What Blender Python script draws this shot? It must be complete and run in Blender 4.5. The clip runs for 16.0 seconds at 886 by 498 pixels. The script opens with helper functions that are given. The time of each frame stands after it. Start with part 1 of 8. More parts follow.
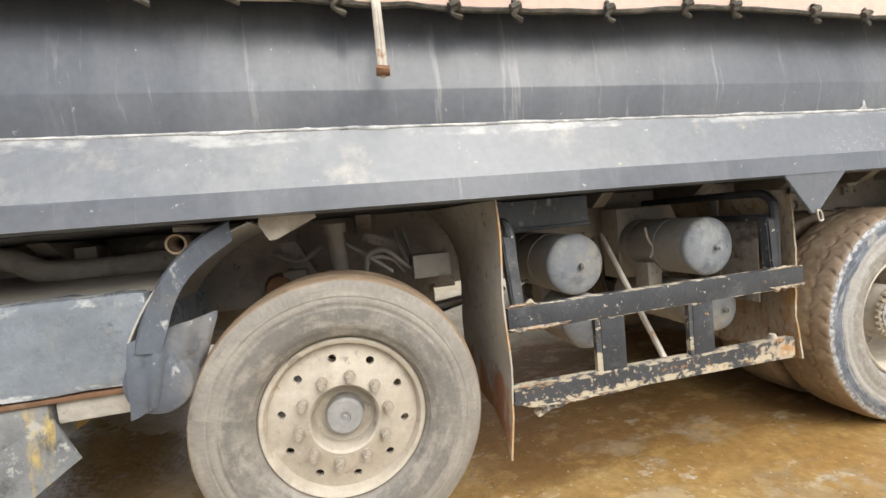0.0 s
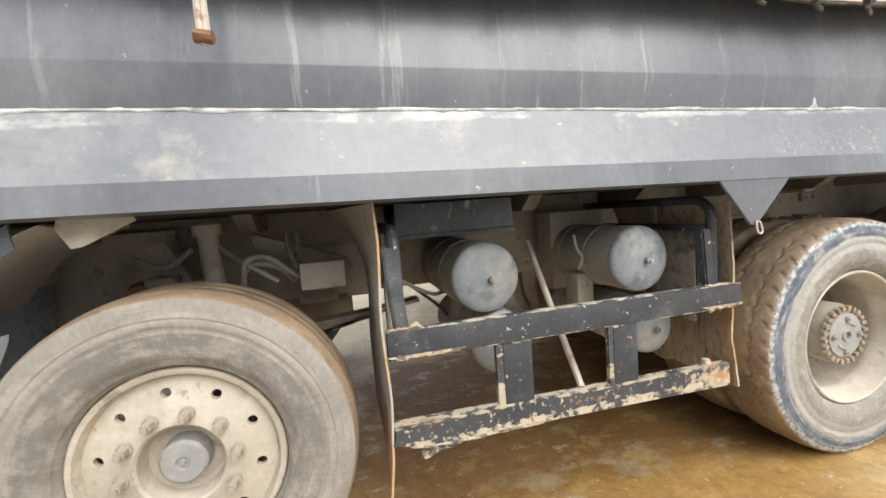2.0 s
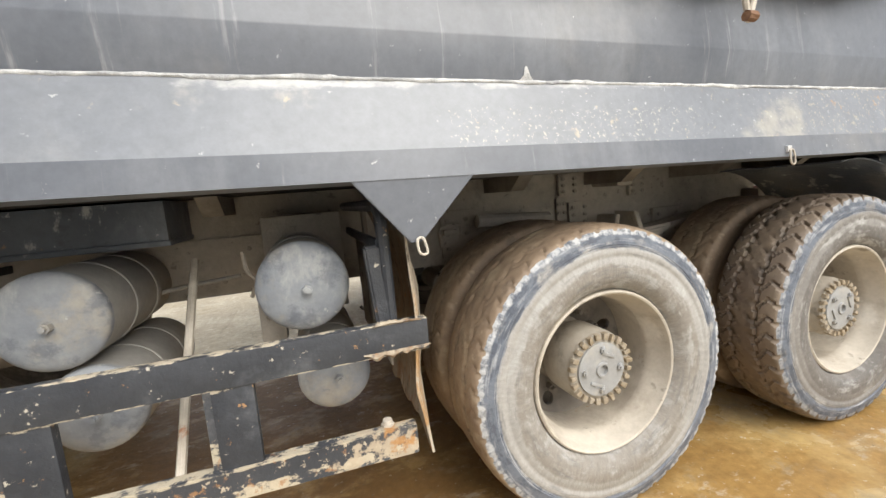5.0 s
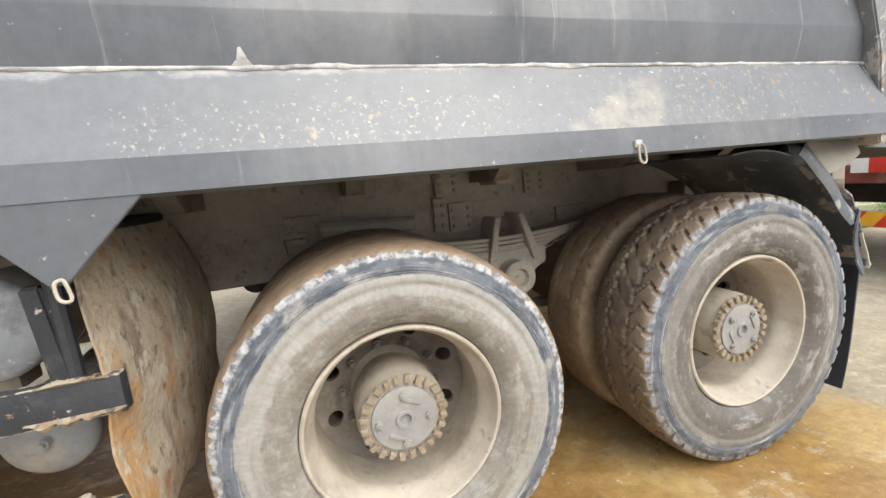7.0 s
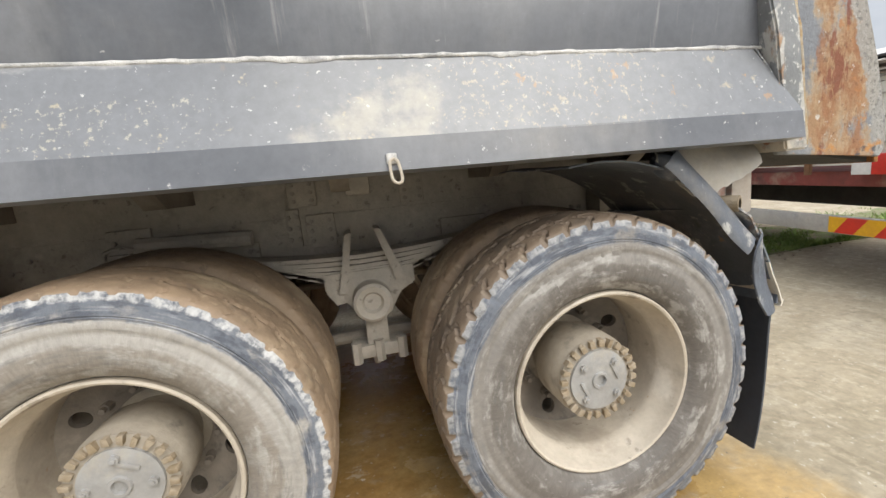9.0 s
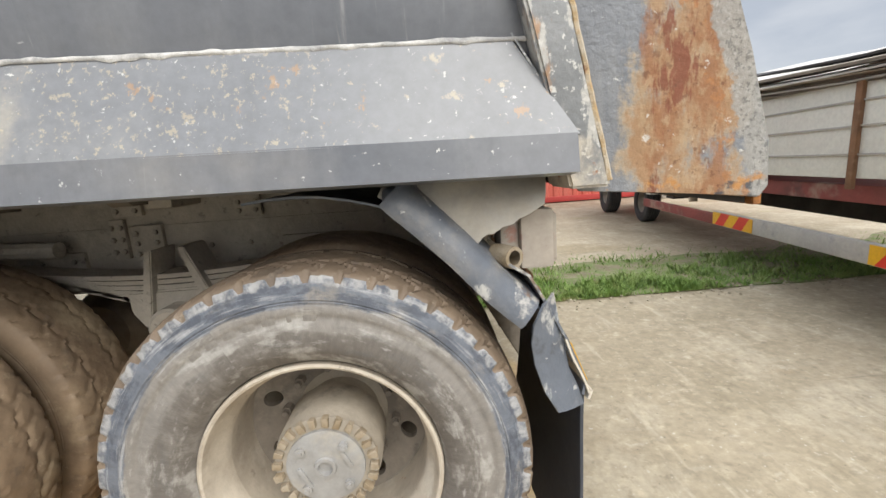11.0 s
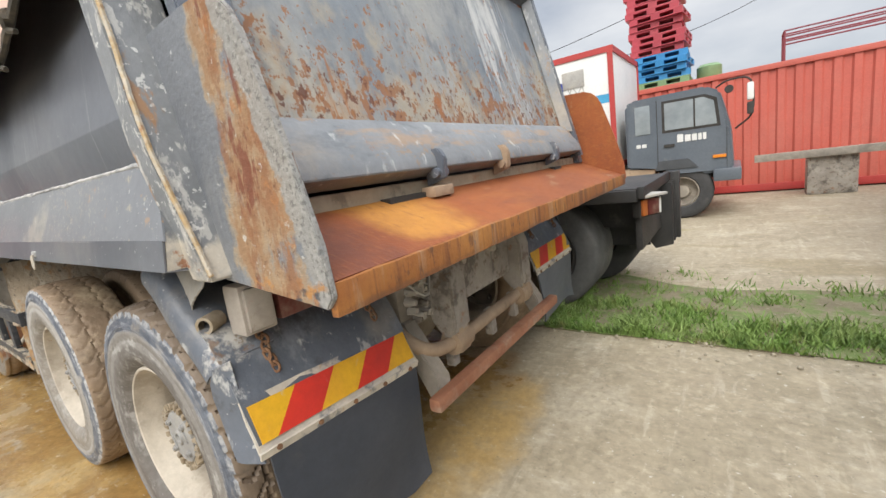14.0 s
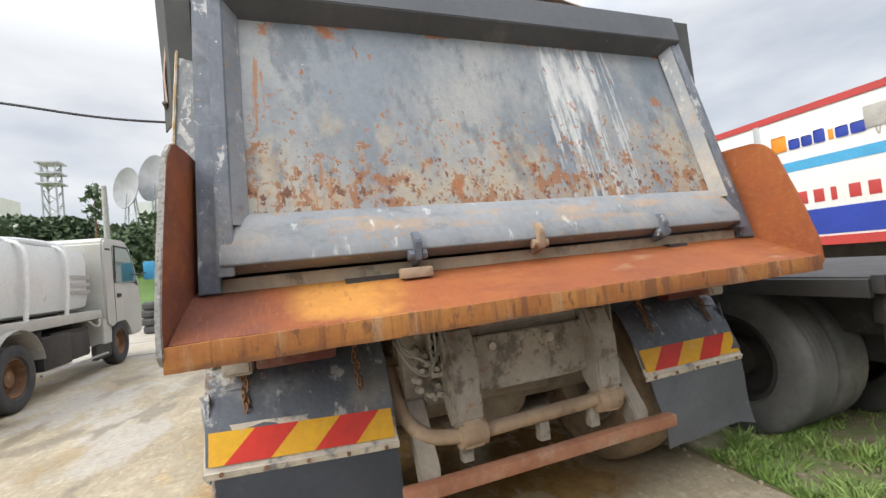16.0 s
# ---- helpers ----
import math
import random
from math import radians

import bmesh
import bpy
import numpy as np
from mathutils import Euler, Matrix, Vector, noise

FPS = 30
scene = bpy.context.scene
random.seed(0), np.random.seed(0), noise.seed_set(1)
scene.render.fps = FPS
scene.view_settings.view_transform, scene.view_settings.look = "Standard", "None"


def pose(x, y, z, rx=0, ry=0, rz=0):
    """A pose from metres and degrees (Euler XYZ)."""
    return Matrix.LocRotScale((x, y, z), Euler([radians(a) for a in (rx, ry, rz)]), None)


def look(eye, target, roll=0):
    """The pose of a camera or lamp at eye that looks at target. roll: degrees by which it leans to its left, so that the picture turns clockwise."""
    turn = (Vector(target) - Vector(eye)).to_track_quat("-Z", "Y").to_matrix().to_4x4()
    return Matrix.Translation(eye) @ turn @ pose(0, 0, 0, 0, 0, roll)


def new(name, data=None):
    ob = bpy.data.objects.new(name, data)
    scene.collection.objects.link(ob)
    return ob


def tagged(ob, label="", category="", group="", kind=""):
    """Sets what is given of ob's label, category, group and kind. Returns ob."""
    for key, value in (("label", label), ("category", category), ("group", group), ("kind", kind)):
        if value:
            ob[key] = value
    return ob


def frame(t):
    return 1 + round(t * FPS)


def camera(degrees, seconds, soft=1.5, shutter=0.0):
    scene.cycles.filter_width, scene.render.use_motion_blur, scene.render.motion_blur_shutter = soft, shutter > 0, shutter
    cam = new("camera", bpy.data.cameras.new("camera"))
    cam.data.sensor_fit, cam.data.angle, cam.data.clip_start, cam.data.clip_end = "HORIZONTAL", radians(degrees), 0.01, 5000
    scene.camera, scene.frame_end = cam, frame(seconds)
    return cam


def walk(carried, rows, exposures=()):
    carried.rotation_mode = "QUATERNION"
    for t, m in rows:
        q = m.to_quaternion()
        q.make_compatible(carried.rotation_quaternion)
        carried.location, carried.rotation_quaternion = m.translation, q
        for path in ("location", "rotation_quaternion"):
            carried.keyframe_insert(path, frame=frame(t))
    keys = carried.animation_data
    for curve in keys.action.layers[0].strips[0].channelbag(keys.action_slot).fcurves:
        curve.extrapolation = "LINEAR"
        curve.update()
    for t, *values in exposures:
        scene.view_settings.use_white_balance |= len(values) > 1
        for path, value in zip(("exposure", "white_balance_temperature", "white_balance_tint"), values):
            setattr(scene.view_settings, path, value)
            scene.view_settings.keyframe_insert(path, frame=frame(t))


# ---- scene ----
cam = camera(93.8, 16.0)
PATH = [
    (0, (0.45, -1.794, 1.178), (0.877, 0.155, 1.043), -5.5),
    (0.5, (0.55, -1.777, 1.181), (0.942, 0.178, 1.024), -5.7),
    (1, (0.649, -1.709, 1.172), (1.065, 0.24, 1.003), -5.4),
    (1.5, (0.744, -1.659, 1.188), (1.197, 0.281, 1.009), -4.8),
    (2, (0.862, -1.631, 1.19), (1.349, 0.301, 1.016), -4.3),
    (2.5, (1.06, -1.663, 1.19), (1.598, 0.256, 1.021), -4.2),
    (3, (1.231, -1.689, 1.191), (1.869, 0.199, 1.023), -4.5),
    (3.5, (1.44, -1.638, 1.184), (2.137, 0.229, 1.015), -2.2),
    (4, (1.641, -1.572, 1.178), (2.384, 0.269, 0.937), -2.8),
    (4.2, (1.734, -1.56, 1.165), (2.438, 0.297, 0.936), -3.1),
    (6.3, (2.556, -1.411, 1.203), (3.135, 0.478, 0.895), -5.3),
    (6.5, (2.651, -1.427, 1.196), (3.215, 0.466, 0.884), -5.4),
    (7, (2.832, -1.451, 1.191), (3.398, 0.441, 0.869), -5.8),
    (7.5, (3.018, -1.403, 1.182), (3.579, 0.489, 0.859), -6.1),
    (8, (3.187, -1.377, 1.202), (3.673, 0.536, 0.885), -6.1),
    (8.5, (3.417, -1.393, 1.199), (3.852, 0.532, 0.874), -5.6),
    (9, (3.637, -1.408, 1.191), (4.052, 0.518, 0.845), -5.6),
    (9.5, (3.852, -1.355, 1.187), (4.284, 0.564, 0.824), -5.7),
    (10, (4.082, -1.296, 1.205), (4.477, 0.631, 0.844), -4.8),
    (10.2, (4.198, -1.287, 1.186), (4.532, 0.654, 0.835), -4.5),
    (12.3, (5.196, -1.145, 1.326), (4.779, 0.758, 0.874), -6.4),
    (12.5, (5.283, -1.115, 1.329), (4.762, 0.769, 0.906), -7.2),
    (13, (5.514, -0.987, 1.35), (4.854, 0.868, 1.003), -6.2),
    (13.5, (5.761, -0.92, 1.348), (4.879, 0.84, 0.995), -6.1),
    (14, (6.012, -0.843, 1.347), (4.856, 0.747, 0.982), -7.7),
    (14.5, (6.155, -0.602, 1.318), (4.73, 0.766, 1.006), -6.7),
    (15, (6.359, -0.364, 1.33), (4.72, 0.766, 1.135), -7.4),
    (15.3, (6.512, -0.239, 1.332), (4.727, 0.651, 1.19), -7.3),
    (15.5, (6.57, -0.17, 1.331), (4.747, 0.645, 1.213), -7.8),
    (16, (6.601, -0.019, 1.302), (4.718, 0.652, 1.373), -5.9),
]
walk(cam, [(t, look(eye, target, roll)) for t, eye, target, roll in PATH], [(0, 0.83), (1.5, 0.91), (3.5, 0.91), (7, 0.78), (9, 0.66), (10.2, 0.66), (12.3, 0.60), (13.5, 0.57), (14.5, 0.62), (15, 0.68), (16, 0.74)])

# ---- world, sun, exposure ----
world = bpy.data.worlds.new("overcast_sky")
scene.world = world
world.use_nodes = True
wn, wl = world.node_tree.nodes, world.node_tree.links
for n in list(wn):
    wn.remove(n)
w_out = wn.new("ShaderNodeOutputWorld")
w_bg = wn.new("ShaderNodeBackground")
w_bg.inputs["Strength"].default_value = 0.072
w_sky = wn.new("ShaderNodeTexSky")
w_sky.sky_type = "NISHITA"
w_sky.sun_disc = False
w_sky.sun_elevation = radians(41)
w_sky.sun_rotation = radians(158)
w_tc = wn.new("ShaderNodeTexCoord")
w_map = wn.new("ShaderNodeMapping")
w_map.inputs["Scale"].default_value = (1.0, 1.0, 2.6)
w_noise = wn.new("ShaderNodeTexNoise")
w_noise.inputs["Scale"].default_value = 2.2
w_noise.inputs["Detail"].default_value = 7
w_noise.inputs["Roughness"].default_value = 0.52
w_ramp = wn.new("ShaderNodeValToRGB")
w_ramp.color_ramp.elements[0].position = 0.34
w_ramp.color_ramp.elements[0].color = (4.8, 5.2, 5.9, 1)
w_ramp.color_ramp.elements[1].position = 0.62
w_ramp.color_ramp.elements[1].color = (8.0, 8.1, 8.3, 1)
w_mix = wn.new("ShaderNodeMix")
w_mix.data_type = "RGBA"
w_mix.inputs["Factor"].default_value = 0.88
wl.new(w_tc.outputs["Generated"], w_map.inputs["Vector"])
wl.new(w_map.outputs["Vector"], w_noise.inputs["Vector"])
wl.new(w_noise.outputs["Fac"], w_ramp.inputs["Fac"])
wl.new(w_sky.outputs["Color"], w_mix.inputs[6])
wl.new(w_ramp.outputs["Color"], w_mix.inputs[7])
w_sep = wn.new("ShaderNodeSeparateXYZ")
w_up = wn.new("ShaderNodeMapRange")
w_up.inputs["From Min"].default_value, w_up.inputs["From Max"].default_value = 0.42, 1.0
w_up.inputs["To Min"].default_value, w_up.inputs["To Max"].default_value = 1.0, 3.8
w_mul = wn.new("ShaderNodeVectorMath")
w_mul.operation = "SCALE"
wl.new(w_tc.outputs["Generated"], w_sep.inputs[0])
wl.new(w_sep.outputs["Z"], w_up.inputs["Value"])
wl.new(w_mix.outputs[2], w_mul.inputs[0])
wl.new(w_up.outputs["Result"], w_mul.inputs["Scale"])
wl.new(w_mul.outputs["Vector"], w_bg.inputs["Color"])
wl.new(w_bg.outputs["Background"], w_out.inputs["Surface"])

sun = new("sun", bpy.data.lights.new("sun", "SUN"))
sun.data.energy = 2.1
sun.data.angle = radians(50)
sun.data.color = (1.0, 0.95, 0.86)
sun.matrix_basis = look((6.0, -9, 9.5), (2, 1, 0))


# ---- mesh helpers ----
def link(name, me, material, parent, label="", m=None):
    ob = new(name, me)
    if parent is not None:
        ob.parent = parent
    if m is not None:
        ob.matrix_basis = m
    if material is not None and not me.materials:
        me.materials.append(material)
    return tagged(ob, label)


def mesh_of(bm, name, sharp=35):
    me = bpy.data.meshes.new(name)
    bmesh.ops.recalc_face_normals(bm, faces=bm.faces)
    bm.to_mesh(me)
    bm.free()
    me.shade_smooth()
    me.set_sharp_from_angle(angle=radians(sharp))
    return me


def part(name, bm, material, parent, label="", sharp=35):
    return link(name, mesh_of(bm, name, sharp), material, parent, label)


def thing(name, label, category, m=None, group="", kind=""):
    ob = new(name)
    if m is not None:
        ob.matrix_basis = m
    return tagged(ob, label, category, group, kind)


def solo(name, bm, material, label, category, group="", kind="", sharp=35):
    return tagged(part(name, bm, material, None, label, sharp), "", category, group, kind)


def box(bm, x0, x1, y0, y1, z0, z1, bevel=0.0, m=None):
    vs = [bm.verts.new((x, y, z)) for x in (x0, x1) for y in (y0, y1) for z in (z0, z1)]
    fs = [bm.faces.new([vs[i] for i in f]) for f in
          ((0, 1, 3, 2), (4, 6, 7, 5), (0, 4, 5, 1), (2, 3, 7, 6), (0, 2, 6, 4), (1, 5, 7, 3))]
    if bevel:
        es = list({e for f in fs for e in f.edges})
        r = bmesh.ops.bevel(bm, geom=es, offset=bevel, segments=2, affect="EDGES", profile=0.6)
        vs = list({v for f in r["faces"] for v in f.verts} | {v for v in vs if v.is_valid})
    if m is not None:
        bmesh.ops.transform(bm, matrix=m, verts=vs)
    return bm


def B():
    return bmesh.new()


def boxes(*rows, bevel=0.0):
    bm = B()
    for r in rows:
        box(bm, *r, bevel=bevel)
    return bm


def cyl(bm, a, b, r, seg=16, r2=None, cap=True):
    a, b = Vector(a), Vector(b)
    w = (b - a).normalized()
    u = w.orthogonal().normalized()
    v = w.cross(u)
    r2 = r if r2 is None else r2
    ra = [bm.verts.new(a + (u * math.cos(2 * math.pi * i / seg) + v * math.sin(2 * math.pi * i / seg)) * r) for i in range(seg)]
    rb = [bm.verts.new(b + (u * math.cos(2 * math.pi * i / seg) + v * math.sin(2 * math.pi * i / seg)) * r2) for i in range(seg)]
    for i in range(seg):
        bm.faces.new((ra[i], ra[(i + 1) % seg], rb[(i + 1) % seg], rb[i]))
    if cap:
        bm.faces.new(ra[::-1])
        bm.faces.new(rb)
    return bm


def smooth_path(pts, n=6):
    """A finer line through the points (Catmull-Rom)."""
    p = [Vector(q) for q in pts]
    p = [p[0] * 2 - p[1]] + p + [p[-1] * 2 - p[-2]]
    out = []
    for i in range(1, len(p) - 2):
        for k in range(n):
            t = k / n
            out.append(0.5 * (2 * p[i] + (p[i + 1] - p[i - 1]) * t + (2 * p[i - 1] - 5 * p[i] + 4 * p[i + 1] - p[i + 2]) * t * t
                              + (3 * p[i] - p[i - 1] - 3 * p[i + 1] + p[i + 2]) * t ** 3))
    out.append(p[-2])
    return out


def tube(bm, pts, r, seg=8, n=5, curved=True):
    line = smooth_path(pts, n) if curved else [Vector(q) for q in pts]
    u = None
    rings = []
    for i, c in enumerate(line):
        w = (line[min(i + 1, len(line) - 1)] - line[max(i - 1, 0)]).normalized()
        u = w.orthogonal().normalized() if u is None else (u - w * u.dot(w)).normalized()
        v = w.cross(u)
        rings.append([bm.verts.new(c + (u * math.cos(2 * math.pi * k / seg) + v * math.sin(2 * math.pi * k / seg)) * r) for k in range(seg)])
    for a, b in zip(rings, rings[1:]):
        for k in range(seg):
            bm.faces.new((a[k], a[(k + 1) % seg], b[(k + 1) % seg], b[k]))
    bm.faces.new(rings[0][::-1])
    bm.faces.new(rings[-1])
    return bm


def lathe(bm, prof, c=(0, 0, 0), seg=48, close=False):
    """Spins (radius, depth) pairs about the y axis through c."""
    c = Vector(c)
    rings = []
    for r, d in prof:
        if r < 1e-5:
            rings.append([bm.verts.new(c + Vector((0, d, 0)))])
        else:
            rings.append([bm.verts.new(c + Vector((r * math.cos(2 * math.pi * i / seg), d, r * math.sin(2 * math.pi * i / seg)))) for i in range(seg)])
    pairs = list(zip(rings, rings[1:])) + ([(rings[-1], rings[0])] if close else [])
    for a, b in pairs:
        for i in range(seg):
            j = (i + 1) % seg
            if len(a) == 1 and len(b) == 1:
                continue
            if len(a) == 1:
                bm.faces.new((a[0], b[j], b[i]))
            elif len(b) == 1:
                bm.faces.new((a[i], a[j], b[0]))
            else:
                bm.faces.new((a[i], a[j], b[j], b[i]))
    return bm


def prism(bm, poly, axis, a, b, bevel=0.0):
    """A flat outline pushed from a to b along an axis; the outline's pair are the two other axes in order."""
    def at(p, d):
        return {"x": (d, p[0], p[1]), "y": (p[0], d, p[1]), "z": (p[0], p[1], d)}[axis]
    va = [bm.verts.new(at(p, a)) for p in poly]
    vb = [bm.verts.new(at(p, b)) for p in poly]
    n = len(poly)
    fs = [bm.faces.new(va), bm.faces.new(vb[::-1])]
    for i in range(n):
        fs.append(bm.faces.new((va[i], vb[i], vb[(i + 1) % n], va[(i + 1) % n])))
    if bevel:
        bmesh.ops.bevel(bm, geom=list({e for f in fs for e in f.edges}), offset=bevel, segments=2, affect="EDGES")
    return bm


def sheet(bm, rows, thick=0.004):
    """A plate from rows of points, with thickness along its own normal."""
    g = [[Vector(p) for p in r] for r in rows]
    h, w = len(g), len(g[0])
    nor = [[None] * w for _ in range(h)]
    for i in range(h):
        for j in range(w):
            du = g[min(i + 1, h - 1)][j] - g[max(i - 1, 0)][j]
            dv = g[i][min(j + 1, w - 1)] - g[i][max(j - 1, 0)]
            k = du.cross(dv)
            nor[i][j] = k.normalized() if k.length > 1e-9 else Vector((0, 0, 1))
    top = [[bm.verts.new(g[i][j] + nor[i][j] * thick / 2) for j in range(w)] for i in range(h)]
    bot = [[bm.verts.new(g[i][j] - nor[i][j] * thick / 2) for j in range(w)] for i in range(h)]
    for i in range(h - 1):
        for j in range(w - 1):
            bm.faces.new((top[i][j], top[i + 1][j], top[i + 1][j + 1], top[i][j + 1]))
            bm.faces.new((bot[i][j], bot[i][j + 1], bot[i + 1][j + 1], bot[i + 1][j]))
    ring = [(0, j) for j in range(w)] + [(i, w - 1) for i in range(1, h)] + [(h - 1, j) for j in range(w - 2, -1, -1)] + [(i, 0) for i in range(h - 2, 0, -1)]
    for (a, b), (c, d) in zip(ring, ring[1:] + ring[:1]):
        bm.faces.new((top[a][b], top[c][d], bot[c][d], bot[a][b]))
    return bm


def arc_sheet(bm, cx, cz, r, a0, a1, y0, y1, n=14, w=4, thick=0.005, dent=0.0, seed=0):
    rows = []
    for i in range(n + 1):
        a = radians(a0 + (a1 - a0) * i / n)
        row = []
        for j in range(w + 1):
            y = y0 + (y1 - y0) * j / w
            rr = r + dent * noise.noise(Vector((a * 3, y * 5, seed)))
            row.append((cx + rr * math.cos(a), y, cz + rr * math.sin(a)))
        rows.append(row)
    return sheet(bm, rows, thick)


def plate_wobble(bm, amount, size=0.3, seed=0):
    for v in bm.verts:
        q = v.co / size + Vector((seed, seed * 2, 0))
        v.co += Vector((noise.noise(q), noise.noise(q + Vector((7, 0, 0))), noise.noise(q + Vector((0, 9, 0))))) * amount
    return bm


# ---- materials ----
def mat(name, base, base2=None, scale=3.0, rough=0.6, metal=0.0, layers=(), bump=0.0, bump_scale=60.0, spec=0.5,
        rough_var=0.15, coords="Object", transmission=0.0, rnd=0.0, grit=0.10, grit_scale=34.0):
    """Paint with a broad tint, then layers of (colour, scale, low, high, stretch, strength, region, roughness).
    A region axis D leans forward with height, along the tail wing's slanting edge."""
    m = bpy.data.materials.new(name)
    m.use_nodes = True
    nt = m.node_tree
    N, L = nt.nodes, nt.links
    p = N["Principled BSDF"]
    tc = N.new("ShaderNodeTexCoord")
    if coords == "Polar":
        sp_, an_, rr_, cb2 = (N.new("ShaderNodeSeparateXYZ"), N.new("ShaderNodeMath"), N.new("ShaderNodeVectorMath"), N.new("ShaderNodeCombineXYZ"))
        fl_ = N.new("ShaderNodeVectorMath")
        fl_.operation, rr_.operation, an_.operation = "MULTIPLY", "LENGTH", "ARCTAN2"
        fl_.inputs[1].default_value = (1, 0, 1)
        L.new(tc.outputs["Object"], sp_.inputs[0])
        L.new(tc.outputs["Object"], fl_.inputs[0])
        L.new(fl_.outputs["Vector"], rr_.inputs[0])
        L.new(sp_.outputs["Z"], an_.inputs[0])
        L.new(sp_.outputs["X"], an_.inputs[1])
        L.new(an_.outputs[0], cb2.inputs["X"])
        L.new(rr_.outputs["Value"], cb2.inputs["Y"])
        L.new(sp_.outputs["Y"], cb2.inputs["Z"])
        src = cb2.outputs["Vector"]
    else:
        src = tc.outputs[coords]

    def tex(sc, stretch=(1, 1, 1), detail=6.0, shift=0.0, ro=0.6):
        mp = N.new("ShaderNodeMapping")
        mp.inputs["Scale"].default_value = stretch
        mp.inputs["Location"].default_value = (shift, shift * 1.7, shift * 0.6)
        L.new(src, mp.inputs["Vector"])
        t = N.new("ShaderNodeTexNoise")
        t.inputs["Scale"].default_value = sc
        t.inputs["Detail"].default_value = detail
        t.inputs["Roughness"].default_value = ro
        L.new(mp.outputs["Vector"], t.inputs["Vector"])
        return t.outputs["Fac"]

    def ramp(v, lo, hi):
        r = N.new("ShaderNodeMapRange")
        r.interpolation_type = "SMOOTHSTEP"
        r.inputs["From Min"].default_value, r.inputs["From Max"].default_value = lo, hi
        L.new(v, r.inputs["Value"])
        return r.outputs["Result"]

    def mul(a, b):
        k = N.new("ShaderNodeMath")
        k.operation = "MULTIPLY"
        for i, v in enumerate((a, b)):
            if isinstance(v, float):
                k.inputs[i].default_value = v
            else:
                L.new(v, k.inputs[i])
        return k.outputs[0]

    def mix(fac, a, b):
        k = N.new("ShaderNodeMix")
        k.data_type = "RGBA"
        L.new(fac, k.inputs[0])
        for i, v in ((6, a), (7, b)):
            if isinstance(v, tuple):
                k.inputs[i].default_value = (*v, 1)
            else:
                L.new(v, k.inputs[i])
        return k.outputs[2]

    col = mix(ramp(tex(scale), 0.32, 0.68), base, base2 or tuple(c * 0.8 for c in base))
    if rnd:
        oi = N.new("ShaderNodeObjectInfo")
        hs = N.new("ShaderNodeHueSaturation")
        mr = N.new("ShaderNodeMapRange")
        mr.inputs["To Min"].default_value, mr.inputs["To Max"].default_value = 1 - rnd, 1 + rnd
        L.new(oi.outputs["Random"], mr.inputs["Value"])
        L.new(mr.outputs["Result"], hs.inputs["Value"])
        L.new(col, hs.inputs["Color"])
        col = hs.outputs["Color"]
    rg = N.new("ShaderNodeMath")
    rg.operation = "MULTIPLY_ADD"
    L.new(tex(scale * 4, shift=3.1), rg.inputs[0])
    rg.inputs[1].default_value, rg.inputs[2].default_value = rough_var, rough - rough_var / 2
    rgh = rg.outputs[0]
    for i, ly in enumerate(layers):
        c, sc, lo, hi = ly[:4]
        stretch = ly[4] if len(ly) > 4 and ly[4] else (1, 1, 1)
        strength = ly[5] if len(ly) > 5 else 1.0
        region = ly[6] if len(ly) > 6 else None
        lr = ly[7] if len(ly) > 7 else None
        v = tex(sc, stretch, 8.0, 11.3 * (ly[8] if len(ly) > 8 else i + 1), 0.65)
        for ax, a, b, c2, d in (region or ()):
            sx = N.new("ShaderNodeSeparateXYZ")
            L.new(src, sx.inputs[0])
            if ax == "D":
                dg = N.new("ShaderNodeMath")
                dg.operation = "MULTIPLY_ADD"
                L.new(sx.outputs["Z"], dg.inputs[0])
                dg.inputs[1].default_value = 0.31
                L.new(sx.outputs["X"], dg.inputs[2])
                e = dg.outputs[0]
            else:
                e = sx.outputs["XYZ".index(ax)]
            keep = mul(ramp(e, a, b), ramp(e, d, c2))
            k = N.new("ShaderNodeMath")
            k.operation = "MULTIPLY_ADD"
            L.new(keep, k.inputs[0])
            k.inputs[1].default_value = 0.42
            shifted = N.new("ShaderNodeMath")
            shifted.operation = "SUBTRACT"
            L.new(v, shifted.inputs[0])
            shifted.inputs[1].default_value = 0.42
            L.new(shifted.outputs[0], k.inputs[2])
            v = k.outputs[0]
        f = mul(ramp(v, lo, hi), float(strength))
        col = mix(f, col, c)
        if lr is not None:
            k = N.new("ShaderNodeMix")
            L.new(f, k.inputs[0])
            L.new(rgh, k.inputs[2])
            k.inputs[3].default_value = lr
            rgh = k.outputs[0]
    if grit:
        gr, gv = N.new("ShaderNodeHueSaturation"), N.new("ShaderNodeMapRange")
        gv.inputs["From Min"].default_value, gv.inputs["From Max"].default_value = 0.3, 0.7
        gv.inputs["To Min"].default_value, gv.inputs["To Max"].default_value = 1 - grit, 1 + grit
        L.new(tex(grit_scale, detail=7.0, shift=7.7, ro=0.7), gv.inputs["Value"])
        L.new(gv.outputs["Result"], gr.inputs["Value"])
        L.new(col, gr.inputs["Color"])
        col = gr.outputs["Color"]
    L.new(col, p.inputs["Base Color"])
    L.new(rgh, p.inputs["Roughness"])
    p.inputs["Metallic"].default_value = metal
    p.inputs["Specular IOR Level"].default_value = spec
    if transmission:
        p.inputs["Transmission Weight"].default_value = transmission
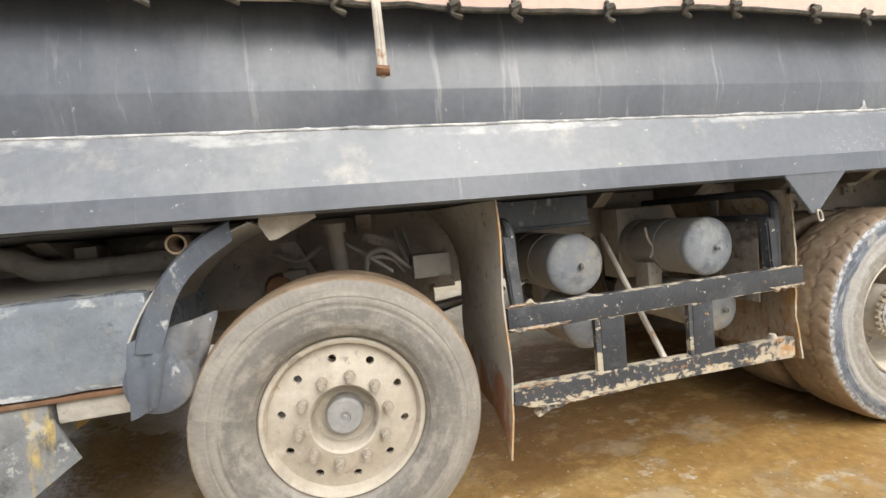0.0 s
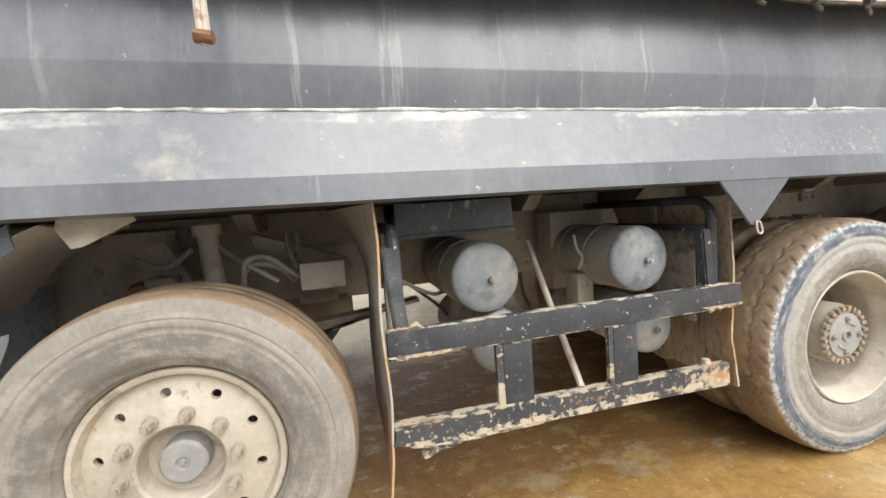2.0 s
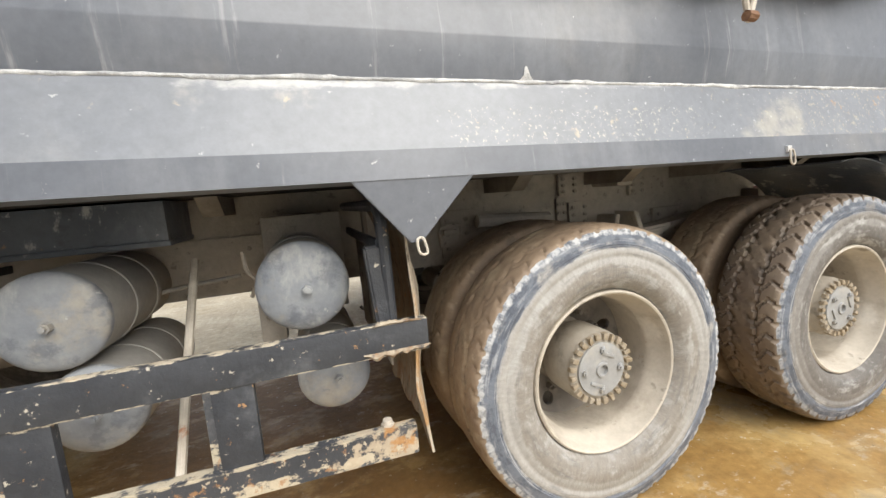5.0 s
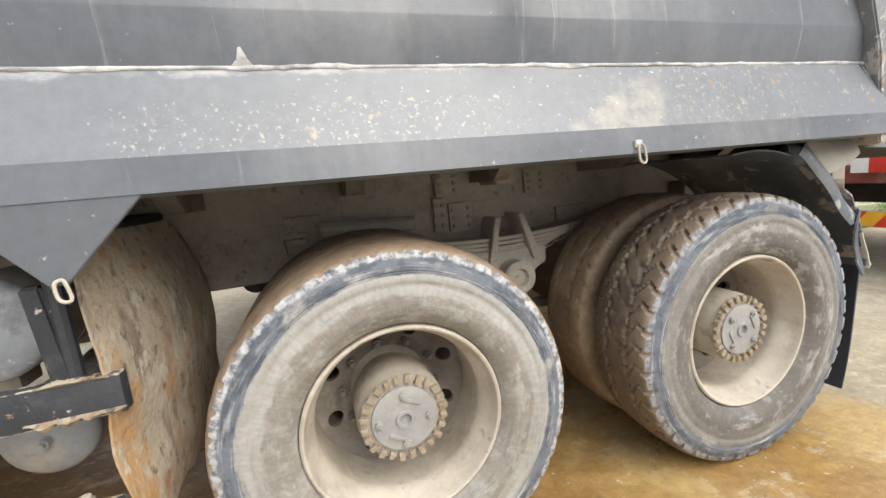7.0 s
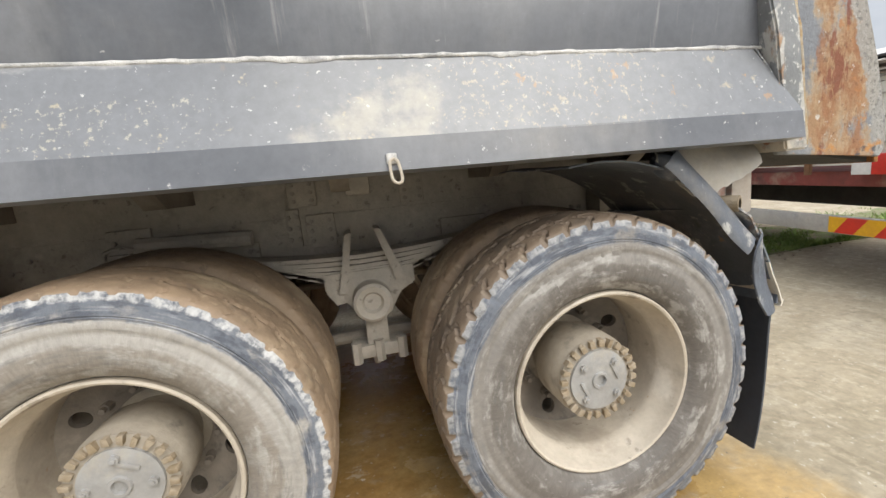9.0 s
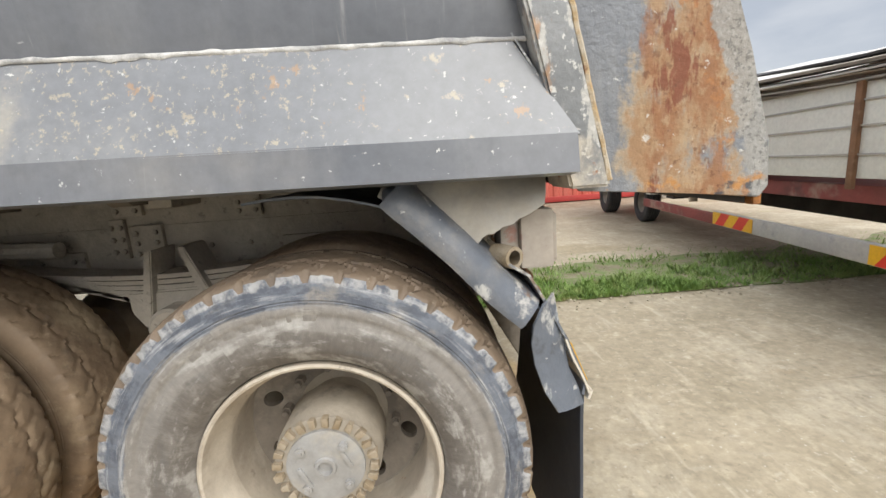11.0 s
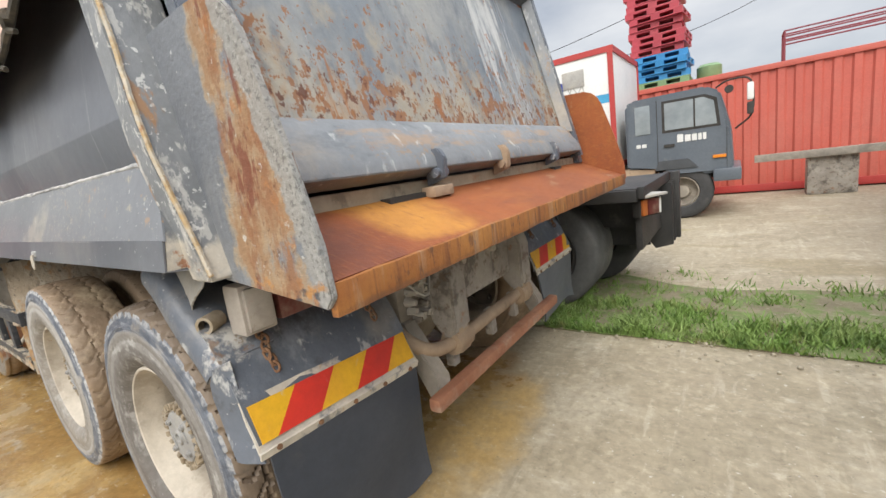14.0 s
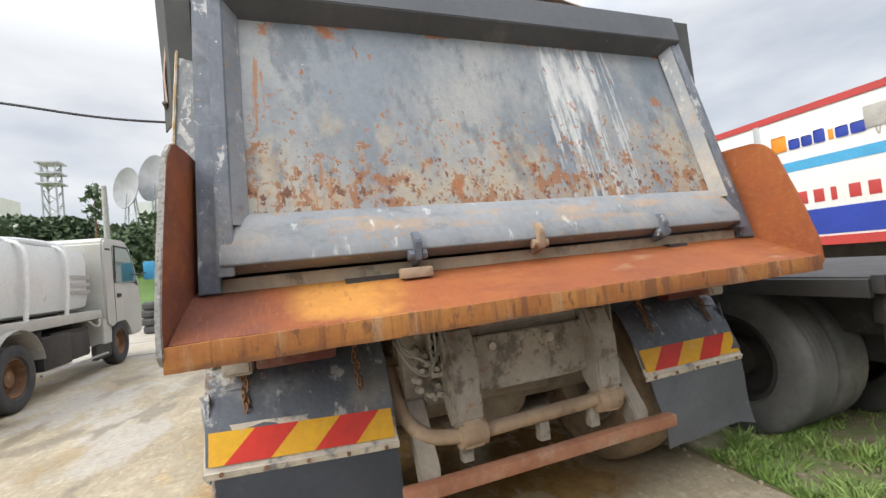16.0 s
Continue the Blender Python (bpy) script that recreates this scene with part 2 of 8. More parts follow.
    if bump:
        bp = N.new("ShaderNodeBump")
        bp.inputs["Strength"].default_value = bump
        bp.inputs["Distance"].default_value = 0.01
        L.new(tex(bump_scale, detail=5.0, shift=2.0), bp.inputs["Height"])
        L.new(bp.outputs["Normal"], p.inputs["Normal"])
    return m


DUST = (0.42, 0.37, 0.29)
PALE = (0.55, 0.55, 0.53)
RUST = (0.30, 0.115, 0.04)

M_body = mat("grey_body_paint", (0.142, 0.150, 0.168), (0.105, 0.113, 0.130), 1.3, 0.32, layers=[
    ((0.215, 0.222, 0.235), 2.2, 0.48, 0.72, (1.4, 1, 0.3), 0.6), ((0.07, 0.075, 0.085), 2.0, 0.54, 0.74, (1.2, 1, 0.3), 0.5), (DUST, 1.1, 0.52, 0.80, None, 0.3),
    ((0.34, 0.34, 0.34), 8.0, 0.60, 0.70, (2.6, 1, 0.10), 0.45), ((0.10, 0.105, 0.115), 7.0, 0.62, 0.72, (1, 1, 0.6), 0.4), (PALE, 30.0, 0.67, 0.71, None, 0.6), ((0.60, 0.60, 0.58), 55.0, 0.645, 0.68, None, 0.7, [("X", 2.0, 3.2, 5.2, 5.6), ("Z", 1.1, 1.15, 1.26, 1.32)]),
    ((0.40, 0.25, 0.12), 5.0, 0.70, 0.77, (1, 1, 0.5), 0.6)], bump=0.06, bump_scale=14)
# Body grey made lighter: the slope's sky light is in the colour, plus dust.
M_ledge = mat("dusty_skylit_ledge_paint", (0.20, 0.209, 0.226), (0.165, 0.173, 0.188), 1.2, 0.32, layers=[
    ((0.44, 0.43, 0.40), 0.9, 0.50, 0.74, None, 0.55), ((0.15, 0.156, 0.168), 2.2, 0.52, 0.72, (1, 1, 0.5), 0.5), ((0.48, 0.44, 0.36), 2.6, 0.57, 0.70, None, 0.5),
    (PALE, 34.0, 0.66, 0.71, None, 0.6), ((0.62, 0.62, 0.60), 62.0, 0.640, 0.675, None, 0.7, [("X", 1.9, 2.9, 5.2, 5.6)]), ((0.52, 0.45, 0.31), 26.0, 0.645, 0.69, None, 0.55, [("X", 1.9, 3.0, 5.2, 5.6)]), ((0.5, 0.42, 0.28), 15.0, 0.64, 0.70, None, 0.5), ((0.58, 0.57, 0.54), 9.0, 0.46, 0.64, (0.5, 1, 1), 0.55, [("Z", 1.43, 1.48, 1.6, 1.7)]),
    ((0.44, 0.24, 0.08), 3.3, 0.67, 0.74, (1.2, 1, 0.4), 0.6), ((0.46, 0.40, 0.29), 75.0, 0.57, 0.64, (1, 1, 0.8), 0.6, [("X", 3.5, 3.95, 4.4, 4.85)]), ((0.40, 0.24, 0.12), 15.0, 0.635, 0.67, (1, 1, 0.7), 0.6, [("X", 3.5, 3.9, 5.0, 5.2)]), ((0.50, 0.47, 0.38), 85.0, 0.58, 0.64, None, 0.6, [("X", 2.2, 2.5, 3.3, 3.7), ("Z", 1.2, 1.3, 1.40, 1.48)]), ((0.66, 0.66, 0.64), 11.0, 0.68, 0.695, (0.6, 1, 1.4), 0.85, [("X", 3.6, 3.9, 5.2, 5.6)])], bump=0.06, bump_scale=14)
M_weld = mat("pale_weld", (0.60, 0.59, 0.57), (0.30, 0.30, 0.30), 14.0, 0.7, layers=[(RUST, 6.0, 0.64, 0.72, None, 0.7), ((0.2, 0.2, 0.21), 8.0, 0.58, 0.66, None, 0.6)], bump=0.6, bump_scale=80)
M_plate = mat("rust_patched_grey_paint", (0.175, 0.188, 0.21), (0.13, 0.141, 0.16), 2.0, 0.52, layers=[
    ((0.34, 0.34, 0.33), 3.0, 0.50, 0.70, (2, 1, 0.4), 0.5), ((0.11, 0.118, 0.13), 5.0, 0.56, 0.66, (1.4, 1, 0.6), 0.5),
    ((0.36, 0.29, 0.20), 6.0, 0.37, 0.46, (1, 1, 0.7), 0.8, [("X", 4.95, 5.12, 5.30, 5.45)], 0.85, 2),
    ((0.29, 0.175, 0.095), 6.0, 0.40, 0.50, (1, 1, 0.7), 0.95, [("X", 4.97, 5.12, 5.30, 5.43)], 0.85, 2),
    ((0.245, 0.115, 0.055), 9.0, 0.45, 0.56, (1.6, 1, 0.6), 0.85, [("X", 5.00, 5.13, 5.28, 5.40)], 0.85),
    ((0.36, 0.26, 0.16), 24.0, 0.52, 0.62, (1.3, 1, 0.8), 0.6, [("X", 5.02, 5.12, 5.30, 5.43)], 0.85),
    ((0.165, 0.05, 0.028), 12.0, 0.53, 0.60, (1.6, 1, 0.5), 0.85, [("X", 5.05, 5.14, 5.24, 5.34)], 0.85),
    ((0.13, 0.06, 0.035), 46.0, 0.57, 0.64, None, 0.6, [("X", 5.02, 5.12, 5.30, 5.43)], 0.85),
    ((0.27, 0.265, 0.25), 16.0, 0.32, 0.42, None, 0.9, [("D", 5.675, 5.73, 6.0, 6.1)], 0.9), ((0.36, 0.35, 0.33), 70.0, 0.46, 0.62, None, 0.6, [("D", 5.675, 5.72, 6.0, 6.1)], 0.9),
    ((0.12, 0.118, 0.113), 95.0, 0.52, 0.60, None, 0.7, [("D", 5.675, 5.73, 6.0, 6.1)], 0.9), ((0.33, 0.15, 0.06), 20.0, 0.52, 0.60, None, 0.7, [("D", 5.62, 5.66, 5.69, 5.73)], 0.9),
    ((0.05, 0.055, 0.065), 8.0, 0.44, 0.52, (1, 1, 1.6), 0.9, [("X", 5.22, 5.28, 5.35, 5.38), ("Z", 1.05, 1.08, 1.145, 1.18)]),
    (PALE, 40.0, 0.64, 0.69, None, 0.7), ((0.42, 0.20, 0.06), 9.0, 0.52, 0.60, None, 0.85, [("Z", 0.9, 1.0, 1.15, 1.22)])], bump=0.45, bump_scale=60)
M_rib = mat("chipped_rib_paint", (0.23, 0.24, 0.25), (0.16, 0.17, 0.18), 4.0, 0.5, layers=[
    ((0.40, 0.39, 0.37), 7.0, 0.56, 0.66, (1, 1, 0.4), 0.6), ((0.6, 0.6, 0.58), 44.0, 0.585, 0.625, None, 0.85), ((0.52, 0.51, 0.48), 18.0, 0.55, 0.60, (1, 1, 0.4), 0.7),
    ((0.55, 0.50, 0.42), 5.0, 0.36, 0.50, None, 0.85, [("Z", 1.0, 1.1, 1.22, 1.36)]), ((0.36, 0.19, 0.08), 9.0, 0.60, 0.66, (1, 1, 0.3), 0.8),
    ((0.30, 0.13, 0.06), 11.0, 0.57, 0.62, None, 0.9, [("Z", 1.05, 1.15, 1.24, 1.34)])], bump=0.25)
M_lip = mat("orange_rust", (0.31, 0.088, 0.022), (0.225, 0.062, 0.02), 1.6, 0.72, layers=[
    ((0.38, 0.135, 0.03), 3.0, 0.50, 0.72, (2, 0.5, 1), 0.6), ((0.15, 0.045, 0.025), 4.0, 0.55, 0.74, (2.5, 0.6, 1), 0.55),
    ((0.52, 0.235, 0.042), 2.2, 0.28, 0.60, None, 0.9, [("Y", -0.18, 0.02, 0.18, 0.55), ("X", 5.0, 5.06, 5.33, 5.42)]),
    ((0.14, 0.046, 0.03), 2.6, 0.34, 0.60, None, 0.8, [("Y", -0.40, -0.36, -0.16, 0.04)]),
    ((0.42, 0.16, 0.045), 40.0, 0.52, 0.66, (0.5, 3, 1), 0.25), ((0.18, 0.06, 0.03), 26.0, 0.56, 0.68, (0.5, 2, 1), 0.4), ((0.13, 0.05, 0.03), 60.0, 0.62, 0.69, None, 0.4), ((0.40, 0.30, 0.18), 7.0, 0.62, 0.72, (1, 0.4, 1), 0.4)], bump=0.3, bump_scale=120)
M_lipedge = mat("ochre_rust_edge", (0.40, 0.175, 0.042), (0.27, 0.095, 0.026), 3.0, 0.85, layers=[
    ((0.14, 0.055, 0.025), 9.0, 0.50, 0.62, (1, 1.6, 0.12), 0.75), ((0.10, 0.05, 0.03), 30.0, 0.56, 0.64, (1, 1, 0.5), 0.7), ((0.17, 0.08, 0.04), 4.0, 0.40, 0.60, (1, 1, 0.3), 0.7, [("Z", 1.0, 1.05, 1.105, 1.13)]),
        ((0.40, 0.36, 0.28), 8.0, 0.54, 0.70, (0.4, 2, 0.2), 0.35), ((0.18, 0.07, 0.03), 12.0, 0.55, 0.7, (1, 2, 0.15), 0.7)], bump=0.35, bump_scale=90)
M_gate = mat("rust_spotted_gate_paint", (0.195, 0.22, 0.245), (0.145, 0.17, 0.195), 1.2, 0.40, layers=[
    ((0.34, 0.335, 0.31), 1.6, 0.42, 0.66, (1, 1.2, 0.6), 0.8), ((0.38, 0.325, 0.235), 3.0, 0.45, 0.62, (1, 1.2, 0.8), 0.75, [("Z", 1.2, 1.4, 1.80, 2.5)]), ((0.095, 0.118, 0.145), 5.0, 0.50, 0.62, (1, 1.2, 0.6), 0.65),
    ((0.47, 0.48, 0.48), 13.0, 0.50, 0.58, (0.6, 2.4, 0.09), 0.8, [("Y", 1.0, 1.25, 1.60, 1.85)], 0.6), ((0.58, 0.58, 0.56), 6.0, 0.48, 0.62, (0.6, 1.8, 0.3), 0.75, [("Y", 1.05, 1.25, 1.5, 1.75), ("Z", 1.5, 1.7, 2.3, 2.5)], 0.6),
    ((0.36, 0.25, 0.155), 8.0, 0.49, 0.60, (1, 1.1, 0.9), 0.6, [("Z", 1.20, 1.40, 1.60, 2.45)], 0.9, 3),
    ((0.27, 0.125, 0.06), 13.0, 0.525, 0.565, (1, 1.1, 0.9), 0.9, [("Z", 1.20, 1.40, 1.58, 2.45)], 0.9, 3),
    ((0.135, 0.055, 0.035), 24.0, 0.555, 0.60, (1, 1.1, 0.9), 0.9, [("Z", 1.2, 1.4, 1.60, 2.30)], 0.9),
    ((0.30, 0.14, 0.065), 36.0, 0.58, 0.62, (1, 1.1, 0.9), 0.9, [("Z", 1.2, 1.4, 1.85, 2.7)], 0.9),
    ((0.32, 0.125, 0.05), 5.0, 0.635, 0.68, (1, 1.2, 0.9), 0.9, None, 0.9), ((0.25, 0.11, 0.05), 17.0, 0.645, 0.675, (1, 1.3, 0.6), 0.9, None, 0.9),
    ((0.30, 0.11, 0.045), 8.0, 0.50, 0.56, (1, 1, 1.6), 0.95, [("Z", 2.32, 2.37, 2.46, 2.5)], 0.9),
    ((0.33, 0.15, 0.065), 7.0, 0.57, 0.64, (1, 3.0, 0.25), 0.8, [("Y", -0.22, -0.1, 0.15, 0.35)], 0.9), (PALE, 40.0, 0.67, 0.71, None, 0.6)], bump=0.2, bump_scale=50)
M_gateledge = mat("worn_gate_ledge", (0.25, 0.262, 0.275), (0.19, 0.205, 0.22), 2.0, 0.55, layers=[
    ((0.12, 0.135, 0.15), 7.0, 0.54, 0.64, (1, 0.5, 1.4), 0.5), ((0.36, 0.24, 0.15), 9.0, 0.46, 0.60, (1, 0.35, 1.2), 0.7, [("Z", 1.40, 1.44, 1.50, 1.54)]), ((0.30, 0.21, 0.14), 22.0, 0.58, 0.64, (1, 0.6, 0.6), 0.7),
    ((0.45, 0.37, 0.27), 2.2, 0.48, 0.72, None, 0.6), ((0.6, 0.6, 0.58), 14.0, 0.60, 0.70, (1, 1, 0.3), 0.6), (RUST, 10.0, 0.66, 0.74, None, 0.8)], bump=0.15)
M_dark = mat("dark_grey_paint", (0.075, 0.08, 0.088), (0.055, 0.06, 0.066), 3.0, 0.5, layers=[(PALE, 20.0, 0.68, 0.76, None, 0.4), (DUST, 3.0, 0.55, 0.8, None, 0.3)], bump=0.1)
M_guard = mat("chipped_black_paint", (0.030, 0.033, 0.040), (0.05, 0.053, 0.06), 4.0, 0.45, layers=[
    ((0.13, 0.135, 0.145), 5.0, 0.50, 0.70, None, 0.6), ((0.50, 0.46, 0.38), 34.0, 0.64, 0.67, None, 0.9), ((0.52, 0.45, 0.34), 26.0, 0.47, 0.53, (0.6, 1, 1), 0.95, [("Z", 0.827, 0.834, 0.837, 0.842)]),
    ((0.50, 0.44, 0.34), 34.0, 0.50, 0.55, (0.6, 1, 1), 0.95, [("Z", 0.728, 0.736, 0.745, 0.750)]), ((0.38, 0.22, 0.10), 24.0, 0.65, 0.69, None, 0.9)], bump=0.25, bump_scale=70)
M_guardlow = mat("scraped_black_paint", (0.035, 0.038, 0.045), (0.06, 0.062, 0.068), 4.0, 0.5, layers=[
    ((0.15, 0.15, 0.155), 6.0, 0.5, 0.7, None, 0.6), ((0.46, 0.39, 0.29), 44.0, 0.575, 0.615, (1, 1, 0.8), 0.95), ((0.48, 0.41, 0.30), 30.0, 0.46, 0.53, (0.7, 1, 1), 0.95, [("Z", 0.40, 0.41, 0.465, 0.495)]),
    ((0.45, 0.39, 0.29), 26.0, 0.45, 0.52, (0.6, 1, 1), 0.9, [("Z", 0.512, 0.522, 0.6, 0.62)]), ((0.44, 0.36, 0.26), 24.0, 0.47, 0.55, None, 0.9, [("X", 1.9, 2.15, 2.5, 2.6)]),
    ((0.40, 0.21, 0.08), 14.0, 0.50, 0.58, None, 0.9, [("X", 2.1, 2.25, 2.5, 2.6)]), ((0.34, 0.18, 0.08), 30.0, 0.60, 0.66, None, 0.8)], bump=0.35, bump_scale=60)
M_rustplate = mat("flaking_rusty_plate", (0.36, 0.295, 0.22), (0.46, 0.40, 0.315), 4.0, 0.8, layers=[
    ((0.46, 0.42, 0.36), 5.0, 0.52, 0.68, (1.6, 1.6, 0.22), 0.6), ((0.14, 0.105, 0.08), 9.0, 0.54, 0.66, (1.6, 1.6, 0.3), 0.7), ((0.38, 0.22, 0.11), 8.0, 0.52, 0.64, (1.4, 1.4, 0.3), 0.55),
    (RUST, 7.0, 0.50, 0.60, (1, 1, 0.4), 0.7, [("Z", 0.2, 0.3, 0.48, 0.62)]), ((0.50, 0.45, 0.37), 20.0, 0.57, 0.63, (1, 1, 0.5), 0.85), ((0.08, 0.066, 0.054), 38.0, 0.56, 0.64, (1, 1, 0.5), 0.65), ((0.44, 0.24, 0.10), 15.0, 0.59, 0.66, (1, 1, 0.6), 0.75),
    ((0.44, 0.25, 0.10), 9.0, 0.40, 0.54, (1, 1, 0.5), 0.85, [("Y", -0.5, -0.45, -0.32, -0.20), ("Z", 0.3, 0.4, 0.85, 1.05)]), ((0.50, 0.45, 0.36), 20.0, 0.50, 0.58, (1, 1, 0.5), 0.85, [("Y", -0.5, -0.45, -0.365, -0.32)])], bump=0.6, bump_scale=45)
M_dustplate = mat("dust_coated_plate", (0.42, 0.39, 0.34), (0.34, 0.315, 0.275), 3.0, 0.85, layers=[
    ((0.50, 0.46, 0.40), 5.0, 0.52, 0.68, (1, 1, 0.5), 0.6), ((0.22, 0.20, 0.18), 6.0, 0.56, 0.66, (1, 1, 0.5), 0.6), (RUST, 7.0, 0.46, 0.58, (1, 1, 0.4), 0.85, [("Z", 0.2, 0.3, 0.50, 0.70)]),
    ((0.10, 0.09, 0.085), 20.0, 0.60, 0.66, None, 0.6), ((0.50, 0.32, 0.16), 14.0, 0.46, 0.56, (1, 1, 0.5), 0.85, [("Y", -0.5, -0.45, -0.36, -0.33)])], bump=0.4, bump_scale=45)
M_fender = mat("bluish_grey_fender", (0.120, 0.136, 0.165), (0.088, 0.101, 0.126), 4.0, 0.40, layers=[
    (DUST, 2.6, 0.50, 0.72, None, 0.42), ((0.27, 0.29, 0.32), 5.0, 0.54, 0.68, (1, 1, 0.5), 0.5), (PALE, 12.0, 0.59, 0.66, (1, 1, 0.5), 0.7), (PALE, 45.0, 0.64, 0.69, None, 0.7),
    ((0.07, 0.075, 0.085), 9.0, 0.58, 0.66, None, 0.6), ((0.36, 0.22, 0.12), 15.0, 0.66, 0.71, None, 0.7),
    ((0.52, 0.50, 0.46), 16.0, 0.42, 0.56, None, 0.8, [("X", 4.76, 4.83, 4.93, 5.0), ("Y", -0.6, -0.5, -0.28, -0.2), ("Z", 0.84, 0.92, 1.02, 1.08)]), ((0.20, 0.12, 0.07), 30.0, 0.52, 0.60, None, 0.7, [("X", 4.78, 4.85, 4.93, 5.0), ("Y", -0.6, -0.5, -0.28, -0.2), ("Z", 0.86, 0.94, 1.02, 1.08)])], bump=0.25)
M_chassis = mat("dusty_chassis", (0.49, 0.455, 0.40), (0.38, 0.35, 0.305), 2.6, 0.9, layers=[
    ((0.20, 0.18, 0.155), 4.0, 0.53, 0.70, None, 0.55), ((0.58, 0.55, 0.49), 9.0, 0.56, 0.7, None, 0.45), ((0.10, 0.085, 0.07), 22.0, 0.60, 0.68, None, 0.5)], bump=0.5, bump_scale=40)
M_oily = mat("oily_dirty_metal", (0.36, 0.32, 0.265), (0.22, 0.195, 0.165), 5.0, 0.75, layers=[((0.27, 0.235, 0.19), 7.0, 0.52, 0.7, None, 0.6)], bump=0.4, bump_scale=40)
# Near-black; on body floor and tray underside it also holds the deep shade.
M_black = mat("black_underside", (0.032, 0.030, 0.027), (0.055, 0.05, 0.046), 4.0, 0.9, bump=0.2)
M_tank = mat("dusty_tank", (0.42, 0.405, 0.375), (0.34, 0.33, 0.31), 4.0, 0.65, layers=[
    (DUST, 3.0, 0.45, 0.7, None, 0.6), ((0.14, 0.155, 0.175), 5.0, 0.56, 0.72, None, 0.5)], bump=0.12)
M_tankend = mat("blue_grey_tank_end", (0.24, 0.26, 0.29), (0.32, 0.335, 0.35), 6.0, 0.5, layers=[
    ((0.52, 0.52, 0.50), 5.0, 0.50, 0.64, (1, 1, 0.5), 0.75), (DUST, 5.0, 0.52, 0.68, None, 0.6), ((0.13, 0.145, 0.175), 7.0, 0.55, 0.64, None, 0.6), (PALE, 30.0, 0.64, 0.69, None, 0.6)], bump=0.15)
M_boxblue = mat("worn_blue_grey_box", (0.235, 0.262, 0.298), (0.18, 0.203, 0.235), 4.0, 0.28, layers=[
    (DUST, 2.6, 0.50, 0.74, None, 0.4), ((0.08, 0.09, 0.105), 6.0, 0.60, 0.66, None, 0.7), (PALE, 8.0, 0.60, 0.70, (1, 1, 0.5), 0.6), ((0.66, 0.68, 0.70), 16.0, 0.46, 0.56, (0.5, 1, 1), 0.8, [("Z", 0.70, 0.745, 0.775, 0.81)]),
    ((0.60, 0.61, 0.61), 12.0, 0.50, 0.60, (0.6, 1, 1), 0.7, [("Z", 0.985, 1.02, 1.06, 1.08)]), ((0.5, 0.40, 0.22), 3.0, 0.66, 0.74, None, 0.5)], bump=0.2)
M_loose = mat("stained_loose_plate", (0.17, 0.178, 0.185), (0.26, 0.265, 0.265), 7.0, 0.5, layers=[
    ((0.055, 0.058, 0.063), 7.0, 0.48, 0.62, None, 0.8), ((0.50, 0.49, 0.45), 16.0, 0.54, 0.62, None, 0.7), ((0.52, 0.38, 0.12), 7.0, 0.42, 0.56, (1.5, 1, 0.6), 0.9, [("X", -0.60, -0.56, -0.50, -0.45)])], bump=0.3)
# Dust on the lid, kept pale to carry the light falling on its top.
M_dustlittop = mat("dusty_lit_box_lid", (0.44, 0.40, 0.33), (0.36, 0.33, 0.285), 5.0, 0.85, layers=[((0.27, 0.27, 0.265), 4.0, 0.52, 0.68, None, 0.6)], bump=0.2)
M_tyre = mat("dusty_tyre_sidewall", (0.235, 0.215, 0.19), (0.285, 0.262, 0.232), 2.2, 0.85, coords="Polar", grit=0.14, layers=[
    ((0.165, 0.152, 0.137), 2.5, 0.32, 0.56, (2, 8, 1), 0.85, [("Y", 0.29, 0.31, 0.395, 0.43)]), ((0.37, 0.335, 0.285), 1.2, 0.48, 0.66, (2, 16, 1), 0.6), ((0.13, 0.122, 0.115), 1.6, 0.55, 0.68, (1.6, 22, 1), 0.5),
    ((0.40, 0.33, 0.24), 2.0, 0.48, 0.68, (2, 9, 1), 0.6, [("Y", 0.46, 0.49, 0.6, 0.7)]), ((0.42, 0.40, 0.36), 4.0, 0.62, 0.72, (7, 2, 1), 0.5), ((0.10, 0.097, 0.095), 9.0, 0.64, 0.70, (6, 6, 1), 0.5)], bump=0.2, bump_scale=40)
def lug_rubber(name, bead, wall, wall2, chip=0.56):
    return mat(name, wall, wall2, 2.2, 0.8, coords="Polar", grit=0.14, layers=[
        (bead, 2.5, 0.26, 0.52, (2, 7, 1), 0.9, [("Y", 0.29, 0.31, 0.372, 0.405)]), ((0.13, 0.128, 0.125), 1.6, 0.54, 0.68, (1.5, 18, 1), 0.55), ((0.40, 0.39, 0.365), 1.5, 0.52, 0.66, (2.2, 15, 1), 0.6),
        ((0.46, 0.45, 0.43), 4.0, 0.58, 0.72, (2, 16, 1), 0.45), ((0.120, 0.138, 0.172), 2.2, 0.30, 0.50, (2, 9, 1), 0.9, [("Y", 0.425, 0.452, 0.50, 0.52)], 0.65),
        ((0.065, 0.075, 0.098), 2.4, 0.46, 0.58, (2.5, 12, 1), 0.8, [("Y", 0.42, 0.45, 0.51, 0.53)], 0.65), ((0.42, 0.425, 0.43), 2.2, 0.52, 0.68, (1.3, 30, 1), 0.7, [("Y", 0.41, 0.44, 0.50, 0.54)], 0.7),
        ((chip, chip, chip * 0.99), 3.2, 0.36, 0.60, (6, 9, 1), 0.8, [("Y", 0.472, 0.492, 0.56, 0.57)], 0.85)], bump=0.25, bump_scale=40)


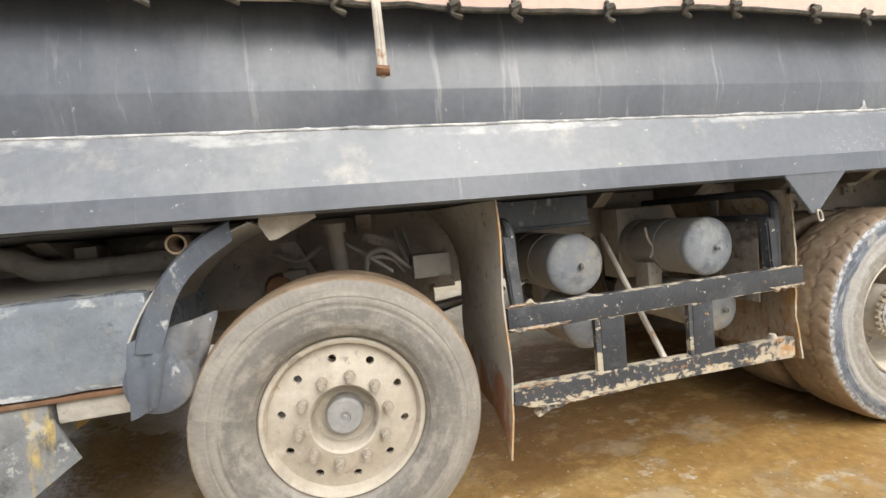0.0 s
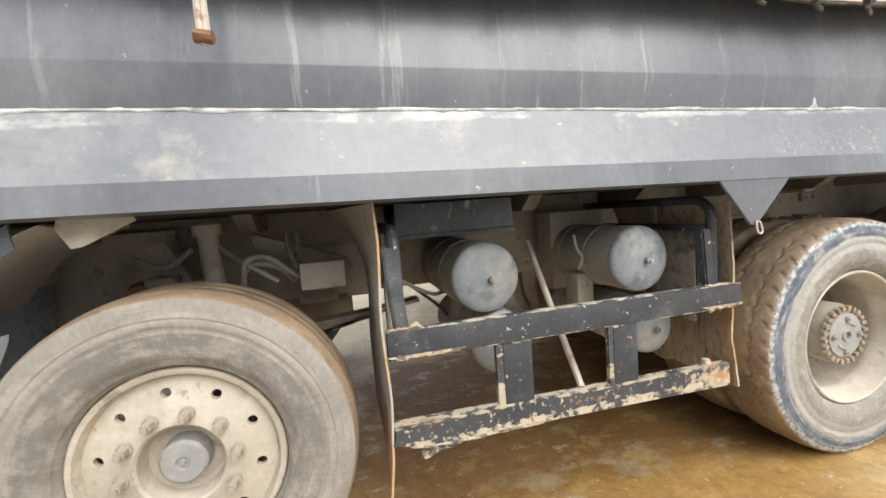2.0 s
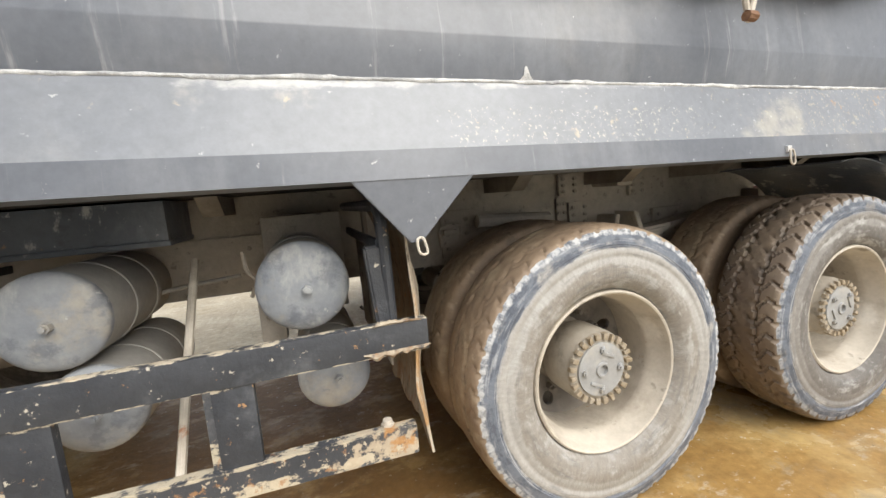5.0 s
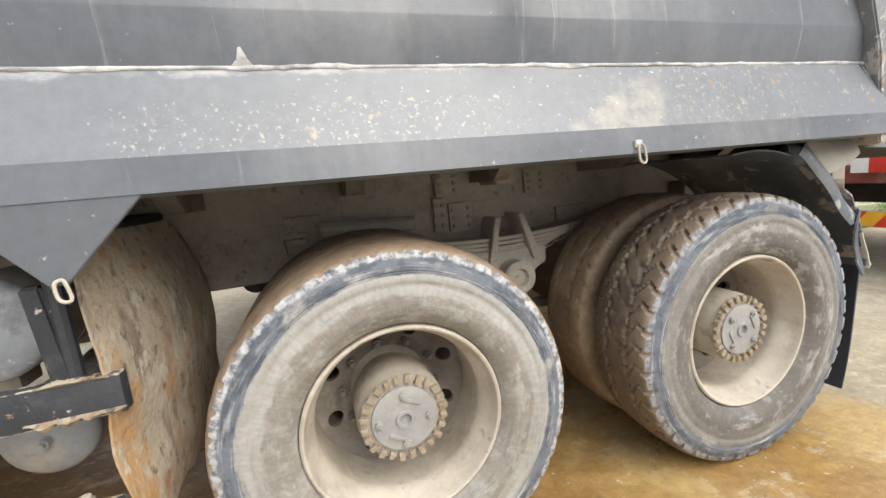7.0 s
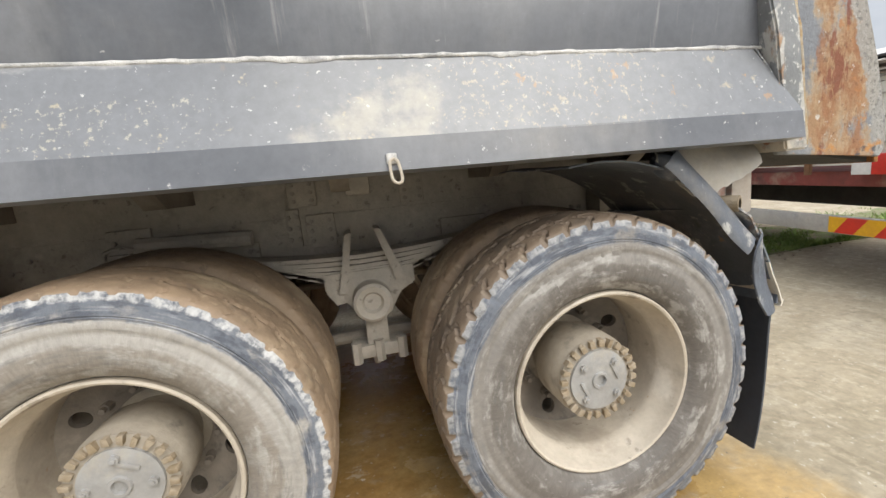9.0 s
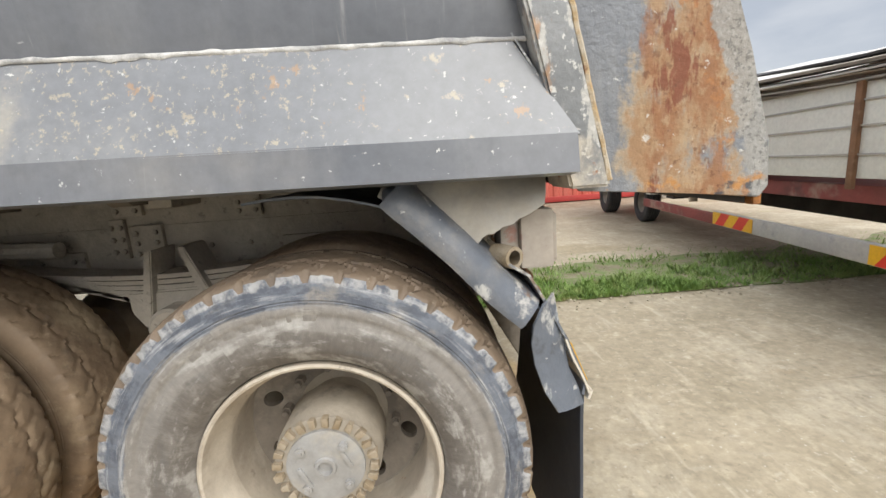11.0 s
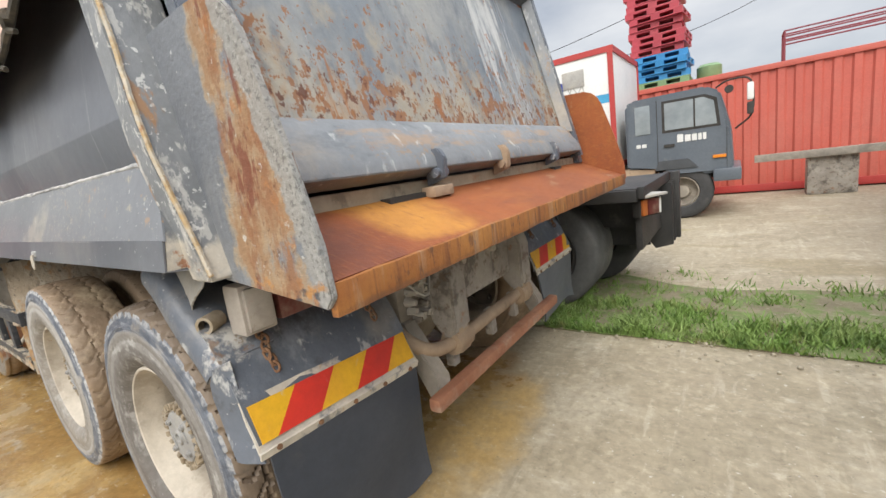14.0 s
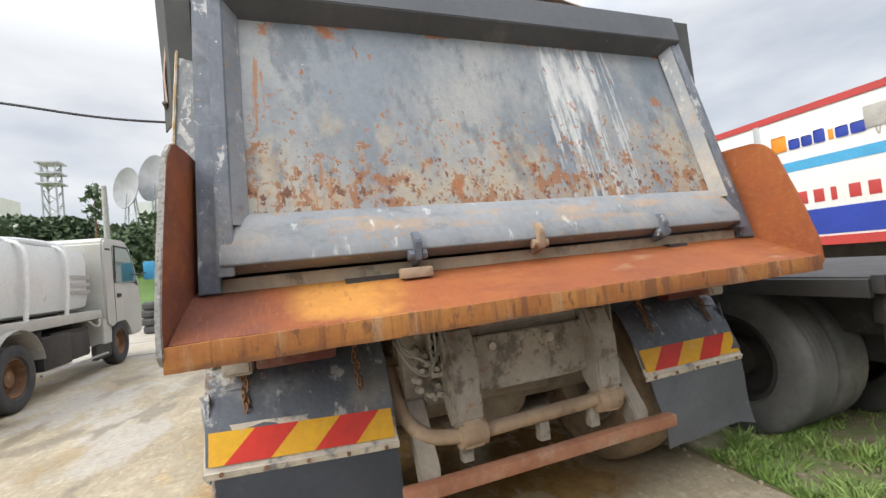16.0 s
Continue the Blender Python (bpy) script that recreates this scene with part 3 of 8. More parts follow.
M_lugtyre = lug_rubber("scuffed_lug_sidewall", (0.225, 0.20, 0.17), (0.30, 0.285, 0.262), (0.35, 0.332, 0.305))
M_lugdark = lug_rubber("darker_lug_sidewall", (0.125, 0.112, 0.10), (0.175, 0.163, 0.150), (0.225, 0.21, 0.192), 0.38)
M_tread = mat("muddy_tread", (0.30, 0.218, 0.145), (0.215, 0.155, 0.105), 5.0, 0.6, layers=[
    ((0.45, 0.36, 0.245), 4.0, 0.48, 0.66, None, 0.65), ((0.11, 0.085, 0.065), 9.0, 0.56, 0.68, None, 0.55), ((0.46, 0.375, 0.26), 24.0, 0.6, 0.68, None, 0.5)], bump=0.18, bump_scale=70)
M_treaddark = mat("dark_muddy_tread", (0.20, 0.150, 0.105), (0.145, 0.108, 0.078), 5.0, 0.6, layers=[
    ((0.33, 0.265, 0.19), 4.0, 0.52, 0.70, None, 0.6), ((0.08, 0.065, 0.052), 9.0, 0.54, 0.66, None, 0.6), ((0.34, 0.285, 0.21), 24.0, 0.6, 0.68, None, 0.45)], bump=0.18, bump_scale=70)
M_greytyre = mat("grey_worn_tyre", (0.080, 0.082, 0.083), (0.12, 0.12, 0.118), 4.0, 0.7, layers=[((0.20, 0.195, 0.18), 3.0, 0.52, 0.72, None, 0.6)], bump=0.2)
M_blackrub = mat("clean_black_tyre", (0.035, 0.036, 0.038), (0.055, 0.055, 0.056), 5.0, 0.8, layers=[((0.13, 0.12, 0.105), 4.0, 0.55, 0.75, None, 0.5)], bump=0.2)
M_rim = mat("cream_dusty_rim", (0.52, 0.465, 0.385), (0.42, 0.372, 0.305), 3.5, 0.7, layers=[
    ((0.28, 0.235, 0.185), 5.0, 0.50, 0.68, None, 0.55), ((0.60, 0.56, 0.49), 6.0, 0.56, 0.68, None, 0.6), ((0.20, 0.17, 0.14), 16.0, 0.60, 0.68, None, 0.6), ((0.36, 0.22, 0.12), 22.0, 0.66, 0.71, None, 0.6)], bump=0.2)
M_hub = mat("dusty_hub", (0.31, 0.275, 0.225), (0.38, 0.34, 0.28), 5.0, 0.85, layers=[((0.12, 0.11, 0.10), 9.0, 0.55, 0.7, None, 0.6)], bump=0.3)
# Grimy disc colour, darkened further for the shade deep inside the rim.
M_disc = mat("grimy_shade_brown_disc", (0.235, 0.205, 0.172), (0.17, 0.148, 0.125), 7.0, 0.85, layers=[((0.36, 0.32, 0.265), 6.0, 0.54, 0.68, None, 0.55), ((0.09, 0.08, 0.07), 12.0, 0.55, 0.66, None, 0.6)], bump=0.35)
M_hubface = mat("grey_hub_face", (0.33, 0.33, 0.325), (0.27, 0.265, 0.255), 7.0, 0.6, layers=[(DUST, 6.0, 0.5, 0.68, None, 0.6)], bump=0.2)
M_ochre = mat("ochre_grime", (0.341, 0.29, 0.219), (0.26, 0.20, 0.125), 18.0, 0.9, bump=0.5, bump_scale=120)
M_rustbead = mat("rusty_cream_weld", (0.42, 0.29, 0.14), (0.50, 0.46, 0.39), 26.0, 0.85, layers=[((0.26, 0.12, 0.05), 14.0, 0.54, 0.62, None, 0.8)], bump=0.6, bump_scale=90)
M_rope = mat("pale_worn_steel", (0.55, 0.50, 0.42), (0.38, 0.33, 0.27), 9.0, 0.6, layers=[(RUST, 14.0, 0.58, 0.68, None, 0.8)])
M_tailmetal = mat("shaded_dirty_steel", (0.40, 0.365, 0.32), (0.28, 0.25, 0.215), 4.0, 0.8, layers=[((0.38, 0.33, 0.26), 6.0, 0.54, 0.68, None, 0.6), ((0.07, 0.06, 0.052), 7.0, 0.50, 0.64, None, 0.7), ((0.15, 0.10, 0.065), 16.0, 0.55, 0.64, None, 0.7), (RUST, 8.0, 0.60, 0.68, None, 0.6)], bump=0.5, bump_scale=45)
M_sill = mat("dusty_tan_sill", (0.42, 0.35, 0.255), (0.32, 0.265, 0.195), 5.0, 0.9, layers=[((0.14, 0.11, 0.085), 9.0, 0.55, 0.66, None, 0.6), ((0.35, 0.17, 0.08), 7.0, 0.58, 0.68, None, 0.6)], bump=0.5, bump_scale=60)
M_flatbed = mat("black_flatbed_paint", (0.018, 0.018, 0.019), (0.035, 0.033, 0.031), 3.0, 0.6, layers=[((0.12, 0.10, 0.085), 5.0, 0.58, 0.74, None, 0.5)], bump=0.2)
M_rusty = mat("brown_rust", (0.22, 0.115, 0.06), (0.15, 0.08, 0.045), 7.0, 0.9, layers=[((0.33, 0.24, 0.15), 9.0, 0.55, 0.7, None, 0.5)], bump=0.4)
M_bar = mat("reddish_primer_bar", (0.35, 0.165, 0.095), (0.24, 0.10, 0.055), 4.0, 0.75, layers=[(DUST, 6.0, 0.5, 0.7, None, 0.5), ((0.14, 0.07, 0.05), 12.0, 0.6, 0.7, None, 0.6)], bump=0.2)
M_pipe = mat("tan_pipe", (0.40, 0.295, 0.20), (0.28, 0.20, 0.135), 6.0, 0.8, layers=[((0.14, 0.10, 0.07), 7.0, 0.55, 0.7, None, 0.6)], bump=0.2)
M_tarp = mat("faded_pink_tarp", (0.60, 0.42, 0.345), (0.66, 0.49, 0.41), 1.6, 0.85, layers=[((0.42, 0.31, 0.26), 3.0, 0.58, 0.76, (1, 1, 0.3), 0.4)], bump=0.3, bump_scale=14)
M_tarpdark = mat("dark_tarp_flap", (0.07, 0.073, 0.072), (0.05, 0.053, 0.053), 3.0, 0.8, bump=0.2, bump_scale=15)
M_hem = mat("dark_frayed_hem", (0.05, 0.047, 0.04), (0.12, 0.10, 0.075), 25.0, 0.95, bump=0.5, bump_scale=90)
M_torn = mat("torn_rusty_edge", (0.42, 0.36, 0.27), (0.22, 0.15, 0.09), 22.0, 0.8, layers=[((0.06, 0.055, 0.055), 16.0, 0.50, 0.58, None, 0.85), ((0.34, 0.17, 0.07), 28.0, 0.56, 0.64, None, 0.8)], bump=0.5, bump_scale=90)
M_wornwhite = mat("peeled_cream_backing", (0.62, 0.57, 0.48), (0.48, 0.44, 0.38), 9.0, 0.7, layers=[((0.16, 0.17, 0.19), 9.0, 0.52, 0.62, None, 0.8), ((0.40, 0.27, 0.15), 16.0, 0.62, 0.69, None, 0.6)], bump=0.3)
M_yellow = mat("yellow_reflective", (0.72, 0.40, 0.015), (0.66, 0.34, 0.02), 6.0, 0.45, layers=[((0.5, 0.44, 0.34), 16.0, 0.62, 0.70, None, 0.7)])
M_red = mat("red_reflective", (0.62, 0.035, 0.018), (0.52, 0.03, 0.02), 6.0, 0.42, layers=[((0.5, 0.30, 0.25), 16.0, 0.64, 0.72, None, 0.6)])
M_flap = mat("black_rubber_flap", (0.036, 0.044, 0.060), (0.052, 0.060, 0.078), 3.0, 0.6, layers=[(DUST, 2.0, 0.58, 0.8, None, 0.3), ((0.10, 0.105, 0.115), 4.0, 0.52, 0.70, (1, 1, 0.4), 0.4)], bump=0.1)
M_flapgrey = mat("faded_grey_flap", (0.125, 0.137, 0.158), (0.095, 0.105, 0.122), 3.0, 0.6, layers=[(DUST, 4.0, 0.58, 0.75, None, 0.4)], bump=0.15)
M_hose = mat("grey_hose", (0.42, 0.40, 0.36), (0.3, 0.28, 0.25), 9.0, 0.7)
M_lamphouse = mat("pale_dirty_housing", (0.47, 0.43, 0.38), (0.36, 0.32, 0.28), 8.0, 0.6, layers=[((0.22, 0.18, 0.15), 14.0, 0.54, 0.64, None, 0.6), ((0.40, 0.10, 0.07), 9.0, 0.58, 0.68, None, 0.5)])
M_lampred = mat("dirty_red_lens", (0.14, 0.02, 0.016), (0.10, 0.018, 0.015), 5.0, 0.45, layers=[((0.30, 0.23, 0.17), 5.0, 0.44, 0.66, None, 0.6)])
M_lamporange = mat("orange_lens", (0.75, 0.24, 0.02), None, 5.0, 0.35)
M_dustyorange = mat("dusty_orange_lens", (0.42, 0.12, 0.025), (0.32, 0.09, 0.02), 5.0, 0.45, layers=[((0.30, 0.23, 0.17), 5.0, 0.44, 0.66, None, 0.5)])
M_white = mat("white_panel_paint", (0.74, 0.74, 0.72), (0.66, 0.665, 0.65), 0.8, 0.45, layers=[(DUST, 1.5, 0.6, 0.85, (1, 1, 0.3), 0.3)])
M_cabgrey = mat("dull_grey_white_paint", (0.47, 0.47, 0.43), (0.40, 0.40, 0.37), 1.2, 0.4, layers=[(DUST, 2.0, 0.52, 0.75, None, 0.5)])
M_offwhite = mat("ivory_paint", (0.70, 0.69, 0.62), (0.62, 0.61, 0.55), 1.0, 0.4, layers=[(DUST, 2.0, 0.58, 0.8, None, 0.4)])
M_bedred = mat("dusty_maroon_frame", (0.25, 0.06, 0.05), (0.17, 0.05, 0.042), 2.0, 0.7, layers=[(DUST, 3.0, 0.52, 0.72, None, 0.5), ((0.05, 0.04, 0.04), 4.0, 0.55, 0.7, None, 0.6)])
M_redtrim = mat("red_trim_paint", (0.46, 0.05, 0.045), (0.40, 0.05, 0.045), 2.0, 0.5)
M_lightblue = mat("light_blue_paint", (0.07, 0.36, 0.62), None, 2.0, 0.45)
M_navy = mat("deep_blue_paint", (0.03, 0.06, 0.36), None, 2.0, 0.45)
M_orange = mat("orange_paint", (0.75, 0.28, 0.02), None, 2.0, 0.45)
M_cont = mat("faded_red_container", (0.52, 0.115, 0.082), (0.45, 0.10, 0.073), 0.7, 0.6, layers=[((0.50, 0.17, 0.13), 1.5, 0.5, 0.75, (1, 1, 0.3), 0.5), ((0.2, 0.06, 0.04), 3.0, 0.64, 0.78, (1, 1, 0.3), 0.5)], bump=0.05)
M_cab = mat("slate_cab_paint", (0.125, 0.145, 0.17), (0.10, 0.118, 0.14), 1.2, 0.35, layers=[(DUST, 1.8, 0.55, 0.8, None, 0.35)])
M_glass = mat("dark_window_glass", (0.03, 0.04, 0.045), None, 2.0, 0.06, spec=0.8, rough_var=0.02)
# Opaque panes; the sky showing through them is painted as pale grey.
M_cabglass = mat("opaque_sky_pale_glass", (0.30, 0.335, 0.35), (0.22, 0.25, 0.265), 3.0, 0.06, spec=0.8, rough_var=0.02, grit=0.0)
M_greenglass = mat("green_tinted_glass", (0.06, 0.12, 0.11), None, 2.0, 0.08, spec=0.8, rough_var=0.02)
M_palred = mat("red_plastic_pallet", (0.42, 0.05, 0.07), None, 3.0, 0.5)
M_palblue = mat("blue_plastic_pallet", (0.03, 0.24, 0.52), None, 3.0, 0.5)
M_palgreen = mat("green_plastic_pallet", (0.20, 0.33, 0.16), None, 3.0, 0.5)
M_purple = mat("maroon_pipe_paint", (0.22, 0.05, 0.065), None, 3.0, 0.6)
M_wood = mat("weathered_boards", (0.36, 0.31, 0.25), (0.24, 0.20, 0.16), 3.0, 0.8, layers=[((0.10, 0.085, 0.07), 8.0, 0.55, 0.7, (0.2, 2, 2), 0.6)], bump=0.3, rnd=0.55)
M_sheetpale = mat("pale_panel_boards", (0.56, 0.54, 0.50), (0.46, 0.44, 0.41), 3.0, 0.6, rnd=0.25)
M_silver = mat("galvanised_steel", (0.52, 0.53, 0.54), (0.44, 0.45, 0.46), 4.0, 0.4, 0.6)
M_banner = mat("red_banner", (0.60, 0.02, 0.045), (0.55, 0.02, 0.04), 1.0, 0.5)
M_plastic = mat("milky_plastic_tank", (0.66, 0.68, 0.67), (0.6, 0.62, 0.61), 1.5, 0.3, layers=[(DUST, 2.5, 0.58, 0.8, None, 0.3)])
M_concretepole = mat("concrete_pole", (0.38, 0.37, 0.35), None, 4.0, 0.85, bump=0.2)
M_cable = mat("black_cable", (0.03, 0.03, 0.032), None, 4.0, 0.7)
M_pebble = mat("warm_pebbles", (0.40, 0.355, 0.27), (0.30, 0.265, 0.2), 20.0, 0.9)
M_soil = mat("dark_soil", (0.16, 0.135, 0.085), (0.23, 0.20, 0.13), 4.0, 0.95, layers=[((0.11, 0.17, 0.04), 5.0, 0.44, 0.58, None, 0.8), ((0.30, 0.26, 0.19), 22.0, 0.58, 0.66, None, 0.7)], bump=0.6, bump_scale=40)
M_grass = mat("green_grass", (0.165, 0.275, 0.06), (0.25, 0.34, 0.11), 2.5, 0.6, grit=0.0, layers=[((0.34, 0.31, 0.14), 7.0, 0.54, 0.68, None, 0.7), ((0.06, 0.12, 0.03), 11.0, 0.50, 0.62, None, 0.65)], spec=0.3)
# Leaf green lightened so the distance haze sits in the base colour.
M_leaf = mat("haze_pale_hill_foliage", (0.085, 0.125, 0.07), (0.115, 0.16, 0.085), 0.25, 0.7, spec=0.25)
M_leaf2 = mat("meadow_foliage", (0.10, 0.16, 0.04), (0.075, 0.13, 0.035), 0.3, 0.75, spec=0.25)
M_dish = mat("dish_grey", (0.30, 0.31, 0.325), (0.38, 0.39, 0.405), 0.4, 0.8)
M_ground = mat("stained_concrete", (0.36, 0.305, 0.215), (0.285, 0.24, 0.165), 0.55, 0.75, grit=0.20, grit_scale=22.0, layers=[
    ((0.46, 0.405, 0.305), 1.6, 0.48, 0.66, None, 0.6), ((0.26, 0.222, 0.152), 3.4, 0.54, 0.68, (2.2, 0.5, 1), 0.6),
    ((0.44, 0.40, 0.325), 9.0, 0.54, 0.72, (0.35, 2.6, 1), 0.25), ((0.22, 0.185, 0.12), 2.2, 0.52, 0.72, None, 0.55), ((0.20, 0.165, 0.105), 4.0, 0.56, 0.66, (3.0, 0.35, 1), 0.35), ((0.52, 0.46, 0.355), 5.0, 0.57, 0.67, (3.0, 0.4, 1), 0.35), ((0.50, 0.43, 0.31), 13.0, 0.54, 0.64, None, 0.4), ((0.20, 0.17, 0.115), 16.0, 0.57, 0.66, None, 0.45), ((0.20, 0.165, 0.11), 1.5, 0.64, 0.70, (0.15, 5, 1), 0.55),
    ((0.23, 0.185, 0.10), 0.35, 0.56, 0.66, (1, 2.2, 1), 0.6, [("Y", 3.2, 4.0, 10.0, 10.6)]), ((0.27, 0.25, 0.10), 0.9, 0.60, 0.68, (0.6, 2.4, 1), 0.7, [("Y", 5.0, 6.0, 10.0, 10.6)]),
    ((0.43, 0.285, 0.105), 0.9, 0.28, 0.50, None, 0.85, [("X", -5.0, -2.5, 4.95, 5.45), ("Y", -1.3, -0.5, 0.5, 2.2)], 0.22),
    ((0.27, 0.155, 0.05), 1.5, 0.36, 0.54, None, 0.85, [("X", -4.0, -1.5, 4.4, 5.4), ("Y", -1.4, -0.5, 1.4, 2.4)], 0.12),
    # Wet brown between the axles, deepened to hold the truck's shade in its colour.
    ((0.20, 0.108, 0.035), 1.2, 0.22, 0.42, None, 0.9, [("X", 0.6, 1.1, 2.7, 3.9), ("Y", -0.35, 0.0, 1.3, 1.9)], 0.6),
    ((0.44, 0.365, 0.245), 2.3, 0.55, 0.70, (1, 1.5, 1), 0.5, None, 0.5), ((0.40, 0.26, 0.10), 4.5, 0.52, 0.64, (1, 1.4, 1), 0.6, [("X", -5.0, -2.5, 4.6, 5.6), ("Y", -2.2, -0.9, 1.6, 2.6)], 0.2),
    ((0.29, 0.21, 0.11), 0.8, 0.53, 0.63, (1, 1.8, 1), 0.65, [("X", -6.0, -4.0, 4.6, 6.0), ("Y", -5.5, -4.0, -0.8, -0.3)], 0.3),
    ((0.36, 0.335, 0.295), 1.0, 0.46, 0.55, (0.7, 1.5, 1), 0.8, [("X", -4.5, -2.0, 3.6, 4.6), ("Y", -6.0, -4.0, -1.5, -0.8)], 0.6),
    ((0.19, 0.16, 0.115), 1.3, 0.545, 0.60, (0.8, 1.6, 1), 0.75, [("X", -4.5, -2.0, 3.4, 4.4), ("Y", -6.0, -4.0, -1.5, -0.9)], 0.4),
    ((0.25, 0.185, 0.11), 1.6, 0.44, 0.62, (1.4, 0.7, 1), 0.6, [("X", 4.2, 5.0, 6.0, 6.8), ("Y", -3.0, -2.2, -0.6, -0.25)], 0.5),
    ((0.34, 0.32, 0.285), 1.0, 0.30, 0.50, None, 0.7, [("X", -40.0, -30.0, -4.0, -1.5)], 0.7),
    ((0.30, 0.25, 0.175), 5.0, 0.56, 0.68, None, 0.5), ((0.54, 0.48, 0.38), 6.0, 0.60, 0.70, (1, 1.6, 1), 0.5), ((0.13, 0.11, 0.08), 44.0, 0.65, 0.70, None, 0.8),
    ((0.58, 0.54, 0.46), 30.0, 0.62, 0.67, None, 0.6)], bump=0.5, bump_scale=24, spec=0.5)

# ---- ground ----
bm = B()
xs = [-400, -120, -40, -15, -6, 0, 3, 6, 10, 18, 40, 120, 400]
g = [[bm.verts.new((x, y, 0)) for y in xs] for x in xs]
for i in range(len(xs) - 1):
    for j in range(len(xs) - 1):
        bm.faces.new((g[i][j], g[i + 1][j], g[i + 1][j + 1], g[i][j + 1]))
solo("ground", bm, M_ground, "stained concrete yard floor with wet ochre patches and shade-deepened brown under the truck", "ground", kind="structure")

# ---- dump truck ----
YC = 0.95
truck = thing("dump_truck", "grey four-axle dump truck with a rusty tail and a tarpaulin-covered body", "dump truck")


def zb(x, z):
    return z - 0.010 * (x - 2.0)


def strip(name, prof, x0, x1, material, label="", n=24, wob=0.0, cut=None, thick=0.005, seed=0):
    """A long plate along the truck from (y, z) pairs; cut gives each pair's own rear end."""
    rows = []
    for i in range(n + 1):
        row = []
        for j, (y, z) in enumerate(prof):
            xe = cut[j] if cut else x1
            x = x0 + (xe - x0) * i / n
            k = wob * noise.noise(Vector((x * 1.7, z * 4, seed)))
            row.append((x, y + k, zb(x, z) + k * 0.6))
        rows.append(row)
    return part(name, sheet(B(), rows, thick), material, truck, label, 20)


strip("side_panel", [(-0.366, 1.47), (-0.390, 1.612), (-0.389, 1.618), (-0.352, 1.88), (-0.270, 2.06), (-0.16, 2.55)], -2.4, 4.92, M_body, "grey panel with pale run marks", wob=0.006, cut=[4.90, 4.86, 4.86, 4.76, 4.70, 4.55])
strip("ledge", [(-0.372, 1.497), (-0.440, 1.302)], -2.4, 4.9, M_ledge, "dusty sloping ledge with its sky light painted in", n=40, wob=0.003, cut=[4.82, 4.935], seed=3)
strip("skirt", [(-0.4405, 1.305), (-0.452, 1.232), (-0.40, 1.226)], -2.4, 4.93, M_body, n=40, wob=0.002, seed=5)
strip("side_panel", [(2.272, 1.20), (2.282, 1.61), (2.20, 2.55)], -2.4, 4.92, M_body, cut=[4.93, 4.86, 4.55])
# ragged sealant along the joint of panel and ledge
rows = []
for x in np.linspace(-2.4, 4.86, 620):
    n1 = noise.noise(Vector((x * 6, 0, 0))) + 0.6 * noise.noise(Vector((x * 31, 3, 0)))
    n2 = noise.noise(Vector((x * 5, 9, 0))) + 0.6 * noise.noise(Vector((x * 27, 5, 0)))
    dn, up = 0.006 + 0.012 * max(0.0, n1), 0.0015 + 0.008 * max(0.0, n2)
    bulge = 0.004 + 0.003 * noise.noise(Vector((x * 18, 7, 0)))
    z = zb(x, 1.498)
    rows.append([(x, -0.3745 - 0.06 * up, z + up), (x, -0.3735 - bulge, z + 0.001), (x, -0.3745 - 0.33 * dn - bulge * 0.6, z - 0.94 * dn * 0.6), (x, -0.3735 - 0.33 * dn - 0.0012, z - 0.94 * dn)])
part("weld_bead", sheet(B(), rows, 0.002), M_weld, truck, "pale ragged weld bead", 60)
bm = plate_wobble(sheet(B(), [[(2.700, -0.3775, zb(2.7, 1.497)), (2.755, -0.3775, zb(2.7, 1.497))], [(2.716, -0.380, zb(2.7, 1.512)), (2.738, -0.380, zb(2.7, 1.512))], [(2.722, -0.3815, zb(2.7, 1.54)), (2.728, -0.3815, zb(2.7, 1.54))]], 0.0025), 0.003, 0.02)
part("paint_run", bm, M_weld, truck, "white run of dried sealant")
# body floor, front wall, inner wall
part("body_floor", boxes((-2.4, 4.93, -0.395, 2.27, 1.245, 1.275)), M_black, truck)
part("front_wall", boxes((-2.44, -2.40, -0.42, 2.30, 1.2, 2.6)), M_body, truck)
part("body_cover", boxes((-2.4, 4.62, -0.30, 2.2, 2.50, 2.54)), M_tarpdark, truck)
for x in np.arange(-2.0, 4.9, 0.62):
    bm = prism(B(), [(0.10, 1.24), (0.20, 1.17), (1.7, 1.17), (1.8, 1.24)], "x", x, x + 0.07)
    part("floor_bearer", bm, M_oily, truck)

# chassis
for sg, y in ((-1, YC - 0.43), (1, YC + 0.43)):
    o = -0.045 * sg * -1
    prof = [(y + o, 0.830), (y - o, 0.830), (y - o, 0.850), (y + o * 0.8, 0.850), (y + o * 0.8, 1.055), (y - o, 1.055), (y - o, 1.075), (y + o, 1.075)]
    part("chassis_rail", prism(B(), prof, "x", -3.6, 4.92), M_chassis, truck, "dust-caked chassis rail")
    part("subframe_rail", boxes((-2.4, 4.95, y - 0.035, y + 0.045, 1.0745, 1.2445)), M_chassis, truck)
for x in (0.95, 2.1, 3.66, 4.85, -1.2):
    part("crossmember", boxes((x - 0.06, x + 0.06, 0.53, 1.37, 0.80, 1.03)), M_chassis, truck)
bolt_mesh = mesh_of(cyl(B(), (0, 0.001, 0), (0, -0.013, 0), 0.010, 6), "bolt")
bolt_mesh.materials.append(M_chassis)
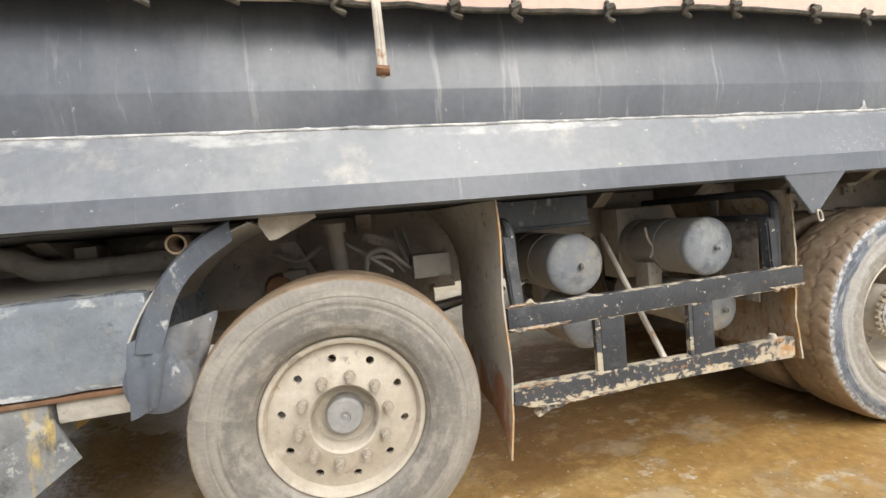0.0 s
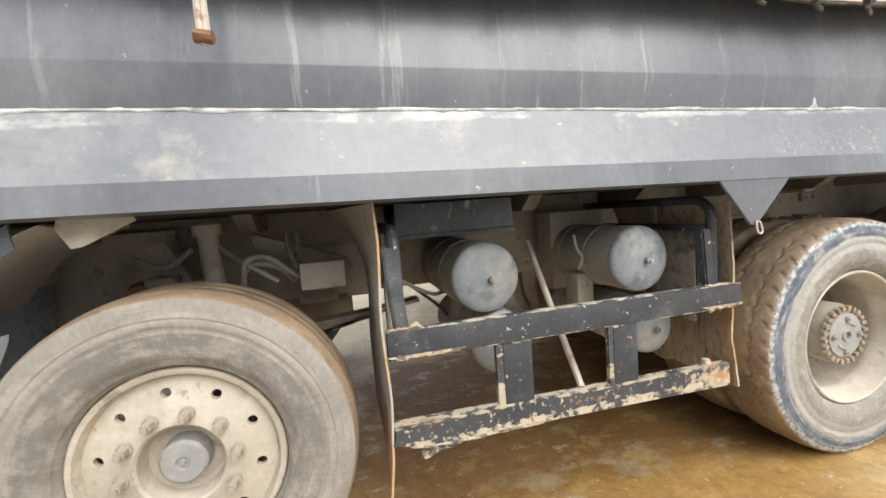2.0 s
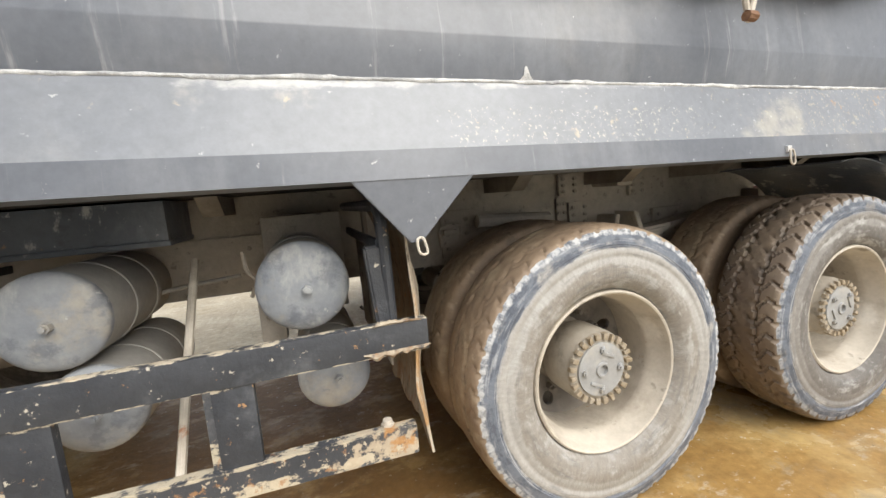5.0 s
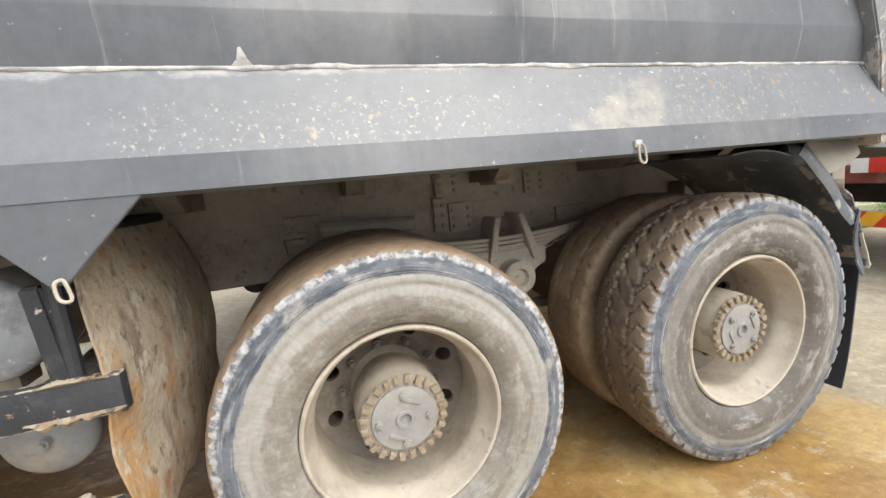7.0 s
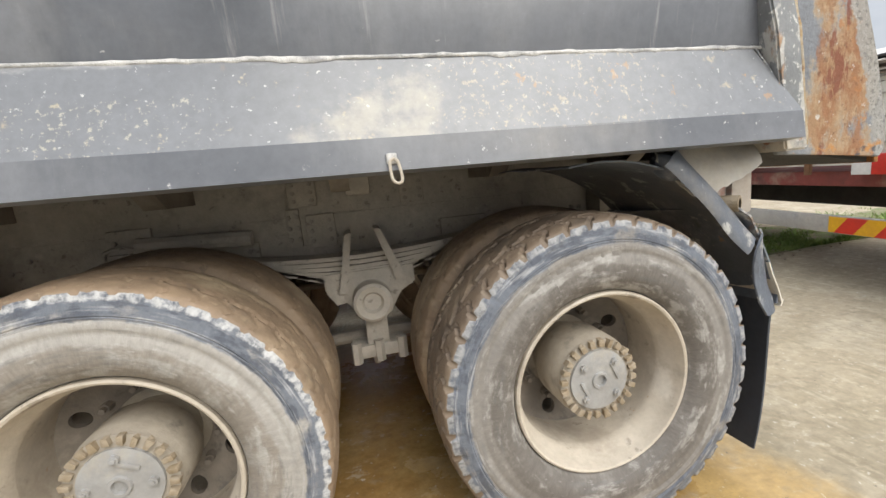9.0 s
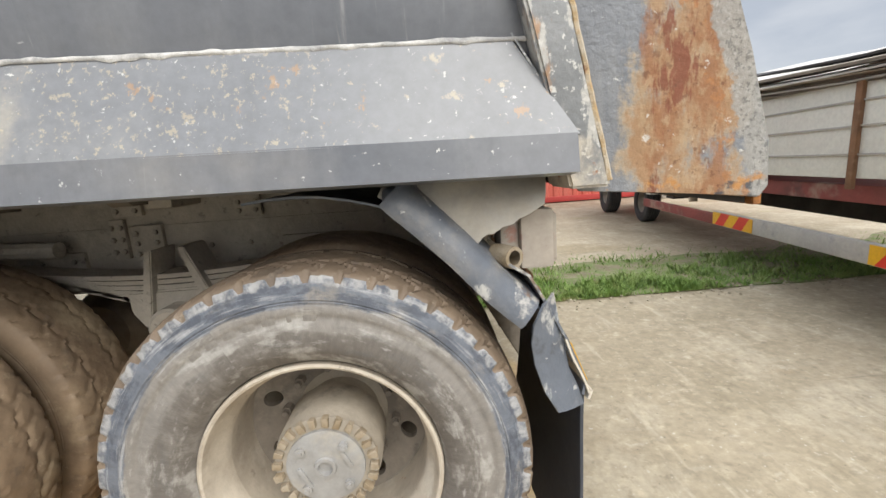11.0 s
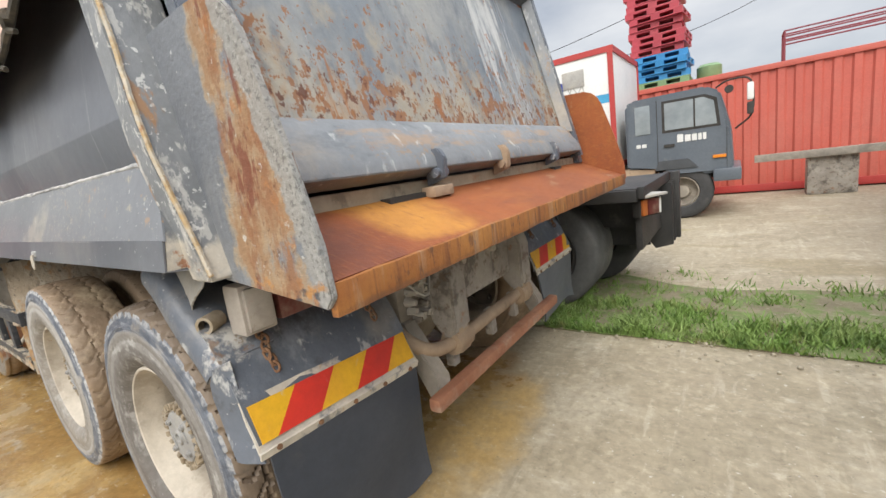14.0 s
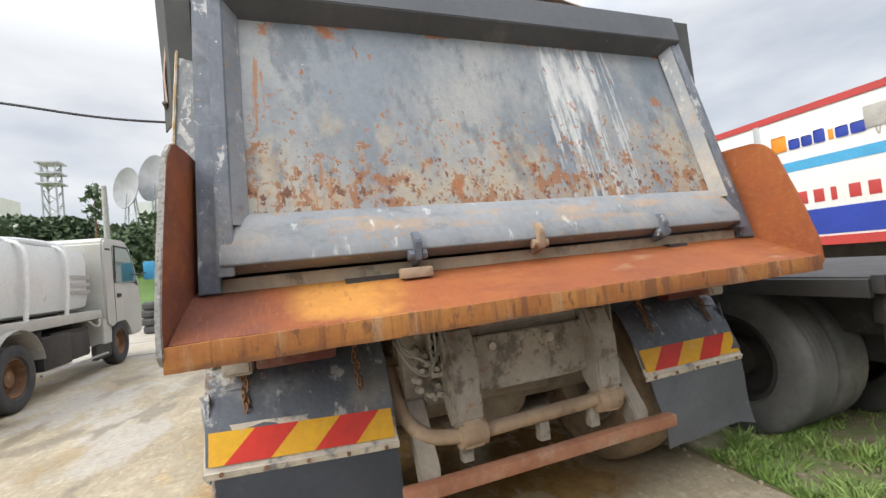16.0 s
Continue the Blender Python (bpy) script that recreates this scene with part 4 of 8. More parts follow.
for x, w, z0, z1 in ((2.78, 0.16, 0.86, 1.10), (3.45, 0.115, 1.12, 1.235), (3.92, 0.105, 1.09, 1.205), (3.40, 0.055, 0.95, 1.11), (3.51, 0.12, 0.94, 1.08), (3.15, 0.2, 0.82, 0.99), (4.15, 0.22, 0.8, 1.0), (0.75, 0.18, 0.8, 1.0)):
    bm = boxes((x - w / 2, x + w / 2, 0.452, 0.474, z0, z1), bevel=0.004)
    pl = part("bracket_plate", bm, M_chassis, truck)
    for i in (-1, 1):
        for k in (0.2, 0.5, 0.8):
            link("bolt", bolt_mesh, None, pl, m=Matrix.Translation((x + i * w * 0.32, 0.452, z0 + (z1 - z0) * k)))
for i in range(60):
    x = -0.3 + i * 0.088 + random.uniform(-0.02, 0.02)
    link("rivet", bolt_mesh, None, truck, m=Matrix.Translation((x, 0.475, random.choice((0.85, 0.89, 0.98, 1.02)))))
part("tie_rod", tube(B(), [(2.85, 0.35, 1.04), (3.25, 0.35, 1.02)], 0.032, 10, 2), M_chassis, truck)
part("square_boss", boxes((3.63, 3.73, 0.28, 0.49, 1.15, 1.238), bevel=0.015), M_chassis, truck)

def hanger(x, z0, z1):
    """A small U-shaped hanger bolted to the rail."""
    hg = part("hanger", tube(B(), [(x - 0.045, 0.465, z0), (x - 0.052, 0.44, z1), (x + 0.052, 0.44, z1 + 0.004), (x + 0.045, 0.465, z0 + 0.01)], 0.008, 6, 3), M_chassis, truck)
    part("hanger_block", boxes((x - 0.042, x + 0.042, 0.425, 0.470, z1 - 0.040, z1 - 0.012), bevel=0.006), M_chassis, hg)


hanger(2.745, 0.915, 1.02)
part("drop_hook", tube(B(), [(2.315, 0.45, 0.86), (2.318, 0.44, 0.74), (2.31, 0.43, 0.695), (2.28, 0.42, 0.685), (2.262, 0.42, 0.70)], 0.008, 6, 4), M_black, truck)
part("bump_stop", prism(B(), [(2.50, 0.832), (2.60, 0.832), (2.585, 0.81), (2.56, 0.795), (2.53, 0.80), (2.51, 0.815)], "y", 0.46, 0.53, 0.004), M_black, truck)

# rear bogie: spring pack, trunnion, axles
for y0, y1, far in ((0.30, 0.42, False), (1.48, 1.60, True)):
    sp = None
    for i in range(7):
        ln = 0.62 - i * 0.072
        z = 0.905 - i * 0.021
        rows = []
        for k in range(13):
            u = -1 + 2 * k / 12
            rows.append([(3.665 + u * ln, y, z - 0.055 * (1 - u * u) + 0.05) for y in (y0, y1)])
        if sp is None:
            sp = part("leaf_spring", sheet(B(), rows, 0.016), M_chassis, truck, "dust-covered spring pack")
        else:
            part("spring_leaf", sheet(B(), rows, 0.016), M_chassis, sp)
    s = 1 if far else -1
    ym = (y0 + y1) / 2
    bm = B()
    lathe(bm, [(0.0, -0.135), (0.034, -0.130), (0.044, -0.150), (0.066, -0.156), (0.078, -0.148), (0.080, -0.10), (0.074, -0.095), (0.078, -0.09), (0.090, 0.0), (0.090, 0.30)] if s < 0 else [(0.0, 0.15), (0.07, 0.15), (0.08, 0.10), (0.09, 0.0), (0.09, -0.30)], (3.682, ym, 0.722), 28)
    part("trunnion", bm, M_chassis, truck)
    bm = B()
    prism(bm, [(3.50, 0.85), (3.87, 0.85), (3.87, 0.76), (3.80, 0.74), (3.755, 0.64), (3.62, 0.64), (3.585, 0.73), (3.545, 0.70), (3.50, 0.77)], "y", y0 - 0.01, y1 + 0.03, 0.008)
    sd = part("saddle", bm, M_chassis, truck)
    part("stay", prism(B(), [(3.605, 1.0), (3.632, 1.005), (3.592, 0.76), (3.555, 0.76)], "y", y0 - 0.035, y1, 0.004), M_chassis, sd)
    part("stay", prism(B(), [(3.722, 1.012), (3.748, 1.01), (3.835, 0.79), (3.79, 0.79)], "y", y0 - 0.035, y1, 0.004), M_chassis, sd)
    part("stem", boxes((3.640, 3.735, y0 - 0.02, y1 - 0.02, 0.50, 0.66), bevel=0.012), M_chassis, sd)
    part("clamp_bar", plate_wobble(boxes((3.575, 3.80, y0 - 0.035, y1 - 0.01, 0.470, 0.525), bevel=0.014), 0.006, 0.05), M_chassis, sd)
    for i in range(-1, 2):
        part("clamp_foot", cyl(B(), (3.687 + i * 0.095, y0 - 0.028, 0.455), (3.687 + i * 0.095, y0 - 0.028, 0.545), 0.022, 6), M_chassis, sd)
    part("drain_plug", cyl(B(), (3.675, ym - 0.04, 0.48), (3.675, ym - 0.04, 0.425), 0.026, 8, 0.014), M_chassis, sd)
    part("torque_rod", tube(B(), [(3.05, ym + 0.05, 0.50), (3.66, ym + 0.05, 0.53), (4.28, ym + 0.05, 0.50)], 0.028, 10, 2), M_oily, truck)
for x in (3.0, 4.33):
    bm = B()
    cyl(bm, (x, 0.15, 0.53), (x, 1.75, 0.53), 0.075, 16)
    lathe(bm, [(0.0, -0.22), (0.14, -0.2), (0.21, -0.08), (0.21, 0.08), (0.14, 0.2), (0.0, 0.22)], (x, YC, 0.54), 24)
    part("drive_axle", bm, M_oily, truck)
bm = B()
cyl(bm, (0.37, 0.1, 0.50), (0.37, 1.8, 0.50), 0.06, 12)
box(bm, 0.30, 0.44, 0.2, 1.7, 0.46, 0.56, 0.02)
part("steer_axle", bm, M_oily, truck)
sp = None
for i in range(5):
    ln = 0.78 - i * 0.10
    rows = []
    for k in range(11):
        u = -1 + 2 * k / 10
        rows.append([(0.42 + u * ln, y, 0.74 - i * 0.02 + 0.06 * u * u) for y in (0.22, 0.31)])
    sp = part("spring_leaf" if sp else "leaf_spring", sheet(B(), rows, 0.015), M_oily, sp or truck)

# wheels
def tyre_mesh(name, r, w, lug, seg, cols, depth=1.0):
    """A tyre about the y axis with its outer wall towards -y. lug: grooves across, depth of them; otherwise ribs round it."""
    prof = [(0.300, -w * 0.36), (0.315, -w * 0.455), (0.335, -w * 0.482), (0.339, -w * 0.494), (0.365, -w * 0.502), (0.41, -w * 0.506), (0.413, -w * 0.498), (0.425, -w * 0.498), (0.428, -w * 0.505), (0.446, -w * 0.500), (0.448, -w * 0.494), (0.452, -w * 0.494), (0.454, -w * 0.497), (r - 0.0745, -w * 0.494), (r - 0.0735, -w * 0.492), (r - 0.070, -w * 0.499), (r - 0.045, -w * 0.482), (r - 0.018, -w * 0.455)]
    n0 = len(prof)
    tread = [(-0.43 + 0.86 * k / (cols - 1)) * w for k in range(cols)]
    full = prof + [(r - 0.012 * (abs(d) / (w * 0.43)) ** 4, d) for d in tread] + [(a, -b) for a, b in prof[::-1]]
    bm = B()
    rings = []
    for k, (a, d) in enumerate(full):
        ring = []
        for i in range(seg):
            rr = a
            j = k - n0
            if lug:
                if 0 <= j < cols:
                    u = (j - (cols - 1) / 2) / ((cols - 1) / 2)
                    zig = abs((u * 1.6 + 0.25) % 1.0 - 0.5) * 1.3 + 0.35 * abs(u)
                    ph = (i * 44 / seg + zig) % 1.0
                    if ph < 0.15 and abs(u) > 0.10:
                        rr -= (0.006 + 0.006 * abs(u)) * depth
                    elif abs(abs(u) - 0.42 - 0.05 * math.sin(2 * math.pi * i * 44 / seg)) < 0.045:
                        rr -= 0.011 * depth
                    rr += 0.0016 * noise.noise(Vector((i * 0.13, j * 0.5, 2)))
                elif j in (-1, cols):
                    zig = abs((1.85 if j > 0 else -1.35) % 1.0 - 0.5) * 1.3 + 0.35
                    if (i * 44 / seg + zig) % 1.0 < 0.24:
                        rr -= 0.017 * depth
                    rr += 0.004 * noise.noise(Vector((i * 0.4, 0, j)))
            elif 0 <= j < cols and j % 4 == 2:
                rr -= 0.012
            an = 2 * math.pi * i / seg
            ring.append(bm.verts.new((rr * math.cos(an), d, rr * math.sin(an))))
        rings.append(ring)
    for k in range(len(rings) - 1):
        a, b = rings[k], rings[k + 1]
        mi = 1 if n0 - 1 <= k < n0 + cols + (3 if lug else 0) else (2 if lug and n0 - 5 <= k < n0 - 1 else 0)
        for i in range(seg):
            f = bm.faces.new((a[i], a[(i + 1) % seg], b[(i + 1) % seg], b[i]))
            f.material_index = mi
    me = mesh_of(bm, name, 40)
    for m_ in ((M_lugtyre if lug else M_tyre), M_tread, M_lugtyre):
        me.materials.append(m_)
    return me


def holed_disc(bm, r0, r1, rh, hr, n, d0, d1, k=16, back=0.02):
    """A wheel disc about y from r0 to r1 with n round holes at rh; d0, d1: depths at its inner and outer rims."""
    def at(r, a):
        return Vector((r * math.cos(a), d0 + (d1 - d0) * (r - r0) / (r1 - r0), r * math.sin(a)))
    step = 2 * math.pi / n
    for s in range(n):
        c = s * step
        rect, hole, deep = [], [], []
        for i in range(k):
            t = 2 * math.pi * i / k
            cx, cy = math.cos(t), math.sin(t)
            m_ = max(abs(cx), abs(cy))
            u, v = cx / m_, cy / m_
            r = (rh + (r1 - rh) * v) if v > 0 else (rh + (rh - r0) * v)
            rect.append(bm.verts.new(at(r, c + u * step / 2)))
            hp = at(rh + hr * cy, c + hr * cx / rh)
            hole.append(bm.verts.new(hp))
            deep.append(bm.verts.new(hp + Vector((0, back, 0))))
        for i in range(k):
            j = (i + 1) % k
            bm.faces.new((rect[i], rect[j], hole[j], hole[i]))
            bm.faces.new((hole[i], hole[j], deep[j], deep[i]))
    bmesh.ops.remove_doubles(bm, verts=bm.verts, dist=0.0005)
    return bm


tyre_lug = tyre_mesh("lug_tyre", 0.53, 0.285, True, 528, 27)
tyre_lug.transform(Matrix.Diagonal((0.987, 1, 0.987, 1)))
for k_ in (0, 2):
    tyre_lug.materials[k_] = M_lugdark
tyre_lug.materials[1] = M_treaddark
tyre_worn = tyre_mesh("worn_lug_tyre", 0.53, 0.285, True, 528, 27, 0.45)
tyre_worn.transform(Matrix.Diagonal((0.987, 1, 0.987, 1)))
tyre_inner = tyre_worn.copy()
for k_ in range(3):
    tyre_inner.materials[k_] = M_tread
tyre_rib = tyre_mesh("rib_tyre", 0.525, 0.300, False, 96, 17)
tyre_rib.transform(Matrix.Diagonal((0.975, 1, 0.975, 1)))
# rear rim: deep dish with a drum-like hub set back behind the lip
RECESS = 0.05
bm = B()
lathe(bm, [(0.262, -0.02), (0.266, -0.050), (0.279, -0.066), (0.285, -0.100), (0.291, -0.117), (0.297, -0.120), (0.303, -0.116), (0.3045, -0.104), (0.296, -0.098), (0.288, 0.0), (0.288, 0.10)], seg=72)
lathe(bm, [(0.262, -0.02), (0.265, 0.127)], seg=72)
rim_rear = mesh_of(bm, "rim")
rim_rear.transform(Matrix.Diagonal((0.97, 1, 0.97, 1)))
rim_rear.materials.append(M_rim)
disc_rear = mesh_of(holed_disc(B(), 0.135, 0.258, 0.208, 0.026, 8, 0.175, 0.125), "disc")
disc_rear.materials.append(M_disc)
bm = B()
cyl(bm, (0, 0.165, 0), (0, 0.135, 0), 0.015, 6, 0.014)
cyl(bm, (0, 0.135, 0), (0, 0.118, 0), 0.009, 8)
nut_rear = mesh_of(bm, "wheel_nut")
nut_rear.materials.append(M_disc)
bm = B()
lathe(bm, [(0.128, 0.135), (0.100, 0.12), (0.098, 0.055), (0.118, 0.045), (0.125, 0.032), (0.124, -0.085), (0.117, -0.096), (0.117, -0.118), (0.088, -0.122)], seg=48)
hub_rear = mesh_of(bm, "hub")
hub_rear.transform(Matrix.Translation((0, RECESS, 0)) @ Matrix.Diagonal((1.1, 1, 1.1, 1)))
hub_rear.materials.append(M_hub)
bm = B()
lathe(bm, [(0.090, -0.118), (0.089, -0.130), (0.060, -0.134), (0.026, -0.134), (0.024, -0.140), (0.017, -0.140), (0.015, -0.128), (0.0, -0.128)], seg=32)
for i in range(4):
    a = i * math.pi / 2 + 0.4
    cyl(bm, (0.068 * math.cos(a), -0.130, 0.068 * math.sin(a)), (0.068 * math.cos(a), -0.143, 0.068 * math.sin(a)), 0.011, 8)
    cyl(bm, (0.068 * math.cos(a), -0.143, 0.068 * math.sin(a)), (0.068 * math.cos(a), -0.148, 0.068 * math.sin(a)), 0.006, 6)
for k in (-1, 1):
    box(bm, -0.028, 0.028, -0.139, -0.131, k * 0.052 - 0.005, k * 0.052 + 0.005, 0.001)
hubface_rear = mesh_of(bm, "hub_cap")
hubface_rear.transform(Matrix.Translation((0, RECESS, 0)) @ Matrix.Diagonal((1.1, 1, 1.1, 1)))
hubface_rear.materials.append(M_hubface)
bm = B()
for i in range(24):
    box(bm, 0.098, 0.1195, -0.134, -0.112, -0.0075, 0.0075, 0.002, Matrix.Rotation(2 * math.pi * i / 24, 4, "Y"))
plate_wobble(bm, 0.005, 0.016)
bolts_rear = mesh_of(bm, "bolt_ring")
bolts_rear.transform(Matrix.Translation((0, RECESS, 0)) @ Matrix.Diagonal((1.1, 1, 1.1, 1)))
bolts_rear.materials.append(M_ochre)
# front rim: disc near the outer face, ten nuts, recessed centre
bm = B()
lathe(bm, [(0.262, 0.02), (0.272, -0.080), (0.285, -0.115), (0.297, -0.120), (0.304, -0.112), (0.304, -0.098), (0.292, -0.092), (0.284, 0.0), (0.284, 0.10)], seg=64)
holed_disc(bm, 0.130, 0.274, 0.226, 0.0155, 10, -0.120, -0.085)
lathe(bm, [(0.130, -0.120), (0.122, -0.112), (0.112, -0.055), (0.098, -0.045), (0.066, -0.045)], seg=48)
rim_front = mesh_of(bm, "rim")
rim_front.transform(Matrix.Diagonal((0.955, 1, 0.955, 1)))
rim_front.materials.append(M_rim)
bm = B()
lathe(bm, [(0.070, -0.045), (0.066, -0.095), (0.058, -0.104), (0.020, -0.106), (0.018, -0.100), (0.008, -0.100), (0.006, -0.108), (0.0, -0.108)], seg=32)
cap_front = mesh_of(bm, "hub_cap")
cap_front.materials.append(M_hubface)
bm = B()
cyl(bm, (0, -0.110, 0), (0, -0.120, 0), 0.021, 12)
cyl(bm, (0, -0.118, 0), (0, -0.150, 0), 0.0165, 6, 0.015)
cyl(bm, (0, -0.150, 0), (0, -0.163, 0), 0.0095, 8)
nut_mesh = mesh_of(bm, "wheel_nut")
nut_mesh.materials.append(M_rim)


def wheel(x, y, front, turn, flip=False, bare=False):
    """A wheel with its outer face at y - half its width when not flipped."""
    m_ = pose(x, y, 0.516 if not front else 0.516, 0, 0, 180 if flip else 0) @ Matrix.Rotation(radians(turn), 4, "Y")
    w = link("wheel", rim_front if front else rim_rear, None, truck, "dusty cream steel wheel", m_)
    link("tyre", tyre_rib if front else tyre_inner if bare else tyre_lug if x > 4 else tyre_worn, None, w, "worn dusty road tyre" if front else "worn muddy lug tyre")
    if not front:
        link("disc", disc_rear, None, w)
    if bare:
        return
    if not front and not flip and x > 4:
        for i in range(7):
            h = 0.017
            bm_ = boxes((-0.006 if i == 1 else -0.015, 0.006 if i == 1 else 0.015, -0.1432, -0.138, 0.421 - h, 0.421 + h), bevel=0.004)
            o_ = part("raised_mark", bm_, M_lugdark, w)
            o_.matrix_basis = Matrix.Rotation(radians(4 - 6.2 * i), 4, "Y") @ Matrix.Rotation(radians(-turn), 4, "Y")
    if front:
        link("hub_cap", cap_front, None, w)
        for i in range(10):
            a = 2 * math.pi * (i + 0.5) / 10
            link("wheel_nut", nut_mesh, None, w, m=Matrix.Translation((0.155 * math.cos(a), -0.004, 0.155 * math.sin(a))))
    else:
        link("hub", hub_rear, None, w)
        for i in range(10):
            a = 2 * math.pi * (i + 0.5) / 10
            link("wheel_nut", nut_rear, None, w, m=Matrix.Translation((0.163 * math.cos(a), 0, 0.163 * math.sin(a))))
        link("hub_cap", hubface_rear, None, w)
        link("bolt_ring", bolts_rear, None, w, "ochre crusted bolt ring")


wheel(0.362, -0.200, True, 12)
wheel(-1.55, -0.205, True, 40)
wheel(0.37, 2.105, True, 30, flip=True)
wheel(-1.55, 2.105, True, 10, flip=True)
for k, x in enumerate((3.0, 4.33)):
    wheel(x, -0.245, False, 25 + 40 * k)
    wheel(x, 0.105, False, 50, bare=True)
    wheel(x, 2.095, False, 10, flip=True)
    wheel(x, 1.765, False, 70, bare=True)

# triangular bracket, rings
br = part("skirt_bracket", prism(B(), [(2.17, 1.236), (2.51, 1.232), (2.345, 1.062), (2.315, 1.062)], "y", -0.452, -0.440, 0.002), M_body, truck, "pointed grey gusset plate")


def ring(x, y, z, h, parent):
    pts = [(x + 0.004, y, z + h * 0.5), (x - 0.006, y - 0.006, z + h * 0.35), (x - 0.004, y - 0.008, z - h * 0.3), (x + 0.008, y - 0.008, z - h * 0.5),
           (x + 0.018, y - 0.008, z - h * 0.35), (x + 0.012, y - 0.006, z + h * 0.35), (x + 0.004, y, z + h * 0.5)]
    return part("ring", tube(B(), pts, 0.0038, 6, 4), M_rope, parent, "pale steel ring")


ring(2.335, -0.456, 1.052, 0.045, br)
hk = part("ring_lug", boxes((3.733, 3.757, -0.460, -0.448, 1.228, 1.252), bevel=0.004), M_weld, truck)
ring(3.745, -0.458, 1.212, 0.055, hk)

# guard between the axles
gd = part("side_guard", boxes((0.98, 2.36, -0.375, -0.335, 0.742, 0.835), bevel=0.006), M_guard, truck, "chipped black steel side guard")
bm = B()
low = [(0.978, 0.535), (2.30, 0.522), (2.30, 0.432), (1.30, 0.452), (1.24, 0.438), (1.21, 0.447), (1.165, 0.424), (1.13, 0.432), (1.07, 0.402), (1.062, 0.416), (1.095, 0.432), (1.085, 0.446), (1.03, 0.449), (1.02, 0.464), (0.968, 0.468), (0.985, 0.492)]
prism(bm, low, "y", -0.375, -0.335, 0.003)
part("lower_rail", bm, M_guardlow, gd, "scraped and torn lower rail")
for x0, x1 in ((1.36, 1.465), (1.785, 1.885)):
    part("upright", boxes((x0, x1, -0.369, -0.338, 0.50, 0.76), bevel=0.004), M_guard, gd)
for x in (1.325, 1.755):
    part("upright", boxes((x + 0.012, x + 0.036, -0.366, -0.345, 0.50, 0.76)), M_guardlow, gd)
for q, ya_, yb_ in (([(0.985, 1.10), (1.032, 1.09), (1.056, 0.81), (1.008, 0.81)], -0.370, -0.325), ([(2.203, 1.055), (2.245, 1.057), (2.264, 0.82), (2.222, 0.82)], -0.352, -0.305)):
    part("end_post", plate_wobble(prism(B(), q, "y", ya_, yb_, 0.006), 0.003, 0.06), M_guard, gd, "leaning chipped end post")


def ragged(x0, x1, z, y, drop, seed, lean=0.0):
    """A torn, curled strip of paint and rust along a rail's edge."""
    rows_ = []
    n_ = int((x1 - x0) / 0.008)
    for k in range(n_ + 1):
        x = x0 + (x1 - x0) * k / n_
        d = drop * (0.25 + 0.9 * abs(noise.noise(Vector((x * 22, seed, 0)))) + 0.5 * abs(noise.noise(Vector((x * 70, seed, 4))))) * min(1.0, 6.0 * min(k, n_ - k) / n_ + 0.1)
        rows_.append([(x, y, z), (x, y - 0.006 - 0.25 * abs(d), z + d * 0.55), (x + lean * d, y - 0.003 + 0.010 * noise.noise(Vector((x * 40, seed, 9))), z + d)])
    return part("torn_edge", sheet(B(), rows_, 0.0025), M_torn, gd, "curled torn rusty edge", 60)


ragged(0.975, 1.23, 0.756, -0.376, -0.030, 1)
ragged(2.17, 2.362, 0.758, -0.376, -0.024, 2)
ragged(2.20, 2.34, 0.832, -0.372, 0.020, 3)
ragged(0.985, 1.14, 0.530, -0.374, 0.022, 4)
ragged(1.08, 1.52, 0.450, -0.376, -0.016, 5)
ragged(0.98, 1.10, 0.834, -0.370, 0.034, 6)
bm = B()
cyl(bm, (2.22, -0.34, 0.515), (2.22, -0.34, 0.53), 0.020, 6)
cyl(bm, (2.22, -0.34, 0.525), (2.22, -0.34, 0.54), 0.014, 10)
part("bolt_rod", bm, M_rope, gd)
def hoop_frame(x, top, plate):
    """A bent-tube end frame of the guard, running in towards the chassis."""
    hf = part("end_frame", tube(B(), [(x, -0.335, 0.825), (x, -0.335, top - 0.085), (x, -0.322, top - 0.035), (x, -0.285, top - 0.006), (x - 0.005, -0.22, top), (x - 0.02, 0.12, top), (x - 0.02, 0.46, top)], 0.019, 10, 3), M_guard, gd, "chipped bent-tube end frame")
    part("cross_bar", boxes((x - 0.022, x - 0.004, -0.325, 0.46, top - 0.125, top - 0.095), bevel=0.004), M_guard, hf)
    part("flat_bar", boxes((x - 0.012, x + 0.002, -0.06, -0.01, top - 0.40, top + 0.012), bevel=0.003), M_oily, hf)
    if plate:
        part("backing_plate", plate_wobble(boxes((x + 0.004, x + 0.012, -0.25, 0.34, 0.66, top - 0.13), bevel=0.003), 0.004, 0.1), M_tailmetal, hf)


hoop_frame(2.262, 1.165, True)
hoop_frame(1.030, 1.150, False)

# splash plates
bm = B()
rows = []
for i in range(15):
    z = 0.36 + (1.235 - 0.36) * i / 14
    bend = 0.16 * max(0.0, (z - 0.95) / 0.3) ** 2
    row = []
    for j in range(7):
        y = -0.372 + 0.62 * j / 6
        y2 = y
        row.append((0.972 - bend * (j / 6) + 0.012 * noise.noise(Vector((z * 4, y * 3, 1))) - 0.02 * (1 if i == 0 and j == 0 else 0), y2, z - (0.10 * (1 - j / 2) if i == 0 and j < 2 else 0) + 0.02 * (j / 6) * (i == 0)))
    rows.append(row)
part("splash_plate", sheet(bm, rows, 0.007), M_dustplate, truck, "dusty splash plate with a rusty foot")
rows = []
